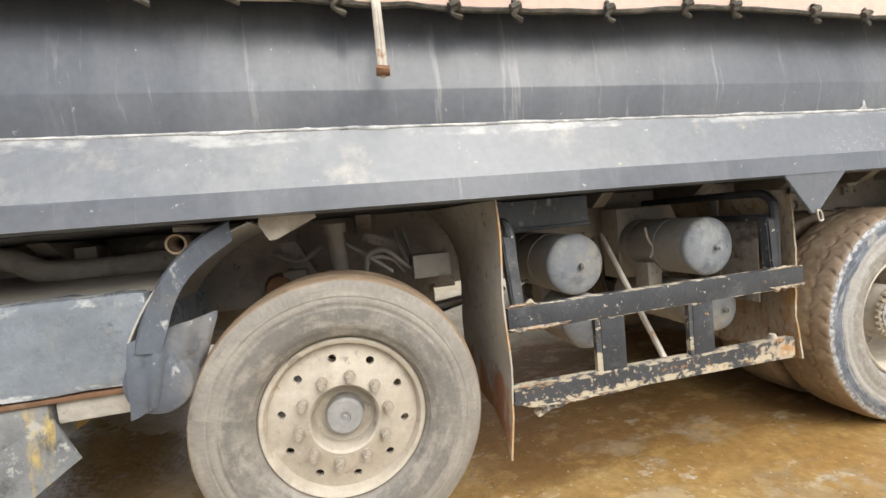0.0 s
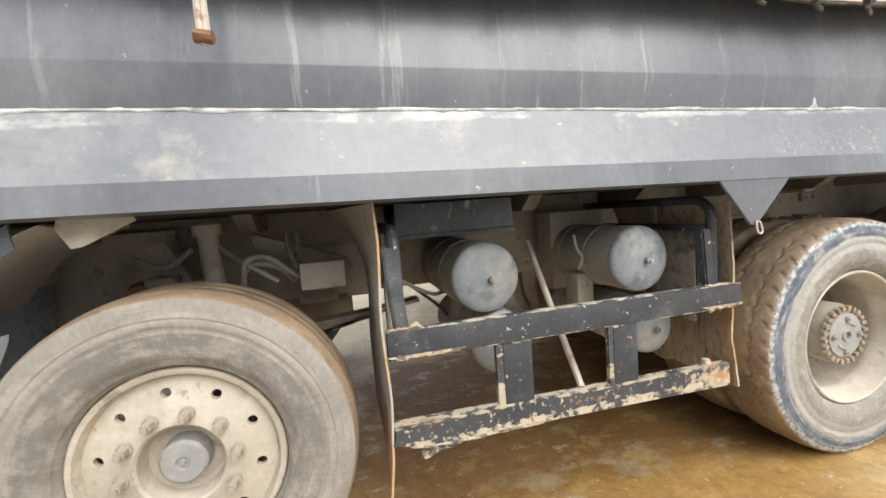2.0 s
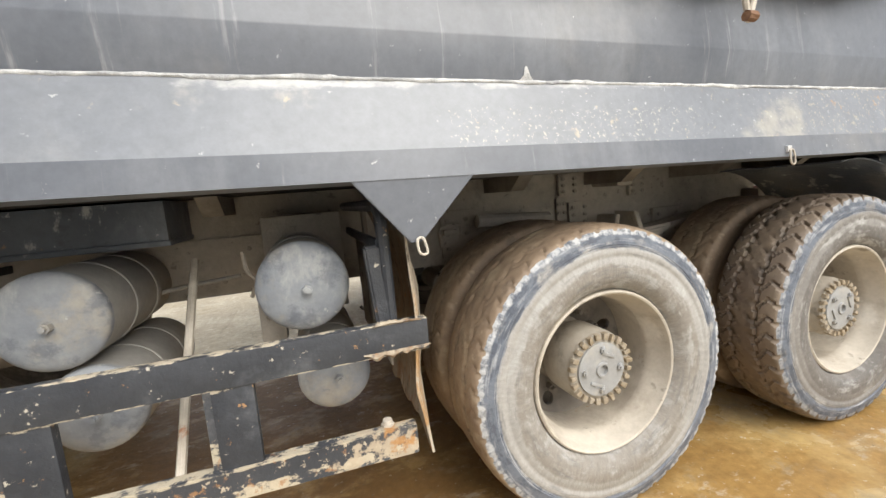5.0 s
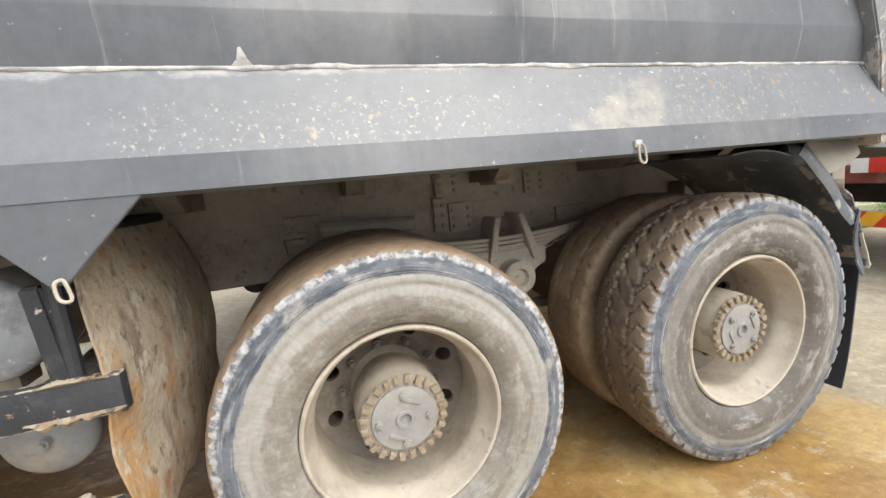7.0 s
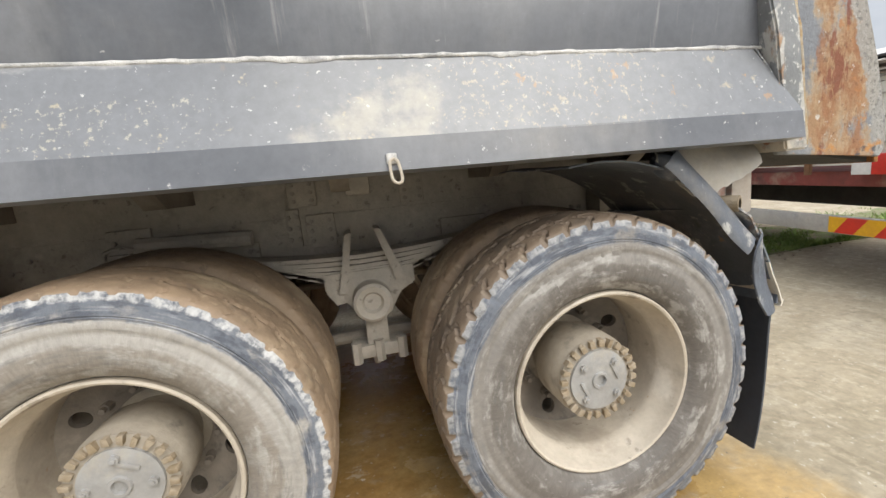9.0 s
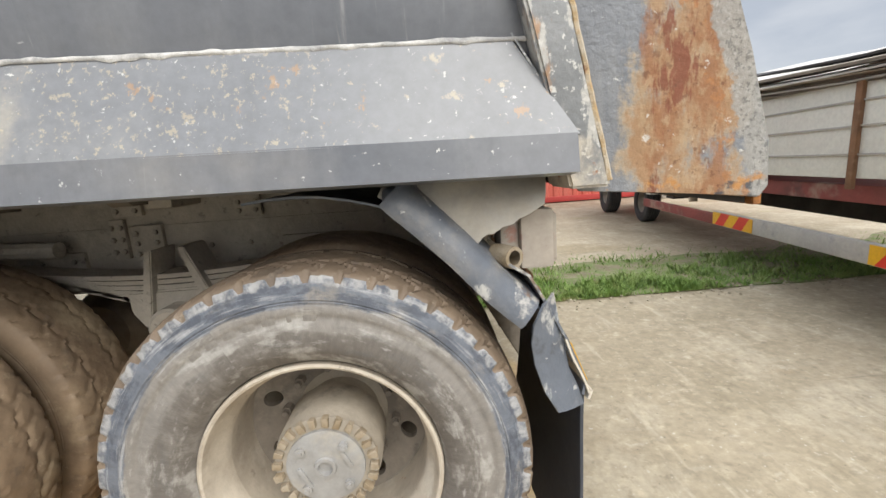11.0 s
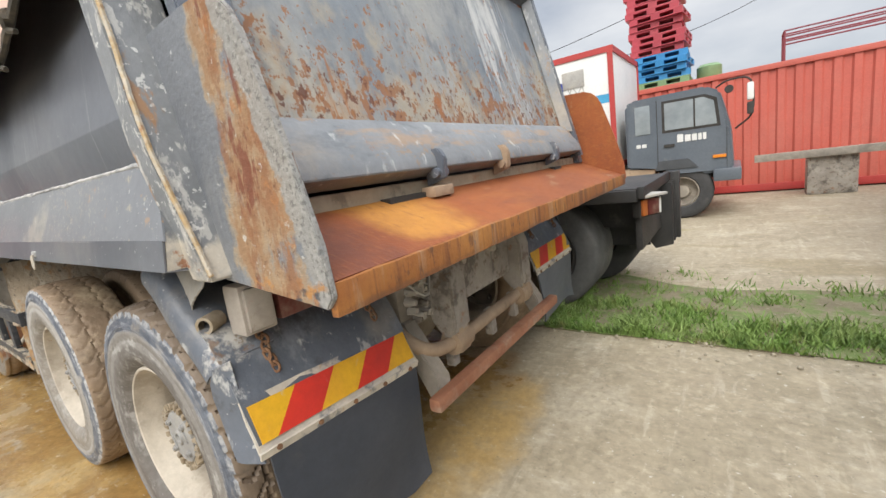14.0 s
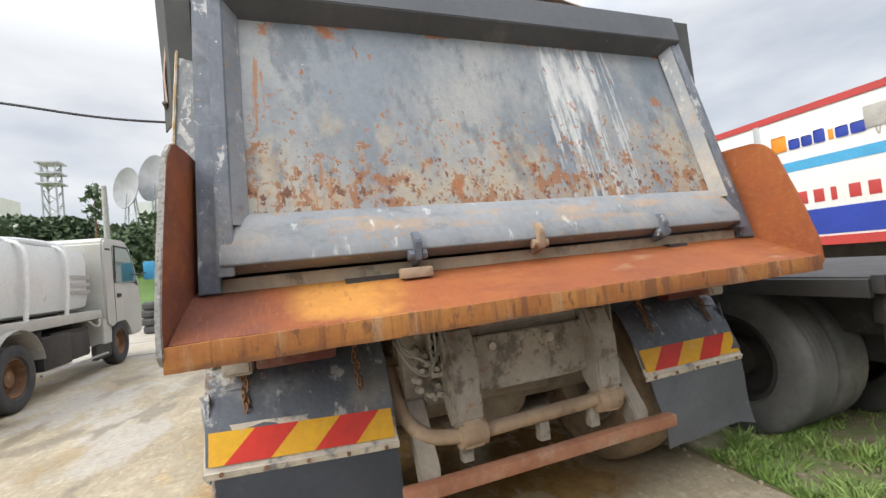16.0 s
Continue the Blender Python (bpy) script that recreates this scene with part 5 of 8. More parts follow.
for i in range(23):
    z = 0.41 + (1.15 - 0.41) * i / 22
    edge = 2.345 - 0.16 * max(0.0, z - 0.42) + 0.22 * max(0.0, z - 0.62) - 0.11 * max(0.0, z - 0.88)
    swell = 0.088 * math.sin(math.pi * min(1.0, max(0.0, (z - 0.36) / 0.80))) ** 0.8
    row = []
    for j in range(13):
        v = j / 12
        y = -0.374 + 0.70 * v + (0.018 * abs(noise.noise(Vector((z * 14, 0, 0)))) if j == 0 else 0)
        row.append((edge + swell * math.sin(math.pi * min(0.62, v * 0.95)) + 0.006 * noise.noise(Vector((z * 7, y * 6, 3))), y, z - (0.05 * noise.noise(Vector((y * 9, 1, 0))) if i == 0 else 0)))
    rows.append(row)
part("splash_plate", sheet(B(), rows, 0.007), M_rustplate, truck, "rusty bulging splash plate with flaking paint")
# front mudguard, in two pieces
rows = []
for i in range(19):
    an = 108 + 42 * i / 18
    r = 0.735 - 0.05 * max(0, (an - 135) / 33)
    row = []
    for j in range(6):
        rr = r + 0.006 * noise.noise(Vector((an * 0.06, j * 0.6, 4)))
        row.append((0.37 + rr * math.cos(radians(an)), -0.37 + 0.47 * j / 5, 0.53 + rr * math.sin(radians(an))))
    rows.append(row)
fg = part("mudguard", sheet(B(), rows, 0.006), M_tank, truck, "dusty grey mudguard")
left = smooth_path([(0.085, 0, 1.25), (0.0, 0, 1.206), (-0.095, 0, 1.127), (-0.163, 0, 1.035), (-0.206, 0, 0.947), (-0.234, 0, 0.865)], 5)
right = smooth_path([(0.088, 0, 1.182), (0.005, 0, 1.125), (-0.055, 0, 1.072), (-0.101, 0, 1.000), (-0.133, 0, 0.914), (-0.155, 0, 0.858)], 5)
rows = [[(p.x, -0.362, p.z), (p.x * 0.85 + q.x * 0.15, -0.380, p.z * 0.85 + q.z * 0.15), (p.x * 0.4 + q.x * 0.6, -0.378, p.z * 0.4 + q.z * 0.6), (q.x, -0.372, q.z)] for p, q in zip(left, right)]
part("mudguard_lip", plate_wobble(sheet(B(), rows, 0.006), 0.004, 0.15), M_fender, fg, "bent grey mudguard lip")
rows = []
for i in range(10):
    v = i / 9
    xl, zl_ = -0.243 - 0.018 * v, 0.900 - 0.243 * v
    xr, zr_ = -0.010 - 0.070 * v ** 1.5, 0.955 - 0.185 * v
    row = []
    for k in range(25):
        u = k / 24
        fold = 0.009 * math.sin(u * 21 + 0.8 * math.sin(3 * v)) * min(1.0, 0.4 + v) * min(1.0, 4 * u)
        row.append((xl + (xr - xl) * u, -0.368 - fold - 0.012 * math.sin(math.pi * v) + 0.085 * u ** 2, zl_ + (zr_ - zl_) * u - 0.012 * v * math.sin(math.pi * u)))
    rows.append(row)
part("lower_flap", plate_wobble(sheet(B(), rows, 0.005), 0.006, 0.07), M_fender, fg, "pleated lower flap", 60)
bm = B()
lathe(bm, [(0.0, -0.02), (0.07, -0.018), (0.098, -0.006), (0.106, 0.015), (0.106, 0.14)], (-0.185, -0.345, 0.757), 28)
part("round_cover", bm, M_fender, fg)
bm = prism(B(), [(0.165, 1.222), (0.195, 1.168), (0.22, 1.172), (0.345, 1.232), (0.34, 1.245), (0.17, 1.245)], "y", -0.352, -0.345, 0.001)
part("small_tab", plate_wobble(bm, 0.004), M_rope, fg, "cream bent tab")

# box, steps and pipes ahead of the second axle
def dented(r):
    """A sheet-metal box with soft dents in its faces."""
    bm_ = boxes(r, bevel=0.022)
    bmesh.ops.subdivide_edges(bm_, edges=[e for e in bm_.edges if e.calc_length() > 0.15], cuts=14, use_grid_fill=True)
    for v in bm_.verts:
        v.co += Vector((0, 1, 0.5)) * 0.010 * noise.noise(v.co * 7) + Vector((0.3, 1, 1)) * 0.006 * noise.noise(v.co * 17 + Vector((4, 0, 0)))
    return bm_


bx = part("battery_box", dented((-1.15, -0.195, -0.33, 0.25, 0.755, 1.050)), M_boxblue, truck, "dented blue-grey battery box")
bm = prism(B(), [(-0.29, 1.043), (0.26, 1.115), (0.26, 1.03)], "x", -1.12, -0.18, 0.004)
part("lid", bm, M_dustlittop, bx)
part("base_angle", boxes((-1.05, -0.21, -0.325, 0.2, 0.737, 0.752), bevel=0.003), M_rusty, bx)
part("under_box", boxes((-0.49, -0.24, -0.31, 0.1, 0.665, 0.735), bevel=0.012), M_chassis, bx)
part("step_plate", boxes((-1.05, -0.505, -0.315, -0.05, 0.60, 0.735), bevel=0.01), M_loose, bx)
rows = []
for i in range(6):
    v = i / 5
    rows.append([(-1.12 + (0.624 + 0.07 * v) * u / 8, -0.318 - 0.02 * v + 0.006 * noise.noise(Vector((u, i, 2))), (0.37 - 0.30 * v) * (1 - u / 8) + (0.69 - 0.13 * v) * u / 8) for u in range(9)])
part("loose_panel", sheet(B(), rows, 0.008), M_loose, bx, "bent loose panel with a yellow stain")
part("air_duct", tube(B(), [(-1.6, 0.12, 1.24), (-0.9, 0.12, 1.20), (-0.72, 0.11, 1.13), (-0.5, 0.10, 1.12), (-0.15, 0.08, 1.13)], 0.045, 12), M_chassis, truck, "dusty pipe")
bm = B()
lathe(bm, [(0.025, -0.10), (0.032, -0.10), (0.033, -0.06), (0.033, 0.16), (0.024, 0.16), (0.024, -0.09)], (-0.085, -0.24, 1.185), 20)
part("drain_pipe", bm, M_pipe, truck, "open rust-rimmed pipe end")
part("drain_rod", tube(B(), [(-0.10, -0.3, 1.235), (0.03, -0.28, 1.225), (0.12, -0.2, 1.23)], 0.012, 6), M_rope, truck)
for x in (-0.65, -0.38):
    part("pipe_bracket", boxes((x, x + 0.08, 0.18, 0.26, 1.12, 1.21), (x - 0.01, x + 0.10, 0.15, 0.18, 1.115, 1.13)), M_chassis, truck)
part("inner_panel", boxes((-2.2, 0.2, 0.36, 0.40, 0.85, 1.2)), M_chassis, truck)
part("silencer", lathe(B(), [(0.0, -0.3), (0.15, -0.28), (0.17, -0.24), (0.17, 0.3), (0.0, 0.32)], (-0.78, 0.30, 0.9), 24), M_oily, truck)

# hoses, valves and damper over the second axle
bm = B()
cyl(bm, (0.40, 0.12, 0.86), (0.385, 0.12, 1.17), 0.036, 14)
cyl(bm, (0.385, 0.12, 1.17), (0.385, 0.12, 1.21), 0.05, 14)
part("damper", bm, M_chassis, truck)
hp = [[(0.50, 0.10, 0.97), (0.52, 0.05, 1.06), (0.60, 0.06, 1.07), (0.70, 0.10, 0.98), (0.76, 0.18, 0.99)],
      [(0.48, 0.12, 0.96), (0.53, 0.08, 1.04), (0.62, 0.10, 1.03), (0.68, 0.14, 0.96)],
      [(0.42, 0.12, 1.12), (0.48, 0.08, 1.08), (0.56, 0.08, 1.02), (0.62, 0.1, 0.97)],
      [(0.66, 0.2, 1.16), (0.67, 0.14, 1.08), (0.70, 0.15, 1.0)], [(0.70, 0.2, 1.16), (0.71, 0.14, 1.08), (0.73, 0.15, 1.0)],
      [(0.10, 0.2, 1.10), (0.22, 0.16, 1.06), (0.32, 0.14, 1.12)], [(0.14, 0.2, 1.02), (0.25, 0.18, 0.98), (0.38, 0.2, 1.0)]]
for q in hp:
    part("air_hose", tube(B(), q, 0.010, 7), M_hose, truck, "pale dusty air hose")
part("valve_block", boxes((0.71, 0.88, 0.04, 0.16, 0.93, 1.035), bevel=0.006), M_tank, truck)
part("valve_block", plate_wobble(boxes((0.14, 0.24, 0.16, 0.30, 0.90, 1.02), bevel=0.012), 0.01, 0.1), M_oily, truck)
part("spring_hanger", prism(B(), [(0.52, 1.16), (0.90, 1.02), (0.92, 0.98), (0.86, 0.96), (0.50, 1.12)], "y", 0.26, 0.32), M_chassis, truck)
part("spring_hanger", prism(B(), [(0.12, 1.15), (0.20, 1.15), (0.30, 0.95), (0.22, 0.93)], "y", 0.24, 0.32), M_chassis, truck)
part("bump_stop", plate_wobble(lathe(B(), [(0, -0.08), (0.06, -0.07), (0.075, 0.0), (0.06, 0.07), (0, 0.08)], (0.12, 0.22, 0.94), 14), 0.01, 0.06), M_rusty, truck)
part("gearbox", plate_wobble(boxes((-0.4, 0.9, 0.62, 1.3, 0.62, 1.02), bevel=0.05), 0.03), M_oily, truck)
part("prop_shaft", tube(B(), [(0.9, YC, 0.86), (2.9, YC, 0.80)], 0.055, 14, 2), M_oily, truck)

# air tanks
def air_tank(x, z, r, y0, y1, label):
    n = 9
    dome = [(r * math.sin(math.pi / 2 * i / n), y0 + 0.036 - 0.036 * math.cos(math.pi / 2 * i / n)) for i in range(n + 1)]
    t = part("air_tank", lathe(B(), [(r, y0 + 0.038), (r, y0 + 0.2), (r, y1), (r * 0.8, y1 + 0.05), (0, y1 + 0.06)], (x, 0, z), 36), M_tank, truck, label)
    part("tank_end", lathe(B(), dome + [(r * 1.004, y0 + 0.040), (r * 1.004, y0 + 0.052)], (x, 0, z), 36), M_tankend, t)
    for yy in (y0 + 0.22, y0 + 0.42):
        part("strap", lathe(B(), [(r * 1.0, yy), (r * 1.025, yy + 0.002), (r * 1.025, yy + 0.034), (r, yy + 0.036)], (x, 0, z), 36), M_tank, t)
    bm = B()
    cyl(bm, (x + 0.01, y0 + 0.002, z - 0.005), (x + 0.01, y0 - 0.022, z - 0.005), 0.014, 6)
    cyl(bm, (x + 0.01, y0 - 0.02, z - 0.005), (x + 0.01, y0 - 0.032, z - 0.005), 0.008, 8)
    part("plug", bm, M_tankend, t)


air_tank(1.395, 0.932, 0.135, -0.180, 0.42, "dusty grey air tank")
air_tank(2.035, 0.946, 0.134, -0.240, 0.42, "dusty grey air tank with strap buckles")
air_tank(1.45, 0.665, 0.125, -0.16, 0.42, "dusty grey lower air tank")
air_tank(2.095, 0.647, 0.112, -0.21, 0.42, "dusty grey lower air tank")
for x in (1.86, 1.95):
    part("buckle", tube(B(), [(x, -0.02, 1.05), (x + 0.005, -0.03, 0.99), (x + 0.03, -0.03, 0.95), (x + 0.01, -0.03, 0.90)], 0.007, 6), M_rope, truck)
for r in ((1.88, 1.96, 0.0, 0.1, 0.72, 0.87), (1.34, 1.42, 0.1, 0.2, 0.72, 0.86), (1.9, 2.2, 0.25, 0.4, 0.76, 1.15)):
    part("tank_bracket", boxes(r, bevel=0.006), M_chassis, truck)
part("relay_box", boxes((1.10, 1.63, 0.10, 0.42, 1.105, 1.238), (1.095, 1.635, 0.092, 0.42, 1.088, 1.107), bevel=0.004), M_fender, truck)
part("stay_rod", tube(B(), [(1.695, 0.10, 1.03), (1.685, -0.12, 0.76), (1.678, -0.33, 0.50)], 0.013, 8), M_rope, truck, "white stay rod")
part("cable", tube(B(), [(1.06, 0.1, 0.95), (1.2, 0.1, 0.86), (1.3, 0.15, 0.84), (1.5, 0.3, 0.9), (1.8, 0.3, 0.93)], 0.009, 6), M_hose, truck)
part("cable", tube(B(), [(1.1, 0.12, 0.93), (1.25, 0.1, 0.80), (1.3, 0.12, 0.74)], 0.008, 6), M_black, truck)
part("far_box", boxes((-0.9, 0.0, 1.7, 2.25, 0.6, 1.05), bevel=0.02), M_chassis, truck)
bm = B()
tube(bm, [(2.66, 0.42, 0.80), (2.64, 0.36, 0.72), (2.66, 0.34, 0.60), (2.60, 0.36, 0.56)], 0.009, 6)
part("drain_hose", bm, M_black, truck)

# ---- rear of the body ----
def tilt_x(z):
    return 5.085 - 0.245 * (z - 1.33)


# rib that frames the tail on either side
def rib_at(z):
    return -0.400 - 0.09 * min(z - 1.165, 0.33) + 0.03 * max(0.0, z - 1.5), 4.930 - 0.27 * (z - 1.17)


for s in (1, -1):
    bm = B()
    rings_ = []
    for z in (1.165, 1.30, 1.50, 1.75, 2.0, 2.55):
        yo, x0 = rib_at(z)
        yy = [yo, yo, yo + 0.15, yo + 0.15]
        if s < 0:
            yy = [2 * YC - v for v in yy]
        rings_.append([bm.verts.new((x, y, z)) for x, y in zip((x0, x0 + 0.086, x0 + 0.086, x0), yy)])
    for r0, r1 in zip(rings_, rings_[1:]):
        for k in range(4):
            bm.faces.new((r0[k], r0[(k + 1) % 4], r1[(k + 1) % 4], r1[k]))
    bm.faces.new(rings_[0])
    bm.faces.new(rings_[-1])
    bmesh.ops.bevel(bm, geom=list(bm.edges), offset=0.006, segments=2, affect="EDGES")
    rb = part("tail_rib", bm, M_rib, truck, "chipped rib with rust along its weld")
    pts = []
    for z in (1.18, 1.30, 1.50, 1.75, 2.0, 2.5):
        yo, x0 = rib_at(z)
        pts.append((x0 + 0.088, yo + 0.008 if s > 0 else 2 * YC - yo - 0.008, z))
    bm = tube(B(), pts, 0.0065, 6, 30)
    for v in bm.verts:
        v.co += Vector((noise.noise(v.co * 25), 0, noise.noise(v.co * 31))) * 0.0035
    part("weld_bead", bm, M_rustbead, rb, "rusty weld bead")
part("end_filler", sheet(B(), [[(4.814, -0.371, 1.494), (4.814, -0.35, 1.494)], [(4.929, -0.437, 1.272), (4.929, -0.35, 1.272)], [(4.926, -0.448, 1.202), (4.926, -0.35, 1.202)]], 0.004), M_rib, truck)
for y0, y1 in ((-0.316, -0.250), (2.155, 2.238)):
    bm = prism(B(), [(tilt_x(1.28) - 0.035, 1.28), (tilt_x(1.28) + 0.012, 1.28), (tilt_x(2.58) + 0.012, 2.58), (tilt_x(2.58) - 0.035, 2.58)], "y", y0, y1, 0.004)
    part("corner_post", bm, M_fender, truck, "worn dark corner post")
# outer wings with rounded heads
wing = [(4.97, 1.155), (5.20, 1.135), (5.372, 1.115), (5.392, 1.14), (5.385, 1.24), (5.335, 1.42), (5.255, 1.66), (5.235, 1.70), (5.20, 1.735), (5.15, 1.755), (5.05, 1.758), (4.90, 1.757), (4.80, 1.757), (4.815, 1.70)]
for y0, y1, lab in ((-0.362, -0.346, "grey wing plate with a wide rust patch"), (2.236, 2.252, "rust-orange wing plate")):
    bm = B()
    prism(bm, wing, "y", y0, y1, 0.003)
    if y0 < 1:  # the near wing flares outwards to the rear
        for v in bm.verts:
            v.co.y += 0.022 * max(0.0, 5.38 - v.co.x) / 0.5
    me = mesh_of(bm, "tail_wing")
    me.materials.append(M_plate)
    me.materials.append(M_lip)
    for f in me.polygons:
        inner = f.normal.y > 0.3 if y0 < 1 else f.normal.y < 0.3
        f.material_index = 1 if inner else 0
    link("tail_wing", me, None, truck, lab)
# chute tray
tx = [(5.04, 1.285), (5.10, 1.270), (5.24, 1.215), (5.375, 1.162)]
rows = []
for i in range(31):
    y = -0.338 + (2.238 + 0.338) * i / 30
    rows.append([(x, y, z + 0.004 * noise.noise(Vector((x * 5, y * 2, 0)))) for x, z in tx])
tray = part("chute_tray", sheet(B(), rows, 0.008), M_lip, truck, "rust-orange chute tray")
bm = boxes((5.368, 5.388, -0.35, 2.24, 1.098, 1.166), bevel=0.003)
bmesh.ops.subdivide_edges(bm, edges=[e for e in bm.edges if e.calc_length() > 1], cuts=40)
part("tray_edge", plate_wobble(bm, 0.004, 0.12), M_lipedge, tray, "ochre flaking edge")
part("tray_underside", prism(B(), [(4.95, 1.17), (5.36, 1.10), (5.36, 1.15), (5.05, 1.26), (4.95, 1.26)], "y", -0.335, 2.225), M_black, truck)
for y0, y1 in ((0.14, 0.35), (1.64, 1.75)):
    part("tray_slot", boxes((5.072, 5.118, y0, y1, 1.266, 1.284)), M_black, tray)
part("stop_block", boxes((5.10, 5.16, 0.33, 0.45, 1.262, 1.30), bevel=0.006), M_pipe, tray)
# sill between tray and gate
part("gate_sill", boxes((5.00, 5.075, -0.26, 2.14, 1.262, 1.325), bevel=0.006), M_sill, truck, "grimy sill beam")

gate = part("tailgate", sheet(B(), [[(tilt_x(z) - 0.012 + 0.008 * noise.noise(Vector((y * 1.5, z * 2, 0))), y, z) for y in np.linspace(-0.205, 2.105, 16)] for z in np.linspace(1.46, 2.46, 9)], 0.006), M_gate, truck, "tailgate panel with rust spots and white streaks")
ldg = [(tilt_x(1.545) - 0.01, 1.545), (tilt_x(1.52) + 0.012, 1.525), (tilt_x(1.40) + 0.07, 1.405), (tilt_x(1.36) + 0.066, 1.365), (tilt_x(1.34) - 0.02, 1.335), (tilt_x(1.40) - 0.03, 1.40)]
bm = prism(B(), [(y, z) for y, z in ldg], "y", -0.245, 2.10, 0.003)
part("gate_ledge", bm, M_gateledge, gate, "worn sloping gate ledge")
for y0, y1, yi0, yi1 in ((-0.255, -0.205, -0.225, -0.165), (2.10, 2.15, 2.06, 2.12)):
    s = 1 if y0 < 0 else -1
    bm = B()
    for a, b in (((tilt_x(1.33) + 0.045, 1.33), (tilt_x(2.48) + 0.045, 2.48)),):
        q = [(a[0] - 0.06, a[1]), (a[0] + 0.012, a[1]), (b[0] + 0.012, b[1]), (b[0] - 0.06, b[1])]
        prism(bm, q, "y", y0, y1, 0.004)
    part("gate_stile", bm, M_fender, gate, "dark worn stile")
    bm = B()
    ya, yb = (y1, y1 + 0.045) if s > 0 else (y0, y0 - 0.045)
    sheet(bm, [[(tilt_x(z) + 0.05, ya, z), (tilt_x(z) - 0.006, yb, z)] for z in (1.50, 1.9, 2.46)], 0.005)
    part("gate_bevel", bm, M_gateledge, gate)
bm = prism(B(), [(tilt_x(2.40) - 0.01, 2.36), (tilt_x(2.44) + 0.085, 2.43), (tilt_x(2.56) + 0.085, 2.58), (tilt_x(2.58) - 0.05, 2.60)], "y", -0.25, 2.15, 0.004)
part("gate_header", bm, M_dark, gate, "dark grey header beam")
for y in (0.40, 0.92, 1.58):
    bm = B()
    prism(bm, [(5.085, 1.30), (5.165, 1.325), (5.172, 1.395), (5.150, 1.43), (5.115, 1.43), (5.095, 1.40)], "y", y - 0.014, y + 0.014, 0.004)
    cyl(bm, (5.14, y - 0.035, 1.345), (5.14, y + 0.035, 1.345), 0.018, 10)
    part("gate_lug", bm, M_fender if y != 0.92 else M_pipe, gate)
part("gate_pivot", tube(B(), [(4.70, 2.15, 2.56), (4.70, 2.30, 2.56)], 0.05, 12, 2), M_dark, gate)
part("gate_pivot", tube(B(), [(4.70, -0.25, 2.56), (4.70, -0.40, 2.56)], 0.05, 12, 2), M_dark, gate)

# tail structure
part("end_beam", plate_wobble(prism(B(), [(0.56, 0.98), (1.34, 0.98), (1.30, 0.76), (1.16, 0.74), (0.74, 0.74), (0.60, 0.76)], "x", 4.93, 4.955, 0.006), 0.004), M_tailmetal, truck, "dusty rear cross beam")
for y in (0.52, 1.22):
    bm = prism(B(), [(4.90, 1.06), (4.97, 1.03), (5.03, 0.90), (5.03, 0.66), (4.97, 0.62), (4.90, 0.70)], "y", y, y + 0.13, 0.012)
    part("tow_bracket", bm, M_tailmetal, truck, "dust-caked tow bracket")
part("bolt", cyl(B(), (4.95, 1.02, 0.93), (4.985, 1.02, 0.93), 0.022, 10), M_rope, truck)
part("bolt", cyl(B(), (4.95, 0.74, 0.93), (4.975, 0.74, 0.93), 0.018, 10), M_rope, truck)
part("roll_tube", tube(B(), [(4.75, 0.33, 0.86), (4.86, 0.34, 0.72), (4.95, 0.40, 0.63), (4.98, 0.55, 0.60), (4.98, 0.9, 0.60), (4.98, 1.38, 0.61)], 0.031, 12), M_pipe, truck, "tan stabiliser tube")
for y in (0.60, 1.28):
    bm = B()
    box(bm, 4.94, 5.02, y - 0.045, y + 0.045, 0.55, 0.70, 0.012)
    cyl(bm, (4.98, y - 0.06, 0.60), (4.98, y + 0.06, 0.60), 0.055, 14)
    part("tube_clamp", plate_wobble(bm, 0.006, 0.08), M_pipe, truck)
for y in (0.58, 0.95, 1.22):
    part("hanger", boxes((4.93, 4.975, y - 0.025, y + 0.025, 0.48, 0.62), bevel=0.006), M_tailmetal, truck)
ub = part("underrun_bar", boxes((5.025, 5.082, 0.28, 1.60, 0.432, 0.490), bevel=0.016), M_bar, truck, "faded red underrun bar")
part("bar_arm", prism(B(), [(4.80, 0.75), (4.88, 0.75), (5.03, 0.52), (5.03, 0.42), (4.98, 0.42)], "y", 0.36, 0.44, 0.006), M_oily, ub)
part("bar_arm", prism(B(), [(4.80, 0.75), (4.88, 0.75), (5.03, 0.52), (5.03, 0.42), (4.98, 0.42)], "y", 1.40, 1.48, 0.006), M_oily, ub)
vc = part("valve_body", boxes((4.80, 4.87, 0.36, 0.58, 0.70, 1.06), bevel=0.02), M_oily, truck, "dirt-crusted valves")
for i in range(26):
    y, z = 0.40 + 0.14 * random.random(), 0.74 + 0.28 * random.random()
    part("valve", plate_wobble(cyl(B(), (4.865, y, z), (4.905 + 0.02 * random.random(), y, z), 0.016 + 0.01 * random.random(), 8, 0.012), 0.006, 0.03), M_chassis if i % 3 else M_oily, vc)
for q in ([(4.90, 0.33, 1.0), (4.95, 0.38, 0.90), (4.97, 0.44, 0.86), (4.95, 0.49, 0.93), (4.92, 0.50, 1.02)], [(4.91, 0.36, 0.98), (4.95, 0.43, 0.92), (4.95, 0.48, 0.90), (4.92, 0.52, 0.98)], [(4.9, 0.34, 1.04), (4.96, 0.36, 0.96), (4.97, 0.42, 0.93)]):
    part("loose_wire", tube(B(), q, 0.005, 6), M_hose, truck)
part("hoist_body", plate_wobble(boxes((4.1, 4.75, 0.75, 1.15, 0.62, 1.0), bevel=0.04), 0.02), M_oily, truck)

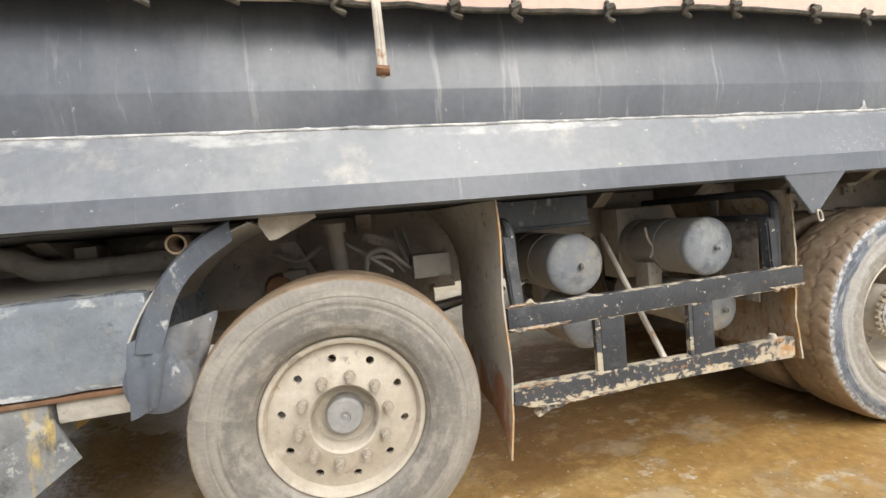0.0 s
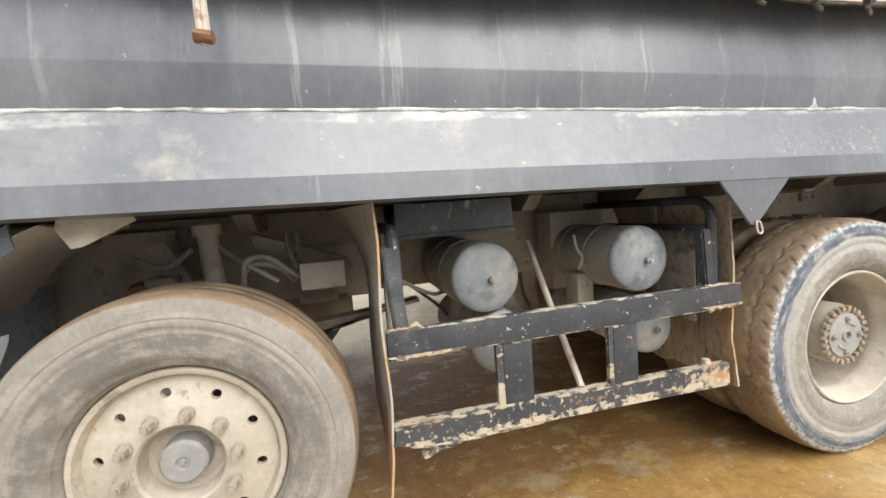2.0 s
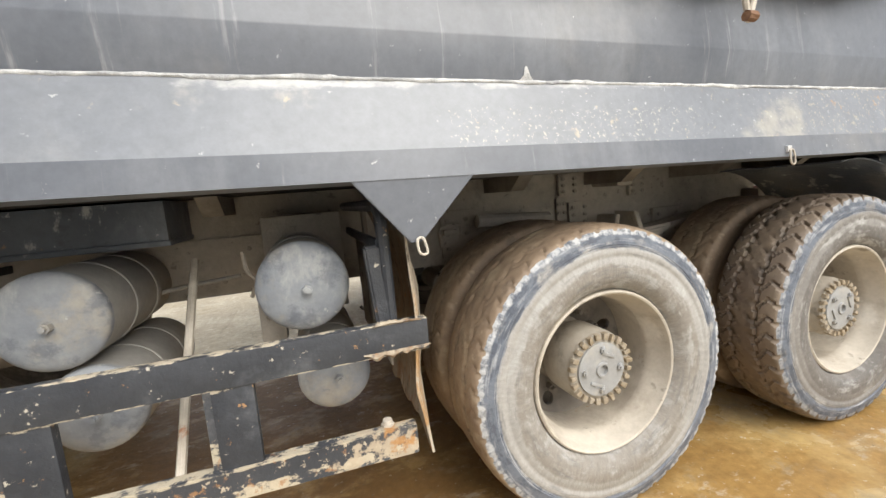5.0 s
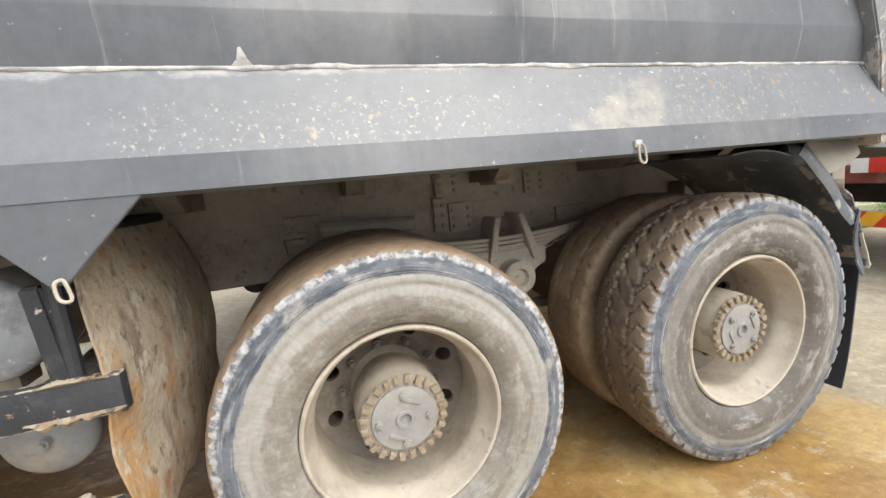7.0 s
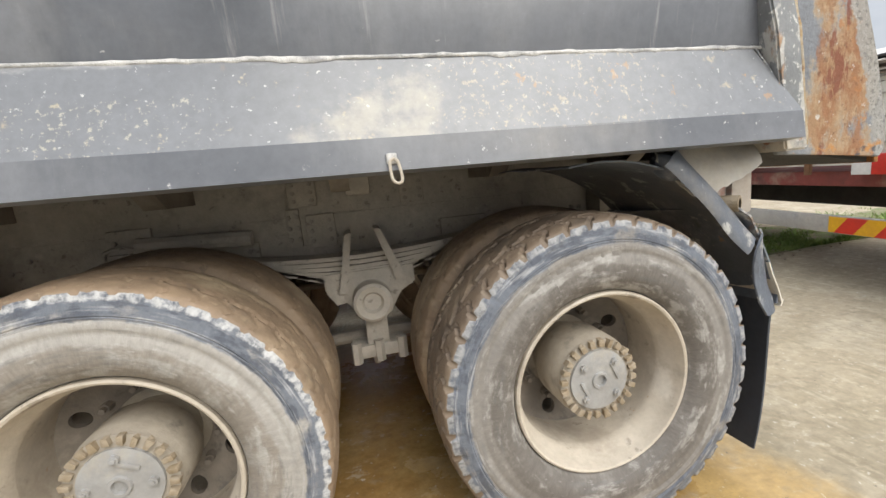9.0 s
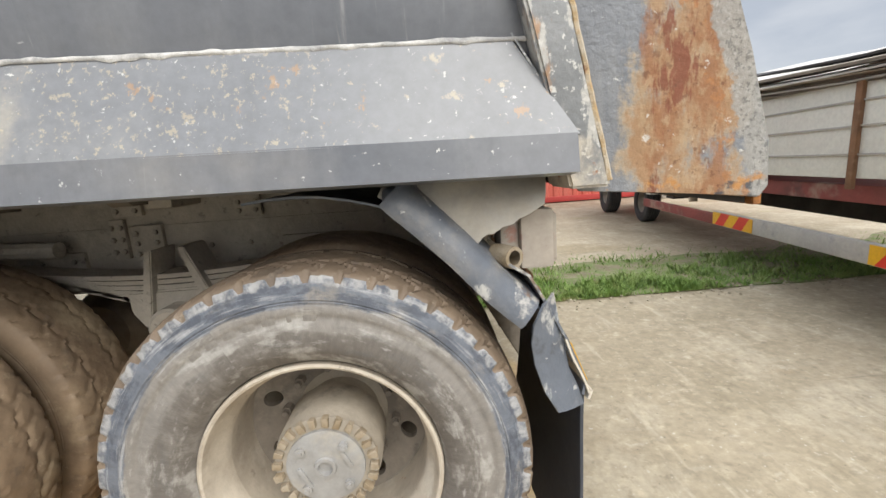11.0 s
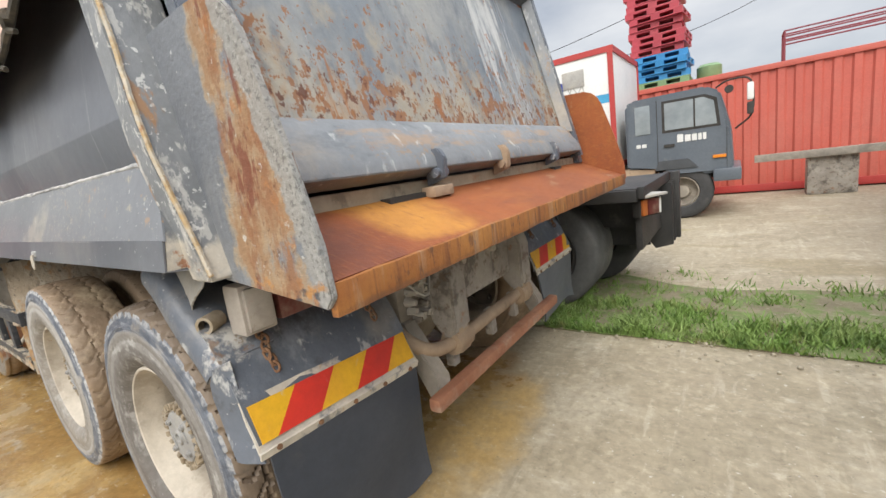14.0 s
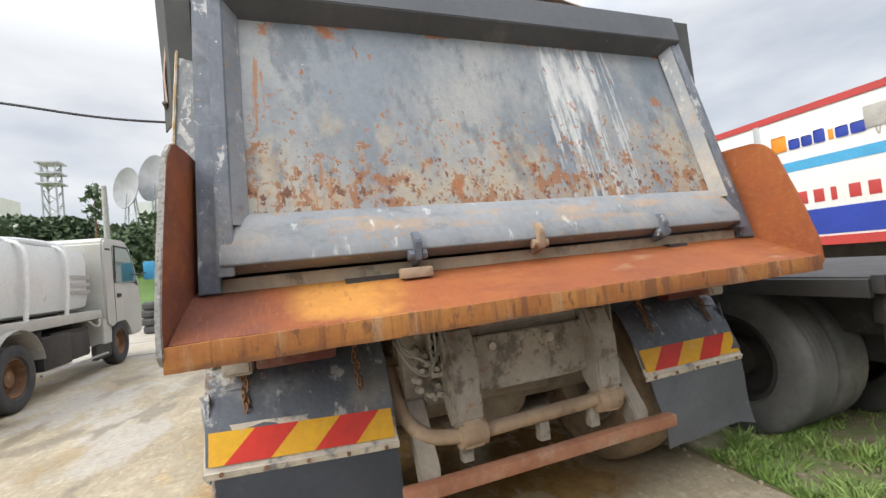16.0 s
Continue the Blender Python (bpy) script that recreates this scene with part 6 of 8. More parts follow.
# rear mudguards, with chevron board and flap
def chevron(parent, a, b, c, d, n, flip=False, lift=0.003):
    """Slanting red and yellow strips on the quad a (low left), b (low right), c (top right), d (top left)."""
    a, b, c, d = (Vector(q) for q in (a, b, c, d))
    nor = (b - a).cross(d - a).normalized() * lift
    lean = 0.16 if not flip else -0.16

    def at(u, v):
        return (a + (b - a) * u) * (1 - v) + (d + (c - d) * u) * v
    cuts = [-lean + (1 + lean) * k / n for k in range(n + 1)] if lean > 0 else [(1 - lean) * k / n for k in range(n + 1)]
    for k in range(n):
        bm = B()
        u0, u1 = cuts[k], cuts[k + 1]
        v0, v1 = max(0, -u0 / lean if lean > 0 else 0), 0
        q = [(u0, 0), (u1, 0), (u1 + lean, 1), (u0 + lean, 1)]
        q = [(min(1, max(0, u)), v) for u, v in q]
        vs = [bm.verts.new(at(u, v) + nor) for u, v in q]
        vb = [bm.verts.new(at(u, v)) for u, v in q]
        try:
            bm.faces.new(vs)
            for i in range(4):
                bm.faces.new((vs[i], vs[(i + 1) % 4], vb[(i + 1) % 4], vb[i]))
        except ValueError:
            pass
        bmesh.ops.dissolve_degenerate(bm, dist=1e-4, edges=bm.edges)
        part("reflective_strip", bm, M_red if k % 2 else M_yellow, parent)


for side in (0, 1):
    ya, yb = (-0.365, 0.295) if side == 0 else (1.535, 2.20)
    bm = arc_sheet(B(), 4.33, 0.53, 0.655, 98, 20, ya + 0.01, yb, 16, 6, 0.005, 0.012, side * 5)
    mg = part("rear_mudguard", bm, M_fender, truck, "battered dusty rear mudguard")
    ye = ya if side == 0 else yb
    sgn = 1 if side == 0 else -1
    # rolled outer edge, rounded over
    line = smooth_path([(4.535, 0, 1.160), (4.60, 0, 1.095), (4.68, 0, 1.015), (4.76, 0, 0.93), (4.825, 0, 0.865)], 5)
    rows = []
    for i, p in enumerate(line):
        t = line[min(i + 1, len(line) - 1)] - line[max(i - 1, 0)]
        n_ = Vector((-t.z, 0, t.x)).normalized()
        k = 1.0 if i > 1 else 0.35 + 0.4 * i
        rows.append([(p.x + n_.x * q, ye + sgn * d * k, p.z + n_.z * q) for q, d in ((0.080, 0.16), (0.076, 0.07), (0.066, 0.014), (0.052, -0.006), (0.026, -0.016), (0.004, -0.020), (-0.006, -0.016))])
    part("rolled_edge", plate_wobble(sheet(B(), rows, 0.006), 0.005, 0.15, side), M_fender, mg, "rolled mudguard edge", 60)
    bm = bmesh.new()
    bmesh.ops.create_uvsphere(bm, u_segments=20, v_segments=12, radius=1.0, matrix=Matrix.Translation((4.573, ye + sgn * 0.035, 1.152)) @ Matrix.Rotation(radians(-42), 4, "Y") @ Matrix.Diagonal((0.030, 0.052, 0.052, 1)))
    part("edge_head", bm, M_fender, mg, "rounded head of the mudguard edge", 60)
    # tail board, sloping out, with its bent cheek
    drop = 0.045 if side == 0 else 0.0
    rows = []
    for x, z in ((4.80, 0.985), (4.845, 0.955), (4.885, 0.885), (4.93, 0.80), (4.972, 0.69), (4.966, 0.655)):
        rows.append([(x, ya + (yb - ya) * k / 7, z - drop * k / 7 + (0.02 if side == 0 else -0.005)) for k in range(8)])
    tb = part("tail_board", plate_wobble(sheet(B(), rows, 0.006), 0.007, 0.2, side), M_fender, mg, "dented grey tail board")
    rows = []
    for xa, za, xb, zb_ in ((4.872, 0.915, 4.905, 0.93), (4.848, 0.865, 4.915, 0.85), (4.842, 0.82, 4.925, 0.80), (4.851, 0.77, 4.938, 0.74), (4.872, 0.70, 4.962, 0.685), (4.900, 0.645, 4.972, 0.640)):
        rows.append([(xa + (xb - xa) * k / 4, ye + sgn * (-0.020 + 0.035 * (k / 4) ** 1.4), za + (zb_ - za) * k / 4) for k in range(5)])
    part("side_cheek", plate_wobble(sheet(B(), rows, 0.006), 0.006, 0.1), M_fender, mg, "bent end of the tail board", 60)
    zl = 0.700 if side == 0 else 0.668
    a, b = (4.979, ya + 0.012, zl), (4.979, yb - 0.012, zl - drop)
    d, c = (4.940, ya + 0.012, zl + 0.100), (4.940, yb - 0.012, zl + 0.100 - drop)
    bk = sheet(B(), [[(4.984, ya - 0.002, zl - 0.022), (4.984, yb + 0.0, zl - 0.022 - drop)], [(4.929, ya - 0.002, zl + 0.118), (4.929, yb + 0.0, zl + 0.118 - drop)]], 0.005)
    bmesh.ops.subdivide_edges(bk, edges=list(bk.edges), cuts=6, use_grid_fill=True)
    part("board_backing", plate_wobble(bk, 0.004, 0.06), M_wornwhite, mg, "peeled cream backing of the chevrons")
    chevron(mg, a, b, c, d, 5, lift=0.006)
    bm = sheet(B(), [[(4.990, ya - 0.002, zl - 0.016), (4.990, yb, zl - 0.016 - drop)], [(4.982, ya - 0.002, zl - 0.040), (4.982, yb, zl - 0.040 - drop)]], 0.006)
    bmesh.ops.subdivide_edges(bm, edges=list(bm.edges), cuts=5, use_grid_fill=True)
    part("clamp_strip", plate_wobble(bm, 0.003, 0.06), M_wornwhite, mg)
    for k in range(5):
        yk = ya + 0.05 + (yb - ya - 0.1) * k / 4
        part("clamp_bolt", cyl(B(), (4.984, yk, zl - 0.028 - drop * k / 4), (4.996, yk, zl - 0.026 - drop * k / 4), 0.008, 8), M_rusty, mg)
    bm = B()
    fl = []
    for i in range(9):
        t = i / 8
        fl.append([(4.978 - 0.02 * t + 0.025 * t * math.sin(3 * t + k * 0.5), ya + 0.025 + 0.03 * t + (yb - ya - 0.03) * k / 6 + (0.06 * t if side else 0), (zl - 0.03 - drop * k / 6) * (1 - t) + (0.10 if side == 0 else 0.27) * t + 0.03 * t * noise.noise(Vector((k * 0.9, side * 3, 0)))) for k in range(7)])
    part("mud_flap", sheet(bm, fl, 0.008), M_flapgrey if side else M_flap, mg, "hanging worn rubber flap")
    for yy in (ya + 0.13, yb - 0.12):
        bm = B()
        way, side_, out_ = Vector((0.40, 0.0, -0.917)), Vector((0, 1, 0)), Vector((0.917, 0.0, 0.40))
        for i in range(9):
            c_ = Vector((4.838, yy + 0.006 * math.sin(i * 1.9), 1.012)) + way * 0.0215 * i + out_ * 0.008
            cross_ = side_ if i % 2 else out_ * 0.8 + side_ * 0.6
            tube(bm, [c_ + way * 0.0165 * math.cos(q) + cross_ * 0.0095 * math.sin(q) for q in (0, 0.785, 1.57, 2.356, 3.14, 3.927, 4.71, 5.5, 6.28)], 0.0042, 6, 2)
        part("chain", plate_wobble(bm, 0.002, 0.02), M_rusty, mg, "dirt-caked rusty chain")

# lamps under the tray
for y, sd_ in ((-0.30, 1), (2.20, -1)):
    ya_, yb_ = sorted((y, y + sd_ * 0.10))
    lb = part("tail_lamp", plate_wobble(boxes((4.845, 4.925, ya_, yb_, 0.975, 1.118), (4.920, 4.936, ya_ + 0.010, yb_ - 0.008, 0.985, 1.108), (4.80, 4.846, ya_ + 0.02, yb_, 1.0, 1.10), bevel=0.010), 0.003, 0.08), M_lamphouse, truck, "dirty pale rear lamp housing")
    ya_, yb_ = sorted((y + sd_ * 0.112, y + sd_ * 0.40))
    part("lens", boxes((4.85, 4.925, ya_, yb_, 0.985, 1.115), bevel=0.012), M_lampred, lb)
bm = B()
lathe(bm, [(0.017, -0.035), (0.026, -0.035), (0.026, 0.03), (0.0, 0.03)], (0, 0, 0), 14)
bmesh.ops.transform(bm, matrix=pose(4.80, -0.325, 1.018, 0, 0, 30), verts=bm.verts)
part("bracket_tube", bm, M_ochre, truck)
rows = []
low_edge = ((0, 1.175), (0.16, 1.125), (0.34, 1.075), (0.42, 1.048), (0.47, 1.062), (0.50, 1.032), (0.57, 1.038), (0.62, 1.068), (0.80, 1.095), (1, 1.135))
for k in range(33):
    u = k / 32
    zb_ = next(a[1] + (b[1] - a[1]) * (u - a[0]) / (b[0] - a[0]) for a, b in zip(low_edge, low_edge[1:]) if a[0] <= u <= b[0])
    zb_ += 0.006 * noise.noise(Vector((u * 30, 2, 0)))
    rows.append([(4.525 + 0.36 * u + 0.02 * (1 - v / 5), -0.345 + 0.05 * (1 - v / 5) ** 2 + 0.02 * math.sin(u * 5) * (v / 5), 1.212 + (zb_ - 1.212) * v / 5) for v in range(6)])
part("torn_flap", sheet(B(), rows, 0.004), M_tank, truck, "dusty torn sheet hanging over the mudguard", 60)

# ---- tarpaulin and its ties ----
def tarp_edge(x):
    z = 1.862 + 0.012 * math.sin(x * 4.1) + 0.010 * noise.noise(Vector((x * 3.0, 0, 0)))
    if x > 3.9:
        z += 0.22 * ((x - 3.9) / 0.85) ** 2
    if x < 0.5:
        z += 0.06 * min(1.0, (0.5 - x))
    return z


rows = []
tx_ = np.linspace(-2.4, 4.70, 120)
for x in tx_:
    ze = tarp_edge(x)
    rows.append([(x, -0.455 + 0.012 * noise.noise(Vector((x * 2, k * 0.7, 5))) + 0.06 * (k / 5) ** 2, ze + (2.62 - ze) * k / 5) for k in range(6)])
tp = part("tarpaulin", sheet(B(), rows, 0.006), M_tarp, truck, "faded pink tarpaulin over the body")
part("hem", plate_wobble(tube(B(), [(x, -0.458, tarp_edge(x)) for x in tx_], 0.010, 6, 1, curved=False), 0.006, 0.04), M_hem, tp, "dark frayed hem")
for k in range(22):
    x = -1.9 + 0.30 * k + 0.05 * math.sin(k * 2.3)
    z = tarp_edge(x)
    bm = B()
    tube(bm, [(x, -0.462, z + 0.03), (x + 0.012, -0.475, z + 0.005), (x - 0.004, -0.470, z - 0.02), (x + 0.03, -0.462, z - 0.035)], 0.009, 6)
    cyl(bm, (x - 0.012, -0.470, z), (x + 0.022, -0.474, z + 0.012), 0.014, 7)
    part("tie", plate_wobble(bm, 0.006, 0.03), M_hem, tp)
for y, s in ((-0.44, 1), (2.46, -1)):
    bm = sheet(B(), [[(4.66, y - s * 0.03, z), (4.72, y + s * 0.01, z + 0.02), (4.73, y + s * (0.10 if s > 0 else 0.20), z + 0.01)] for z in (1.95 if s > 0 else 1.96, 2.2, 2.65)], 0.006)
    part("tarp_flap", plate_wobble(bm, 0.012, 0.2), M_tarpdark, truck, "dark tarpaulin flap")
part("tarpaulin", sheet(B(), [[(x, 2.37 + 0.01 * math.sin(x * 9), 1.95), (x, 2.34, 2.62)] for x in np.linspace(-2.4, 4.66, 40)], 0.006), M_tarp, truck)
part("tarp_roof", sheet(B(), [[(x, y, 2.62 + 0.22 * math.sin(math.pi * (y + 0.40) / 2.75)) for y in np.linspace(-0.40, 2.35, 12)] for x in np.linspace(-2.4, 4.62, 12)], 0.006), M_tarp, truck)
# rope-hook frames on the body side
for x, zt, zbm, tube_on, sp_ in ((0.60, 1.90, 1.635, True, 0.005), (3.47, 1.86, 1.645, False, 0.055)):
    bm = B()
    tube(bm, [(x - sp_, -0.452, zt), (x - sp_ * 0.8, -0.50, zt - 0.06), (x - 0.006, -0.50, zbm + 0.02), (x, -0.50, zbm)], 0.010, 8)
    tube(bm, [(x + sp_, -0.452, zt), (x + sp_ * 0.8, -0.50, zt - 0.06), (x + 0.006, -0.50, zbm + 0.02), (x, -0.50, zbm)], 0.010, 8)
    hkp = part("rope_hook", bm, M_rope, truck, "pale wishbone rope hook")
    bm = B()
    cyl(bm, (x - 0.02, -0.505, zbm + 0.015), (x + 0.02, -0.505, zbm + 0.012), 0.017, 8)
    part("hook_tip", plate_wobble(bm, 0.004, 0.02), M_rusty, hkp)
    part("hook_hinge", tube(B(), [(x - 0.09, -0.452, zt), (x + 0.09, -0.452, zt)], 0.017, 8, 2), M_rope, hkp)
    if tube_on:
        part("roller_tube", tube(B(), [(x - 0.42, -0.455, zt - 0.005), (x - 0.06, -0.455, zt - 0.005)], 0.022, 12, 2), M_rope, hkp, "cream roller tube")
# cab end of the truck, beyond the body
cb_ = part("cab", boxes((-4.6, -2.75, -0.25, 2.15, 1.0, 2.85), bevel=0.08), M_cab, truck, "slate grey cab")
part("cab_step", boxes((-4.3, -2.9, -0.28, 0.2, 0.45, 1.0), bevel=0.04), M_black, cb_)
part("mirror", boxes((-4.65, -4.55, -0.62, -0.42, 1.75, 2.2), bevel=0.03), M_black, cb_)
part("front_fender", arc_sheet(B(), -1.55, 0.53, 0.70, 15, 165, -0.37, 0.1, 18, 4, 0.006), M_fender, truck)

# ---- yard behind: grass strip ----
bm = sheet(B(), [[(x, 2.16 + 0.10 * noise.noise(Vector((x * 1.3, 0, 0))), 0.006), (x, 2.7, 0.02), (x, 3.45 + 0.45 * noise.noise(Vector((x * 0.9, 5, 0))) + 0.15 * noise.noise(Vector((x * 4, 1, 0))), 0.006)] for x in np.linspace(4.55, 14.0, 40)], 0.008)
solo("soil_strip", bm, M_soil, "strip of dark soil between concrete slabs", "soil", kind="structure")
rng = np.random.default_rng(5)
verts, faces = [], []
for k in range(110000):
    x = 4.75 + 8.6 * rng.random() ** 1.7
    y = 2.16 + 1.75 * rng.random() ** 1.7
    dens = min(1.0, max(0.0, 0.50 - 0.55 * max(0.0, y - 2.75) + 1.3 * noise.noise(Vector((x * 1.7, y * 2.6, 2))) + 0.75 * noise.noise(Vector((x * 5.5, y * 6.5, 8)))))
    if rng.random() > 0.04 + 0.96 * dens or (y > 3.05 and rng.random() > 0.3):
        continue
    h = (0.018 + 0.090 * rng.random() ** 2.2) * (0.35 + 0.9 * dens + 0.7 * max(0.0, noise.noise(Vector((x * 7, y * 7, 4)))))
    a = rng.uniform(0, 2 * math.pi)
    w = 0.003 + 0.005 * rng.random()
    dx, dy = math.cos(a), math.sin(a)
    ln = rng.uniform(0.2, 1.0) * h
    b = rng.uniform(0, 2 * math.pi)
    lx, ly = math.cos(b) * ln, math.sin(b) * ln
    i = len(verts)
    verts += [(x - dx * w, y - dy * w, 0.01), (x + dx * w, y + dy * w, 0.01), (x + dx * w * 0.7 + lx * 0.4, y + dy * w * 0.7 + ly * 0.4, h * 0.62), (x - dx * w * 0.7 + lx * 0.4, y - dy * w * 0.7 + ly * 0.4, h * 0.62), (x + lx, y + ly, h)]
    faces += [(i, i + 1, i + 2, i + 3), (i + 3, i + 2, i + 4)]
me = bpy.data.meshes.new("grass")
me.from_pydata(verts, [], faces)
me.materials.append(M_grass)
tagged(new("grass", me), "uneven green grass growing along the slab edge", "grass", kind="stuff")
# pebbles along the slab edge
verts, faces = [], []
bm = B()
for k in range(130):
    x, y = rng.uniform(4.2, 9.0), 2.12 + abs(rng.normal(0, 0.10)) * (-1 if rng.random() < 0.4 else 1)
    s = 0.005 + 0.012 * rng.random()
    r = bmesh.ops.create_icosphere(bm, subdivisions=1, radius=s, matrix=Matrix.Translation((x, y, s * 0.5)))
tagged(part("pebbles", bm, M_pebble, None, "small pale pebbles beside the grass"), "", "pebbles", kind="stuff")
# slab joints
for k, q in enumerate(([(-4.9, -9), (-4.15, -2.8), (-3.45, -0.6)], [(-7.6, -9), (-6.8, -1.95), (-6.1, -0.2)])):
    rows = []
    for p in smooth_path([(a, b, 0) for a, b in q], 14):
        w = 0.016 + 0.010 * noise.noise(Vector((p.x * 3, p.y * 3, k)))
        o = 0.02 * noise.noise(Vector((p.x * 2, p.y, 9)))
        d = Vector((q[-1][1] - q[0][1], q[0][0] - q[-1][0], 0)).normalized()
        rows.append([p + d * (w + o) + Vector((0, 0, 0.003)), p + d * (o - w) + Vector((0, 0, 0.003))])
    tagged(part("slab_joint", sheet(B(), rows, 0.004), M_soil, None, "dirt-filled joint between concrete slabs"), "", "slab joint", kind="structure")


def plain_wheel(parent, x, y, r, w, rim=0.55, flip=False, material=None, dual=False, rim_mat=None):
    """A parked vehicle's wheel about the y axis, outer face towards -y."""
    s = -1 if not flip else 1
    material = material or M_blackrub
    prof = [(r * rim, s * w * 0.36), (r * rim * 1.06, s * w * 0.47), (r * 0.8, s * w * 0.5), (r * 0.93, s * w * 0.48), (r * 0.985, s * w * 0.40)]
    tr = []
    for k in range(9):
        d = 0.34 - 0.68 * k / 8
        tr.append((r - (0.012 if k % 2 else 0.0), s * w * d))
    full = prof + tr + [(a, -b) for a, b in prof[::-1]]
    t = part("wheel", lathe(B(), [(r * rim, -s * w * 0.3), (r * rim, s * w * 0.36), (r * rim * 0.93, s * w * 0.40), (r * rim * 0.86, -s * w * 0.15), (r * rim * 0.45, -s * w * 0.2), (r * rim * 0.40, s * w * 0.15), (0, s * w * 0.17)], (x, y, r), 32), rim_mat or M_oily, parent)
    part("tyre", lathe(B(), full, (x, y, r), 48), material, t, "black tyre")
    if dual:
        part("inner_tyre", lathe(B(), full, (x, y - s * w * 1.12, r), 48), material, t)
    return t


# ---- flatbed truck parked close by, tail showing ----
# A flatbed truck built short, without its front, so light reaches the ground behind.
ft = thing("flatbed_trailer", "shortened tail of a black flatbed truck parked beside the dump truck", "trailer", pose(4.80, 2.55, 0))
fd = part("deck", boxes((-3.0, 0.62, 0.02, 1.48, 0.97, 1.03), bevel=0.008), M_flatbed, ft, "dark worn flatbed deck")
part("deck_edge", boxes((0.60, 0.65, 0.0, 1.50, 0.95, 1.04), bevel=0.006), M_flatbed, fd)
part("edge_rail", boxes((-3.0, 0.60, -0.02, 0.02, 0.93, 1.02), bevel=0.004), M_flatbed, fd)
for y in (0.45, 1.0):
    part("chassis_rail", boxes((-3.0, 0.55, y, y + 0.09, 0.66, 0.97)), M_flatbed, ft)
part("side_skirt", boxes((-0.75, 0.58, 0.62, 0.66, 0.46, 0.97)), M_flatbed, ft)
tl = part("tail_frame", plate_wobble(boxes((0.55, 0.60, 0.15, 1.46, 0.52, 0.97), bevel=0.01), 0.004), M_flatbed, ft, "black steel tail frame")
for y in (1.18, 1.38):
    part("tail_gusset", prism(B(), [(0.1, 0.95), (0.70, 0.95), (0.70, 0.34), (0.54, 0.30)], "y", y, y + 0.05, 0.004), M_flatbed, tl)
part("tail_post", boxes((0.66, 0.74, 1.42, 1.50, 0.36, 1.04), bevel=0.006), M_flatbed, tl)
def turned(bm_):
    bmesh.ops.transform(bm_, matrix=pose(0.655, 0.17, 0, 0, 0, -28), verts=bm_.verts)
    return bm_


lm = part("tail_lamp", turned(boxes((-0.07, 0.0, -0.11, 0.13, 0.79, 0.945), bevel=0.01)), M_flatbed, ft)
part("lens", turned(boxes((0.0, 0.022, -0.10, -0.045, 0.805, 0.93), bevel=0.008)), M_dustyorange, lm, "dusty orange indicator lens")
part("lens", turned(boxes((0.0, 0.022, -0.04, 0.09, 0.805, 0.93), bevel=0.008)), M_lampred, lm, "dusty red tail lens")
part("reflector", turned(boxes((0.0, 0.018, 0.094, 0.12, 0.805, 0.93), bevel=0.006)), M_white, lm)
part("lamp_shade", turned(boxes((-0.10, 0.06, -0.12, 0.14, 0.946, 0.966), bevel=0.004)), M_tank, lm, "bent grey lamp shade")
plain_wheel(ft, -0.21, 0.19, 0.485, 0.26, 0.58, dual=True, material=M_greytyre, rim_mat=M_black)
plain_wheel(ft, -0.06, 1.36, 0.50, 0.27, 0.58, flip=True, dual=True)
# Made-up drawbar, out of view, that closes the shortened front.
part("drawbar", tube(B(), [(-2.9, 0.8, 0.85), (-4.6, 1.2, 0.6), (-2.9, 1.6, 0.85)], 0.05, 8, 2, curved=False), M_flatbed, ft)
part("axle", tube(B(), [(-0.06, 0.3, 0.5), (-0.06, 1.3, 0.5)], 0.07, 12, 2), M_oily, ft)

# ---- box truck with slate cab ----
bt = thing("box_truck", "slate-cabbed truck with a white red-framed box body", "truck", pose(4.30, 7.30, 0))
cab = part("cab", prism(B(), [(0.10, 0.92), (0.10, 2.02), (0.20, 2.10), (1.30, 2.12), (1.50, 2.02), (1.64, 1.45), (1.68, 0.80), (1.60, 0.74), (0.80, 0.74), (0.70, 0.92)], "y", 0.02, 2.1, 0.04), M_cab, bt, "slate grey truck cab")
part("door_window", prism(B(), [(0.72, 1.52), (0.72, 1.96), (1.28, 1.96), (1.42, 1.88), (1.46, 1.52)], "y", 0.008, 0.024, 0.004), M_cabglass, cab)
part("window_seal", prism(B(), [(0.68, 1.48), (0.68, 2.0), (1.30, 2.0), (1.46, 1.92), (1.51, 1.48)], "y", 0.014, 0.022), M_black, cab)
part("window_bar", boxes((1.14, 1.165, 0.002, 0.02, 1.52, 1.96)), M_black, cab)
part("rear_window", boxes((0.26, 0.50, 0.008, 0.022, 1.50, 1.98), bevel=0.006), M_cabglass, cab)
for sx, sz0, sz1 in ((0.60, 0.95, 2.04), (1.585, 0.80, 1.45)):
    part("door_seam", boxes((sx, sx + 0.0065, 0.010, 0.022, sz0, sz1)), M_black, cab)
part("door_handle", boxes((0.70, 0.86, -0.005, 0.02, 1.24, 1.29), bevel=0.006), M_black, cab)
part("wheel_arch", prism(B(), [(0.55, 0.86), (0.62, 1.02), (1.05, 1.02), (1.20, 0.86)], "y", 0.0, 0.03, 0.006), M_dark, cab)
for i, (x, w) in enumerate(((0.90, 0.09), (1.01, 0.085), (1.11, 0.075), (1.20, 0.05), (1.265, 0.05))):
    part("door_mark", boxes((x, x + w, 0.012, 0.019, 1.30, 1.41 if i else 1.43), bevel=0.012), M_white, cab)
part("door_mark", boxes((0.27, 0.34, 0.012, 0.019, 1.28, 1.34)), M_white, cab)
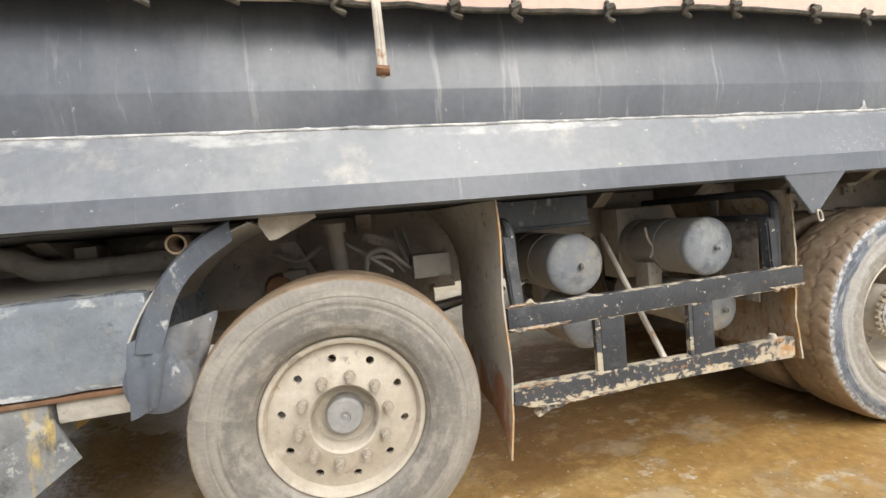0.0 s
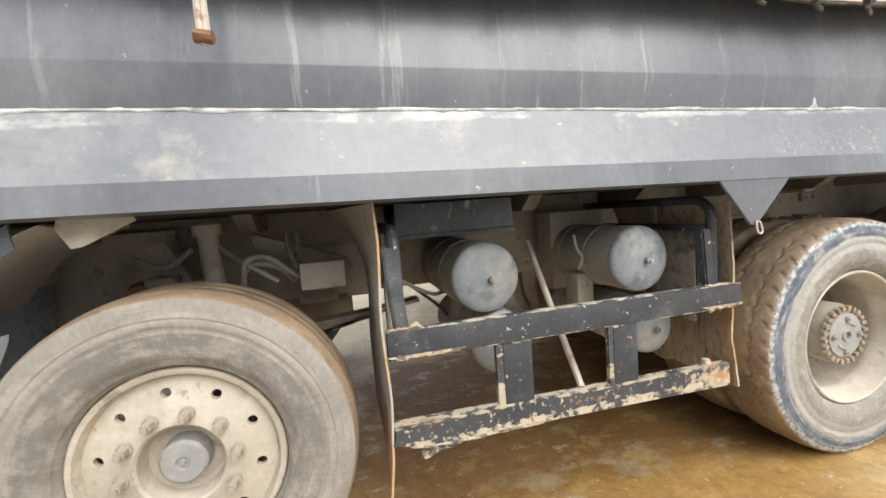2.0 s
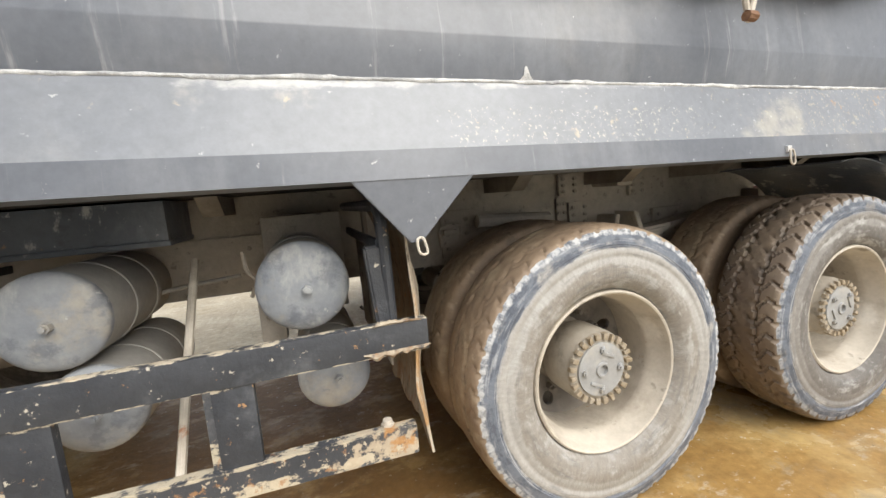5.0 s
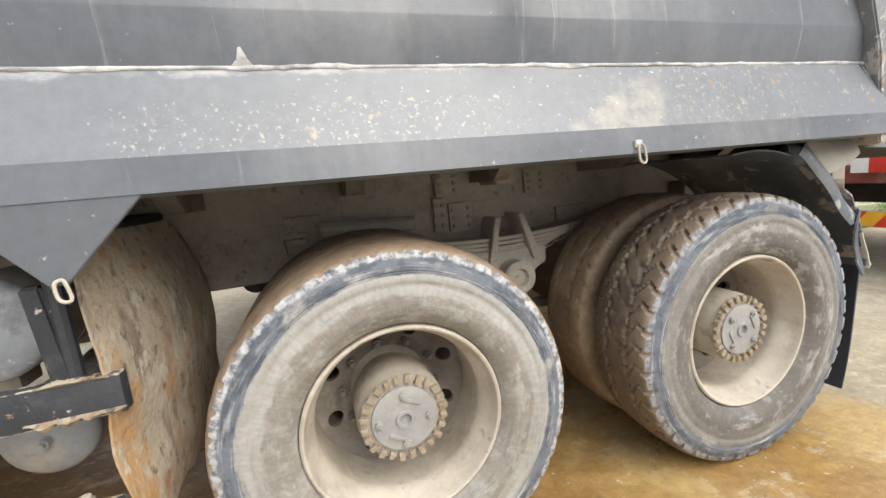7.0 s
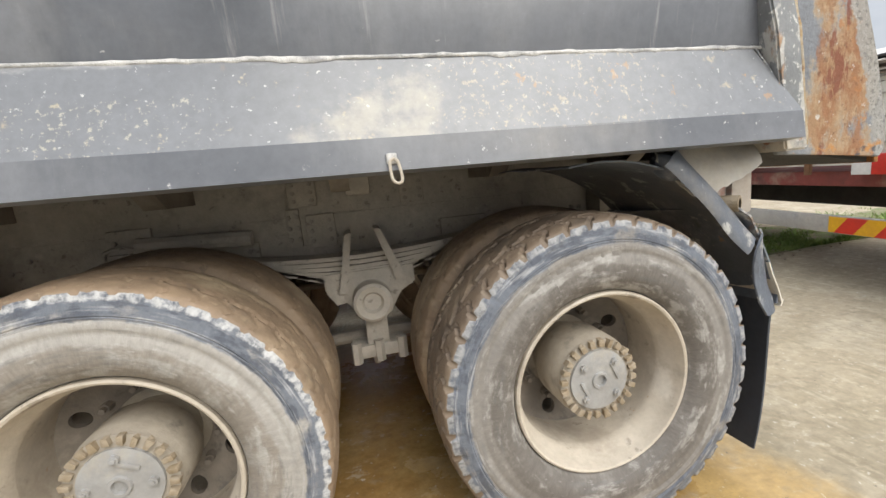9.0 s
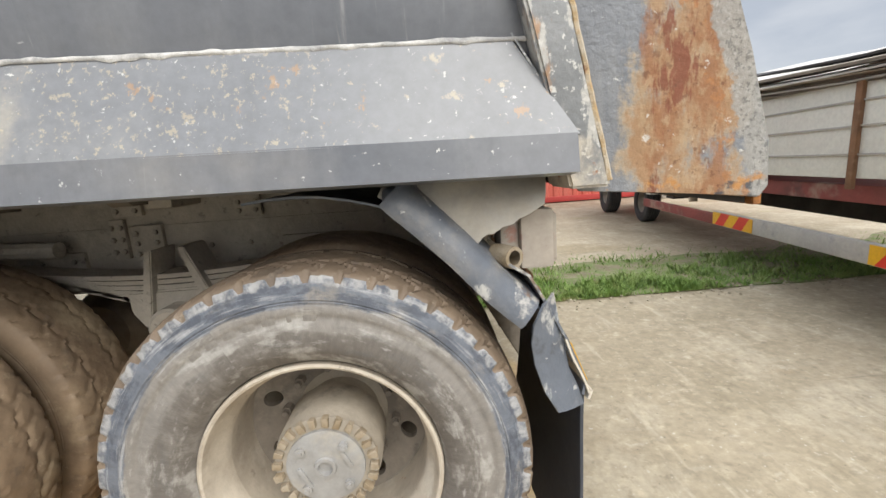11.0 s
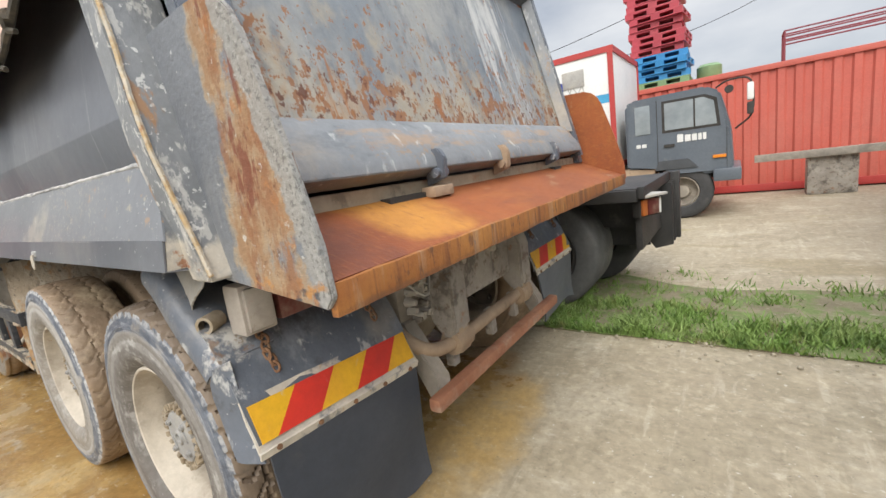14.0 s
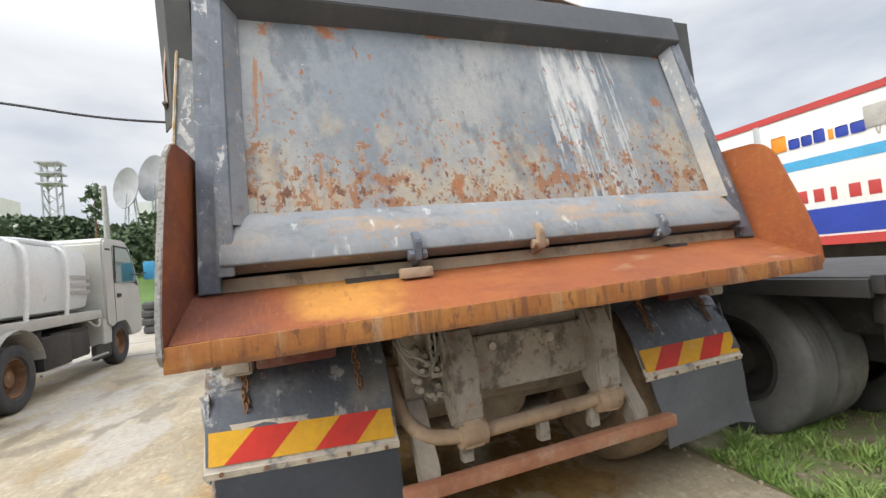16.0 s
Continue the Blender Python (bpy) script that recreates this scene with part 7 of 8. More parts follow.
part("door_mark", boxes((0.36, 0.43, 0.012, 0.019, 1.28, 1.34)), M_white, cab)
part("indicator", boxes((1.40, 1.58, -0.01, 0.03, 0.98, 1.03), bevel=0.006), M_lamporange, cab)
part("bumper", boxes((1.40, 1.78, -0.02, 2.1, 0.60, 0.80), bevel=0.03), M_cab, cab)
mi = part("mirror_arm", tube(B(), [(1.45, 0.0, 2.06), (1.62, -0.18, 2.12), (1.88, -0.28, 2.06), (1.90, -0.28, 1.60), (1.70, -0.12, 1.40)], 0.014, 8), M_black, cab)
part("mirror", boxes((1.84, 1.92, -0.38, -0.18, 1.78, 2.02), bevel=0.02), M_white, mi)
part("mirror", boxes((1.84, 1.92, -0.36, -0.20, 1.58, 1.75), bevel=0.02), M_black, mi)
part("mirror", lathe(B(), [(0, -0.02), (0.055, -0.015), (0.06, 0.02), (0, 0.03)], (1.62, -0.12, 2.0), 14), M_black, mi)
part("chassis", boxes((-7.4, 1.4, 0.55, 1.55, 0.62, 0.98)), M_black, bt)
part("side_locker", boxes((-0.1, 0.55, 0.06, 0.5, 0.58, 0.92), bevel=0.02), M_pipe, bt)
plain_wheel(bt, 0.95, 0.18, 0.46, 0.26)
plain_wheel(bt, -4.6, 0.18, 0.46, 0.26, dual=True)
cg = part("cargo_box", boxes((-7.2, -0.06, 0.0, 2.3, 1.02, 3.08), bevel=0.01), M_white, bt, "white cargo box with blue bands")
for r in ((-7.22, -0.05, -0.02, 0.0, 3.0, 3.10), (-7.22, -0.05, -0.02, 0.0, 1.0, 1.13), (-0.13, -0.04, -0.022, 0.0, 1.0, 3.10), (-0.06, -0.035, -0.02, 2.32, 3.0, 3.10), (-0.06, -0.035, -0.02, 2.32, 1.0, 1.1), (-0.06, -0.035, 2.25, 2.32, 1.0, 3.1)):
    part("edge_trim", boxes(r), M_redtrim, cg, "red edge trim")
part("band", boxes((-7.2, -0.13, -0.006, 0.0, 2.16, 2.31)), M_lightblue, cg)
part("band", boxes((-7.2, -0.13, -0.006, 0.0, 1.16, 1.54)), M_navy, cg)
for i, (x, w, h, mt) in enumerate(((-2.10, 0.20, 0.24, M_orange), (-1.86, 0.14, 0.15, M_navy), (-1.69, 0.13, 0.15, M_navy), (-1.53, 0.13, 0.19, M_navy), (-1.36, 0.06, 0.15, M_orange), (-1.27, 0.14, 0.15, M_navy), (-1.10, 0.16, 0.15, M_navy))):
    part("logo_shape", boxes((x, x + w, -0.007, 0.0, 2.50, 2.50 + h), bevel=0.02 if 0.02 < w / 3 else 0.005), mt, cg)
for i in range(8):
    part("number_bar", boxes((-2.05 + i * 0.21, -2.05 + i * 0.21 + (0.13 if i not in (0, 3) else 0.07), -0.006, 0.0, 1.64, 1.83), bevel=0.004), M_redtrim, cg)
part("vent_panel", boxes((-0.95, -0.55, -0.015, 0.0, 2.52, 2.82), bevel=0.006), M_tank, cg)
for x in (-3.2, -2.35):
    part("hinge_post", boxes((x, x + 0.09, -0.02, 0.0, 1.15, 3.0), bevel=0.004), M_silver, cg)
part("scrawl", tube(B(), [(-0.85, -0.006, 2.55), (-0.82, -0.006, 2.42), (-0.78, -0.006, 2.55), (-0.68, -0.006, 2.42), (-0.6, -0.006, 2.52), (-0.55, -0.006, 2.38)], 0.008, 6), M_tank, cg)

# ---- red containers, rail, pallets, pole ----
def container(name, x0, x1, y0, y1, h, label):
    c = thing(name, label, "container", pose(x0, y0, 0))
    ln, dp = x1 - x0, y1 - y0
    bm = B()
    rows = []
    step = 0.28
    xs_ = []
    k = 0.06
    while k < ln - 0.1:
        xs_ += [(k, 0.0), (k + 0.07, 0.0), (k + 0.105, 0.036), (k + 0.21, 0.036), (k + 0.245, 0.0)]
        k += step
    rows = [[(x, y + 0.012, z) for z in (0.16, h - 0.1)] for x, y in xs_]
    part("corrugated_wall", sheet(bm, rows, 0.004), M_cont, c, "faded red corrugated wall", 20)
    part("inner_box", boxes((0.05, ln - 0.05, 0.06, dp, 0.1, h - 0.03)), M_cont, c)
    part("top_rail", boxes((0, ln, -0.02, 0.07, h - 0.11, h), bevel=0.008), M_cont, c)
    part("bottom_rail", boxes((0, ln, -0.02, 0.07, 0.03, 0.18), bevel=0.008), M_redtrim, c)
    for x in (0.0, ln - 0.12):
        part("corner_post", boxes((x, x + 0.12, -0.03, 0.12, 0.0, h + 0.01), bevel=0.008), M_cont, c)
    for x in (0.0, ln - 0.12):
        part("corner_casting", boxes((x - 0.01, x + 0.13, -0.035, 0.14, 0.0, 0.12), bevel=0.01), M_redtrim, c)
    return c


container("shipping_container", 2.2, 14.4, 10.45, 12.9, 2.60, "faded red corrugated shipping container")
sb = thing("steel_beam", "long pale steel beam on dark trestles before the container", "beam", pose(6.2, 9.5, 0))
part("beam", boxes((0.1, 6.0, -0.05, 0.05, 0.70, 0.84), bevel=0.006), M_oily, sb)
for x in (0.9, 4.8):
    part("trestle", boxes((x, x + 0.7, 0.05, 0.4, 0.0, 0.70), bevel=0.02), M_tailmetal, sb)
rl = thing("roof_railing", "maroon pipe railing standing on the container roof", "railing", pose(6.92, 12.25, 2.60))
bm = B()
for x in (0, 1.9, 3.8):
    part("post", tube(B(), [(x, 0, 0), (x, 0, 0.86)], 0.022, 8, 2), M_purple, rl)
    part("post", tube(B(), [(x, 0.5, 0), (x, 0.5, 0.86)], 0.022, 8, 2), M_purple, rl)
    part("cross_rail", tube(B(), [(x, 0, 0.85), (x, 0.5, 0.85)], 0.02, 8, 2), M_purple, rl)
for z in (0.62, 0.73, 0.85):
    part("rail", tube(B(), [(0, 0, z), (3.8, 0, z)], 0.018, 8, 2), M_purple, rl)
    part("rail", tube(B(), [(0, 0.5, z), (3.8, 0.5, z)], 0.018, 8, 2), M_purple, rl)


def pallet(m, mt, lab):
    p = thing("pallet", lab, "pallet", m, group="stacked pallets")
    part("deck", boxes((0, 1.1, 0, 1.1, 0.105, 0.14), bevel=0.006), mt, p)
    part("base", boxes((0, 1.1, 0, 1.1, 0.0, 0.022), bevel=0.004), mt, p)
    bl = None
    for i in range(3):
        for j in range(3):
            if i == 1 and j == 1:
                continue
            part("block", boxes((i * 0.46, i * 0.46 + 0.18, j * 0.46, j * 0.46 + 0.18, 0.02, 0.107)), mt, p)
    return p


for k in range(15):
    mt, lab = (M_palgreen, "green plastic pallet") if k == 0 else (M_palblue, "blue plastic pallet") if k < 5 else (M_palred, "red plastic pallet")
    pallet(pose(4.05 + 0.04 * math.sin(k * 2.1) - 0.012 * k, 10.55 + 0.03 * math.sin(k), 2.61 + 0.145 * k, 0, 0, 4 * math.sin(k * 1.7)), mt, lab + " in a tall stack on a container")
cn = thing("plastic_drum", "pale plastic drum standing on the container roof", "drum", pose(5.5, 11.2, 2.61))
part("shell", lathe(B(), [(0, 0), (0.22, 0), (0.25, 0.05), (0.25, 0.28), (0.18, 0.34), (0.0, 0.36)], seg=20), M_palgreen, cn)
bpy.data.objects[cn.name].children[0].rotation_euler = (radians(90), 0, 0)


def utility_pole(x, y, h, r):
    p = thing("utility_pole", "tall grey concrete utility pole", "pole", pose(x, y, 0))
    part("shaft", cyl(B(), (0, 0, 0), (0, 0, h), r, 12, r * 0.7), M_concretepole, p)
    return p


utility_pole(11.6, 16.0, 9.0, 0.085)
utility_pole(-12, -22.0, 10.8, 0.16)
utility_pole(-12, 14.0, 9.0, 0.16)
utility_pole(-40, -16.3, 11.8, 0.30)


def cable(pts, r=0.02):
    tagged(part("overhead_cable", tube(B(), pts, r, 6, 8), M_cable, None, "sagging black overhead cable"), "", "cable", group="overhead cables")


cable([(-12, -22, 10.5), (-12, -14, 9.3), (-12, -9.33, 8.55), (-12, -4.31, 7.95), (-12, 6, 8.1), (-12, 14, 8.8)], 0.05)
cable([(11.6, 16, 8.2), (6, 17, 6.6), (-2, 18, 5.6), (-12, 20, 5.6)], 0.013)
cable([(11.6, 16, 7.6), (6, 17, 5.2), (-2, 18, 4.6), (-12, 20, 4.8)], 0.010)
cable([(11.6, 16, 8.6), (20, 15, 7.4), (30, 14, 7.6)], 0.02)

# ---- lumber truck along the yard ----
LT = pose(7.74, 2.93, 0, 0, 0, 81)
lt = thing("lumber_truck", "drop-side truck loaded with boards beside the grass", "truck", LT)
part("bed_frame", boxes((-4.0, 5.4, -2.2, -0.05, 0.80, 0.92), bevel=0.01), M_bedred, lt, "dusty maroon bed frame")
part("chassis", boxes((-4.0, 6.0, -1.5, -0.7, 0.55, 0.80)), M_black, lt)
ds = part("drop_side", boxes((-3.9, 0.62, -0.03, 0.02, 0.97, 1.60), bevel=0.008), M_offwhite, lt, "weathered white drop side")
for z in (1.12, 1.30, 1.46):
    part("rib", boxes((-3.9, 0.62, 0.02, 0.032, z, z + 0.012)), M_tank, ds)
for x in (0.52, -0.1, -1.6, -3.2):
    part("latch_post", boxes((x, x + 0.05, 0.02, 0.05, 0.90, 1.60), bevel=0.006), M_rusty, ds)
part("top_board", boxes((-3.9, 0.66, -0.06, 0.03, 1.60, 1.68), bevel=0.01), M_wood, ds)
part("corner_stake", boxes((0.62, 0.67, -0.06, 0.03, 0.62, 1.62), bevel=0.01), M_sill, lt)
gb = part("side_bar", boxes((-2.45, 0.05, 0.0, 0.05, 0.435, 0.575), bevel=0.008), M_tank, lt, "grey guard bar with chevrons")
chevron(gb, (0.05, 0.052, 0.442), (-0.62, 0.052, 0.442), (-0.62, 0.052, 0.568), (0.05, 0.052, 0.568), 5)
chevron(gb, (-1.80, 0.052, 0.442), (-2.44, 0.052, 0.442), (-2.44, 0.052, 0.568), (-1.80, 0.052, 0.568), 5)
part("red_rail", boxes((0.05, 2.1, -0.02, 0.04, 0.43, 0.54), bevel=0.008), M_bedred, lt)
for x, mt in ((0.45, M_lamporange), (0.33, M_lampred), (0.19, M_red), (0.05, M_white)):
    part("marker_lens", boxes((x - 0.13, x, 0.0, 0.05, 0.76, 0.90), bevel=0.006), mt, lt)
for x, mt in ((-1.94, M_white), (-2.08, M_red), (-2.22, M_lamporange)):
    part("marker_lens", boxes((x - 0.14, x, 0.0, 0.05, 0.90, 1.05), bevel=0.006), mt, lt)
part("mud_guard", arc_sheet(B(), -2.9, 0.45, 0.55, 20, 160, -0.60, -0.15, 12, 3), M_tank, lt)
plain_wheel(lt, 4.9, -0.25, 0.42, 0.26, flip=True)
plain_wheel(lt, 3.3, -0.45, 0.36, 0.24, flip=True)
plain_wheel(lt, -2.9, -0.45, 0.42, 0.26, flip=True)
plain_wheel(lt, -3.8, -0.45, 0.42, 0.26, flip=True)
for x, w in ((2.2, 0.18), (2.9, 0.15), (1.4, 0.22)):
    part("under_box", boxes((x, x + w, -0.5, -0.1, 0.58, 0.76), bevel=0.01), M_offwhite if w < 0.2 else M_black, lt)
part("white_post", boxes((4.1, 4.16, -0.1, -0.04, 0.55, 0.95)), M_white, lt)
random.seed(11)


def plank(p0, p1, width, th, material, label, rise=0.05):
    """A board whose near edge runs from p0 to p1 in the truck's own axes; it lies towards -y."""
    p0, p1 = Vector(p0), Vector(p1)
    d = Vector((0.05 * random.uniform(-1, 1), -1, rise + 0.03 * random.uniform(-1, 1)))
    rows_ = [[p0.lerp(p1, k / 6) + d * width * j / 3 + Vector((0, 0, 0.012 * random.uniform(-1, 1) - 0.03 * math.sin(math.pi * k / 6))) for j in range(4)] for k in range(7)]
    o = solo("board", sheet(B(), rows_, th), material, label, "board", group="load of boards")
    o.matrix_basis = LT


M_dkwood = mat("dark_boards", (0.07, 0.062, 0.055), (0.04, 0.036, 0.033), 5.0, 0.7, bump=0.2, rnd=0.6)
for k in range(9):
    z = 0.95 + 0.034 * k
    plank((random.uniform(2.8, 4.7), -0.25 + random.uniform(-0.30, 0.15), z), (0.0, -0.10, z + 0.03), 1.8, random.choice((0.012, 0.02)), M_dkwood if k % 4 else M_sheetpale, "dark board low in an untidy load")
for k in range(8):
    z = 1.20 + 0.026 * k
    plank((4.5 - 0.16 * k + random.uniform(-0.3, 0.3), 0.22 + random.uniform(-0.18, 0.10), z), (0.4, 0.0 + 0.04 * random.random(), z + random.uniform(-0.06, 0.02)), random.choice((0.15, 0.3, 1.2)), random.choice((0.012, 0.02, 0.03)), M_wood, "long weathered board in an untidy load")
for n, (a, b, z0, z1, ya, yb, mt) in enumerate(((5.5, 3.0, 1.60, 1.42, 0.50, 0.30, M_sheetpale), (3.60, 1.1, 1.68, 1.47, 0.30, 0.16, M_sheetpale), (1.45, -2.8, 1.84, 1.60, 0.20, 0.06, M_sheetpale))):
    for k in range(4):
        plank((a - 0.10 * k + random.uniform(-0.12, 0.0), ya - 0.03 * k, z0 - 0.026 * k), (b, yb - 0.02 * k, z1 - 0.026 * k), 1.5, 0.012, mt if k in (0, 2) else M_wood, "pale worn panel lying on top of the load", 0.20 - 0.02 * k)
    plank((a - 0.5, ya - 0.10, z0 + 0.01), (b - 0.3, yb + 0.05, z1 + 0.045), 0.14, 0.02, M_wood, "long weathered board in an untidy load")
    plank((a - 1.0, ya - 0.45, z0 + 0.10), (b + 0.1, yb - 0.20, z1 + 0.12), 0.22, 0.015, M_dkwood, "dark board lying over the panels")
plank((5.0, 0.25, 1.40), (0.6, 0.05, 1.36), 1.2, 0.03, M_dkwood, "dark board low in an untidy load")
o = solo("torn_cover", sheet(B(), [[(4.1, 0.24, 1.24), (4.5, 0.22, 1.22)], [(4.2, 0.24, 1.0), (4.42, 0.24, 0.95)], [(4.28, 0.24, 0.76), (4.32, 0.24, 0.74)]], 0.006), M_offwhite, "torn pale cover hanging from the load", "cover")
o.matrix_basis = LT

# ---- tank truck ----
tt = thing("tank_truck", "dull grey-white small tank truck with a milky plastic tank", "truck", pose(-3.40, -3.4, 0, 0, 0, 180) @ Matrix.Scale(1.17, 4))
tc_ = part("cab", prism(B(), [(-0.50, 0.70), (-0.50, 2.02), (-0.40, 2.10), (0.40, 2.12), (0.62, 2.00), (0.98, 1.42), (1.05, 0.95), (1.02, 0.42), (0.45, 0.42), (0.40, 0.62), (0.25, 0.74), (-0.1, 0.74), (-0.3, 0.62)], "y", 0.0, 1.65, 0.03), M_cabgrey, tt, "dull grey-white truck cab")
part("door_window", prism(B(), [(-0.10, 1.36), (-0.06, 1.97), (0.46, 1.97), (0.60, 1.84), (0.84, 1.40), (0.60, 1.36)], "y", -0.012, 0.004, 0.004), M_greenglass, tc_)
part("window_seal", prism(B(), [(-0.15, 1.36), (-0.10, 2.0), (0.50, 2.0), (0.66, 1.85), (0.92, 1.30), (0.70, 1.36)], "y", -0.006, 0.0), M_black, tc_)
part("door_seam", boxes((-0.16, -0.15, -0.004, 0.004, 0.62, 1.98)), M_black, tc_)
part("door_handle", boxes((-0.06, 0.08, -0.02, 0.0, 1.12, 1.18), bevel=0.005), M_black, tc_)
part("vent_slot", boxes((-0.42, -0.22, -0.006, 0.002, 1.90, 1.93)), M_black, tc_)
part("mirror", boxes((0.95, 1.05, -0.28, -0.10, 1.40, 1.75), bevel=0.02), M_lightblue, tc_)
part("mirror_arm", tube(B(), [(0.8, 0, 1.5), (0.98, -0.15, 1.55)], 0.012, 6, 2), M_black, tc_)
part("frame", boxes((-4.3, -0.55, 0.05, 1.6, 0.82, 0.95), bevel=0.01), M_cabgrey, tt)
part("chassis", boxes((-4.3, 0.5, 0.45, 1.2, 0.52, 0.80)), M_black, tt)
part("cab_skirt", prism(B(), [(-0.62, 0.40), (-0.62, 0.82), (-0.34, 0.74), (-0.30, 0.58), (-0.33, 0.40)], "y", 0.02, 0.3, 0.01), M_cabgrey, tt)
part("skirt_flap", boxes((-0.86, -0.34, 0.03, 0.10, 0.20, 0.42), bevel=0.008), M_black, tt)
part("fuel_tank", boxes((-1.55, -0.95, 0.06, 0.5, 0.32, 0.70), bevel=0.05), M_black, tt)
part("guard_rail", tube(B(), [(-2.3, 0.03, 0.28), (-0.5, 0.03, 0.26)], 0.018, 8, 2), M_silver, tt)
part("spare_hose", tube(B(), [(-1.0, 0.05, 0.80), (-0.9, 0.02, 0.72), (-0.75, 0.02, 0.72), (-0.66, 0.05, 0.80)], 0.018, 8), M_tank, tt)
part("cross_member", boxes((-1.9, -0.9, 0.10, 1.4, 0.66, 0.74), (-2.2, -2.1, 0.1, 1.4, 0.5, 0.8)), M_black, tt)
tk = part("plastic_tank", plate_wobble(boxes((-4.1, -0.60, 0.12, 1.55, 0.96, 1.92), bevel=0.24), 0.02, 0.5), M_plastic, tt, "milky white plastic tank")
for x in (-3.4, -2.4, -1.5):
    part("hoop", tube(B(), [(x, 0.09, 0.95), (x, 0.06, 1.45), (x, 0.14, 1.86), (x, 0.8, 1.94), (x, 1.5, 1.86)], 0.026, 8), M_white, tk)
for i in range(3):
    part("text_bar", boxes((-1.35, -0.75, 0.105, 0.118, 1.22 + i * 0.11, 1.27 + i * 0.11)), M_tank, tk)
part("filler_hose", tube(B(), [(-2.6, 0.3, 1.90), (-1.9, 0.24, 1.92), (-1.2, 0.26, 1.90), (-0.75, 0.3, 1.78)], 0.045, 10), M_plastic, tk)
part("side_locker", boxes((-2.25, -1.6, 0.02, 0.35, 0.32, 0.72), bevel=0.01), M_flatbed, tt)
part("mud_guard", arc_sheet(B(), -2.75, 0.40, 0.47, 10, 170, -0.02, 0.35, 12, 3), M_tank, tt)
plain_wheel(tt, 0.05, 0.12, 0.36, 0.20, 0.6, rim_mat=M_rusty)
plain_wheel(tt, -2.75, 0.12, 0.36, 0.20, 0.6, dual=True, rim_mat=M_rusty)

# ---- stall van, stairs, tyre stacks and yard clutter beyond the cab ----
sv = thing("stall_van", "red-bannered stall van with a white box on top", "van", pose(-6.6, -2.05, 0, 0, 0, 90))
part("lower_body", boxes((0.0, 4.0, 0.0, 2.0, 0.35, 0.98), bevel=0.03), M_tank, sv)
part("upper_box", boxes((-0.10, 4.1, 0.05, 2.0, 2.28, 3.50), bevel=0.02), M_white, sv)
bn = part("banner", boxes((0.05, 4.0, -0.02, 0.05, 0.98, 2.24), bevel=0.005), M_banner, sv, "red tyre-shop banner")
part("banner_line", boxes((0.9, 4.0, -0.03, -0.02, 1.18, 1.24), (0.2, 4.0, -0.03, -0.02, 2.0, 2.05)), M_white, bn)
for i in range(6):
    part("logo_shape", boxes((1.25 + i * 0.30, 1.25 + i * 0.30 + 0.22, -0.03, -0.02, 1.55, 1.88), bevel=0.004), M_white, bn)
for i in range(4):
    part("logo_shape", boxes((2.2 + i * 0.2, 2.2 + i * 0.2 + 0.13, -0.03, -0.02, 1.30, 1.44), bevel=0.004), M_white, bn)
part("roof_rack", boxes((-0.2, 1.6, 0.1, 1.8, 3.5, 3.62), bevel=0.02), M_tank, sv)
for i in range(7):
    part("roof_pipe", tube(B(), [(-0.35 + 0.05 * i, 0.1 + 0.22 * i, 3.66), (1.7, 0.15 + 0.22 * i, 3.70)], 0.05, 8, 2), M_tank, sv)
part("aerial", tube(B(), [(0.2, 0.5, 3.6), (0.15, 0.5, 4.4)], 0.015, 6, 2), M_silver, sv)
plain_wheel(sv, 1.35, 0.16, 0.34, 0.22)
plain_wheel(sv, 3.6, 0.16, 0.34, 0.22)
ss = thing("stall_stairs", "grey metal stairs leading up to the stall", "stairs", pose(-6.25, -2.3, 0, 0, 0, 90))
for y in (0.0, 0.62):
    part("stringer", prism(B(), [(-0.55, 0.0), (-0.40, 0.0), (1.6, 2.05), (1.45, 2.05)], "y", -y - 0.02, -y + 0.02), M_silver, ss)
    part("handrail", tube(B(), [(-0.5, -y, 0.0), (-0.5, -y, 0.95), (1.35, -y, 2.85), (1.5, -y, 2.0)], 0.022, 6, 2, curved=False), M_silver, ss)
    for k in range(1, 4):
        part("baluster", tube(B(), [(-0.5 + 0.46 * k, -y, 0.15 + 0.47 * k), (-0.5 + 0.46 * k, -y, 0.95 + 0.475 * k)], 0.014, 6, 2), M_silver, ss)
for k in range(9):
    part("tread", boxes((-0.38 + 0.21 * k, -0.16 + 0.21 * k, -0.62, 0.0, 0.19 + 0.205 * k, 0.215 + 0.205 * k)), M_silver, ss)
for sx, sy, n in ((-11.2, -4.2, 10), (-12.7, -4.05, 11), (-11.0, -3.1, 10), (-9.9, -4.5, 4), (-12.4, -2.9, 11)):
    for k in range(n):
        t = thing("tyre", "worn black tyre lying in a stack", "tyre", pose(sx + 0.04 * math.sin(k * 3), sy + 0.04 * math.cos(k * 2), 0.13 + 0.262 * k, 90, 0, 0), group="stacked tyres")
        part("carcass", lathe(B(), [(0.28, -0.10), (0.40, -0.13), (0.475, -0.11), (0.505, -0.05), (0.497, 0.0), (0.505, 0.05), (0.475, 0.11), (0.40, 0.13), (0.28, 0.10)], seg=28), M_blackrub, t)

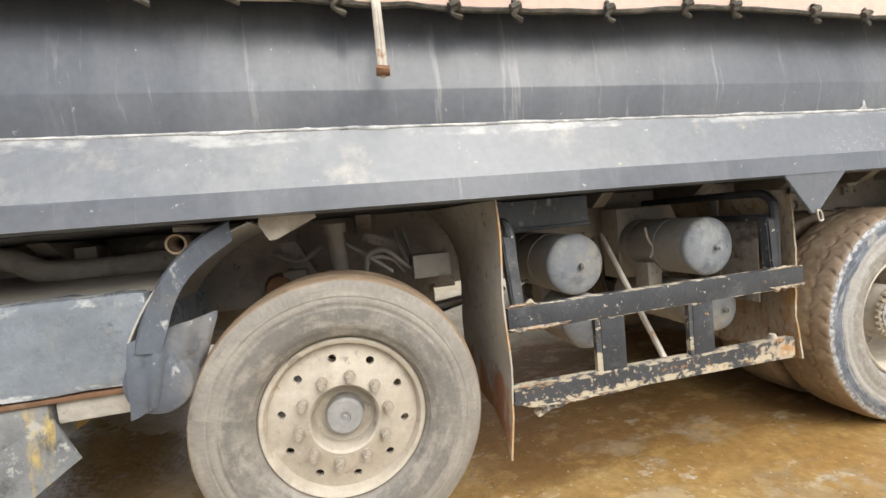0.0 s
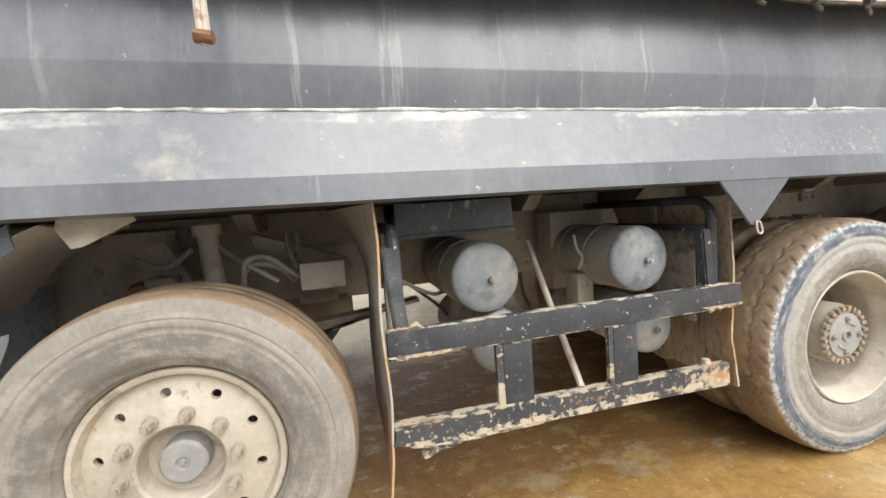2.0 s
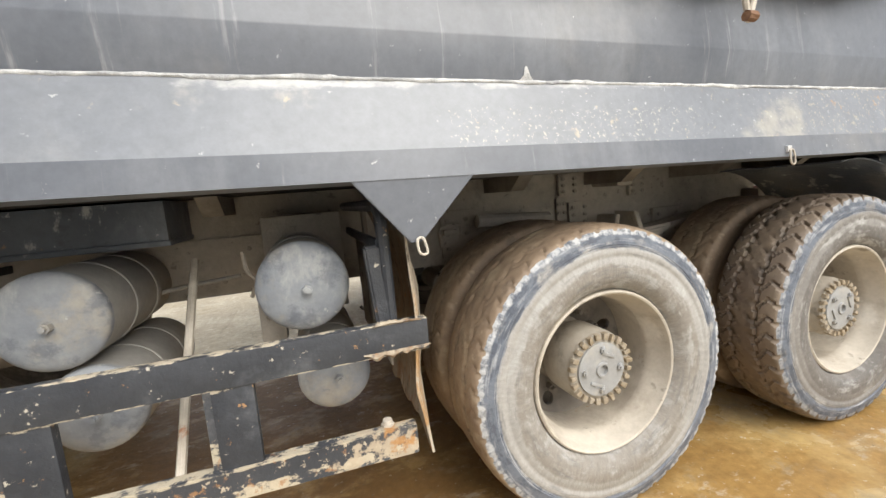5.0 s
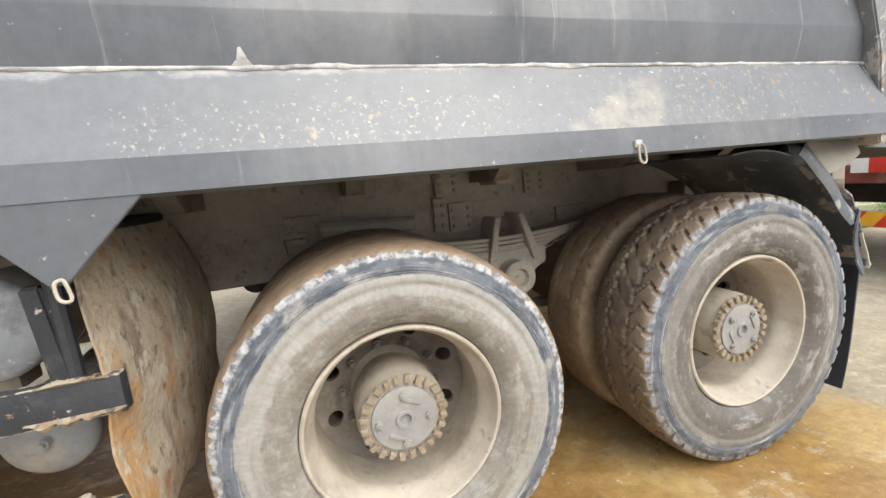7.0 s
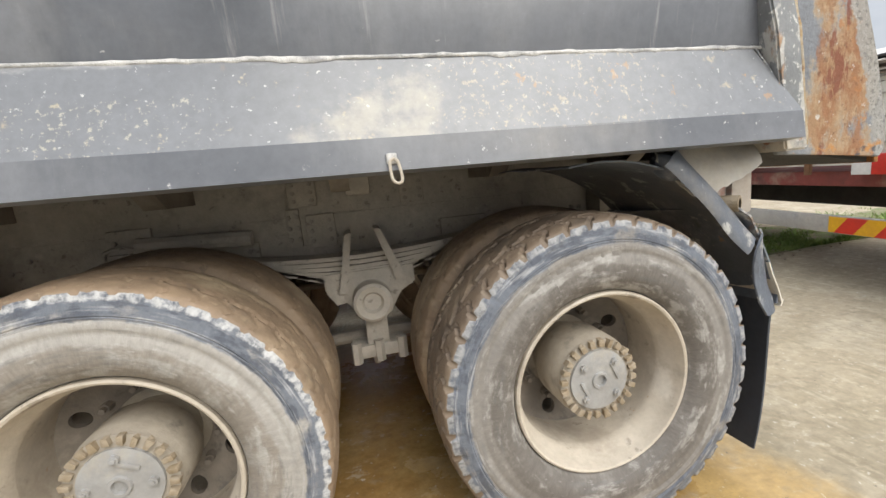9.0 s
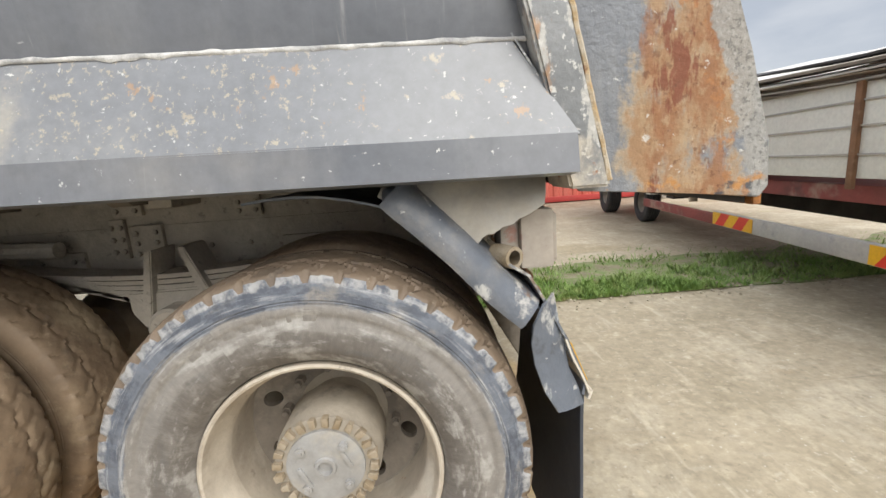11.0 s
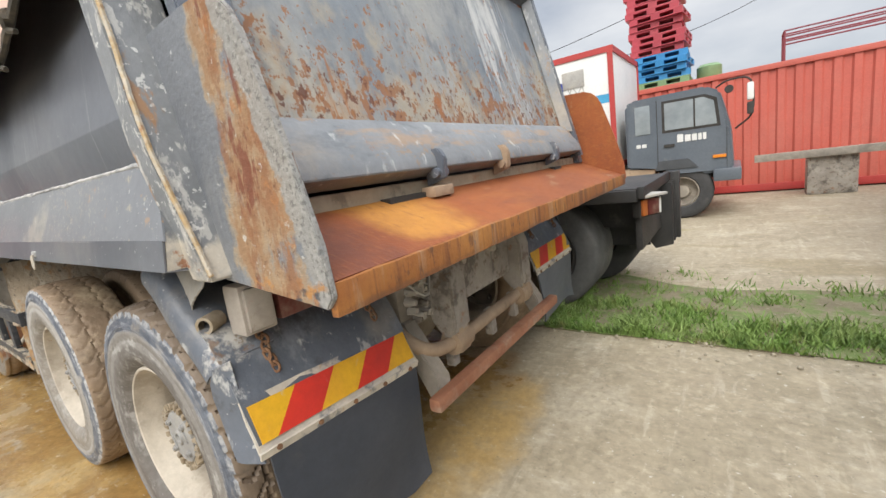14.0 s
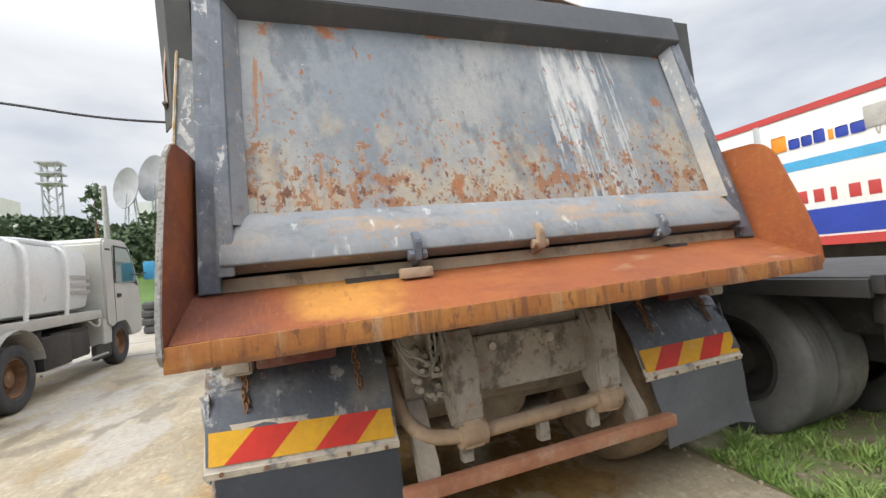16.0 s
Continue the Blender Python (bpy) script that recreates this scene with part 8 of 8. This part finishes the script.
# small white truck farther off, box, neighbours
sw = thing("parked_van", "small white van parked far across the yard", "van", pose(-16, -7.2, 0, 0, 0, 195))
part("body", prism(B(), [(-2.2, 0.4), (-2.2, 1.9), (1.0, 1.9), (1.6, 1.2), (2.0, 1.05), (2.05, 0.4)], "y", 0, 1.7, 0.05), M_white, sw)
part("window", prism(B(), [(0.1, 1.2), (0.1, 1.7), (0.9, 1.7), (1.35, 1.2)], "y", -0.01, 0.0), M_glass, sw)
plain_wheel(sw, 1.3, 0.1, 0.32, 0.2)
plain_wheel(sw, -1.4, 0.1, 0.32, 0.2)
fw = thing("white_shed", "white panelled shed across the yard", "shed", pose(-15, 0.2, 0))
part("wall", boxes((0, 0.2, -1.2, 5.0, 0, 3.3)), M_white, fw)
part("seam", boxes((0.2, 0.22, -0.2, -0.17, 0, 3.3)), M_tank, fw)
part("seam", boxes((0.2, 0.22, 0.9, 0.93, 0, 3.3)), M_tank, fw)
part("roof", boxes((-3, 0.4, -1.3, 5.1, 3.3, 3.42)), M_tank, fw)

# ---- far side: hill, trees, dishes, tower ----
def canopy(name, label, cx, cy, base, top, spread, n, seed, material, leaf=0.7):
    """A crown of many leaf clumps, with a ragged outline."""
    r = np.random.default_rng(seed)
    vs, fs = [], []
    for k in range(n):
        a, q = r.uniform(0, 2 * math.pi), r.random() ** 0.5
        h = r.random()
        wd = spread * (0.35 + 0.75 * math.sin(math.pi * min(0.97, h * 0.85 + 0.12)))
        p = np.array([cx + wd * q * math.cos(a), cy + wd * q * math.sin(a), base + (top - base) * h])
        for j in range(2):
            u = r.normal(size=3)
            u /= np.linalg.norm(u)
            v = np.cross(u, r.normal(size=3))
            v /= np.linalg.norm(v)
            s = leaf * r.uniform(0.5, 1.1)
            i = len(vs)
            vs += [tuple(p - u * s), tuple(p + v * s * 0.55), tuple(p + u * s), tuple(p - v * s * 0.55)]
            fs.append((i, i + 1, i + 2, i + 3))
    me_ = bpy.data.meshes.new(name)
    me_.from_pydata(vs, [], fs)
    me_.materials.append(material)
    return me_


bm = B()
rows = []
for i in range(25):
    y = -120 + 10 * i
    rows.append([(-28 + 4 * noise.noise(Vector((y * 0.05, 0, 0))), y, -0.02), (-45, y, 1.8 + 1.5 * noise.noise(Vector((y * 0.06, 3, 0)))), (-62, y, 6 + 2.5 * noise.noise(Vector((y * 0.05, 7, 0)))), (-90, y, 9), (-130, y, 4)])
solo("hillside", sheet(bm, rows, 0.05), M_leaf2, "green hillside rising beyond the yard", "hill", kind="structure")
random.seed(3)
for k in range(64):
    y = -48 + k * 0.85 + random.uniform(-0.6, 0.6)
    x = -58 + random.uniform(-7, 7)
    h = random.uniform(6.5, 10.5) - (2.5 if y > -24 else 0)
    b = 3.0 + random.uniform(-0.5, 1.0)
    t = thing("tree", "dense green tree on the hillside", "tree", pose(x, y, 0), group="hillside trees")
    part("trunk", cyl(B(), (0, 0, b - 2), (0.2, 0.1, b + h * 0.6), 0.22, 7, 0.08), M_rusty, t)
    link("crown", canopy("crown", "", 0, 0, b - 1.0, b + h, random.uniform(2.2, 3.4), 760, k, M_leaf, 0.42), None, t)
t = thing("tree", "slim tree standing above the others", "tree", pose(-46, -19.5, 0), group="hillside trees")
part("trunk", cyl(B(), (0, 0, 1), (0.3, 0.4, 12.0), 0.16, 7, 0.06), M_rusty, t)
link("crown", canopy("crown", "", 0.3, 0.4, 9.6, 13.2, 1.0, 120, 77, M_leaf, 0.4), None, t)


def dish(y, z, r, x=-80):
    d = thing("satellite_dish", "large grey dish antenna on a lattice mast", "antenna", pose(x, y, z))
    bm = B()
    lathe(bm, [(r * i / 8, 0.28 * r * (i / 8) ** 2 - 0.3) for i in range(9)] + [(r * 0.98, 0.28 * r - 0.2)] + [(r * i / 8, 0.28 * r * (i / 8) ** 2 - 0.15) for i in range(7, -1, -1)], seg=32)
    bmesh.ops.transform(bm, matrix=pose(0, 0, 0, 5, 0, 227), verts=bm.verts)
    part("reflector", bm, M_dish, d)
    for q in ((-1.2, -1.2), (1.2, -1.2), (1.2, 1.2), (-1.2, 1.2)):
        part("mast_leg", tube(B(), [(q[0] * 0.4, q[1] * 0.4, -1), (q[0] * 1.3, q[1] * 1.3, -14)], 0.12, 6, 2), M_silver, d)
    for k in range(6):
        zz = -2 - 2 * k
        part("brace", tube(B(), [(-0.6 - 0.1 * k, -0.6 - 0.1 * k, zz), (0.7 + 0.1 * k, -0.7 - 0.1 * k, zz - 1.6), (0.7 + 0.1 * k, 0.7 + 0.1 * k, zz)], 0.07, 5, 2, curved=False), M_silver, d)
    return d


dish(-26.4, 20.2, 3.7)
pf = dish(-22.2, 21.8, 4.2)
part("platform", boxes((-0.9, 0.9, 0.8, 6.0, -1.5, -0.9)), M_silver, pf)
for k in range(5):
    part("brace", tube(B(), [(0, 1.2 + k * 1.1, -1.5), (0, 1.9 + k * 1.1, -5.0), (0, 2.3 + k * 1.1, -1.5)], 0.09, 5, 2, curved=False), M_silver, pf)
lw = thing("lattice_tower", "pale lattice tower on the hill", "tower", pose(-80, -37.4, 0))
for sx in (-1, 1):
    for sy in (-1, 1):
        part("leg", tube(B(), [(sx * 1.0, sy * 1.0, 8), (sx * 0.95, sy * 0.95, 25)], 0.14, 6, 2), M_silver, lw)
for k in range(6):
    z0 = 12 + 2.1 * k
    part("brace", tube(B(), [(-1, -1, z0), (1, -1, z0 + 2), (1, 1, z0), (-1, 1, z0 + 2), (-1, -1, z0)], 0.10, 5, 2, curved=False), M_silver, lw)
for z0 in (21.2, 22.9, 24.7):
    part("platform", boxes((-1.5, 1.5, -1.6, 1.6, z0, z0 + 0.25)), M_silver, lw)
ab = thing("apartment_block", "pale apartment block far behind the trees", "building", pose(-110, -62, 0))
part("wall", boxes((-6, 6, -12, 3, 0, 25.5)), M_offwhite, ab)
for k in range(4):
    part("window_band", boxes((5.95, 6.06, -11.5, 2.5, 14.5 + k * 2.8, 15.9 + k * 2.8)), M_glass, ab)
wb = thing("white_building", "white building among the hillside trees", "building", pose(-95, -27.5, 0))
part("wall", boxes((-3, 3, -2.2, 2.4, 0, 20)), M_white, wb)
# sheds that close the yard behind the camera
cl = thing("yard_wall", "plain pale boundary wall across the yard", "wall", kind="structure")
part("panel", boxes((-30, 40, -16.3, -16, 0, 2.6)), M_offwhite, cl)
part("panel", boxes((24, 24.3, -16, 26, 0, 2.6)), M_offwhite, cl)
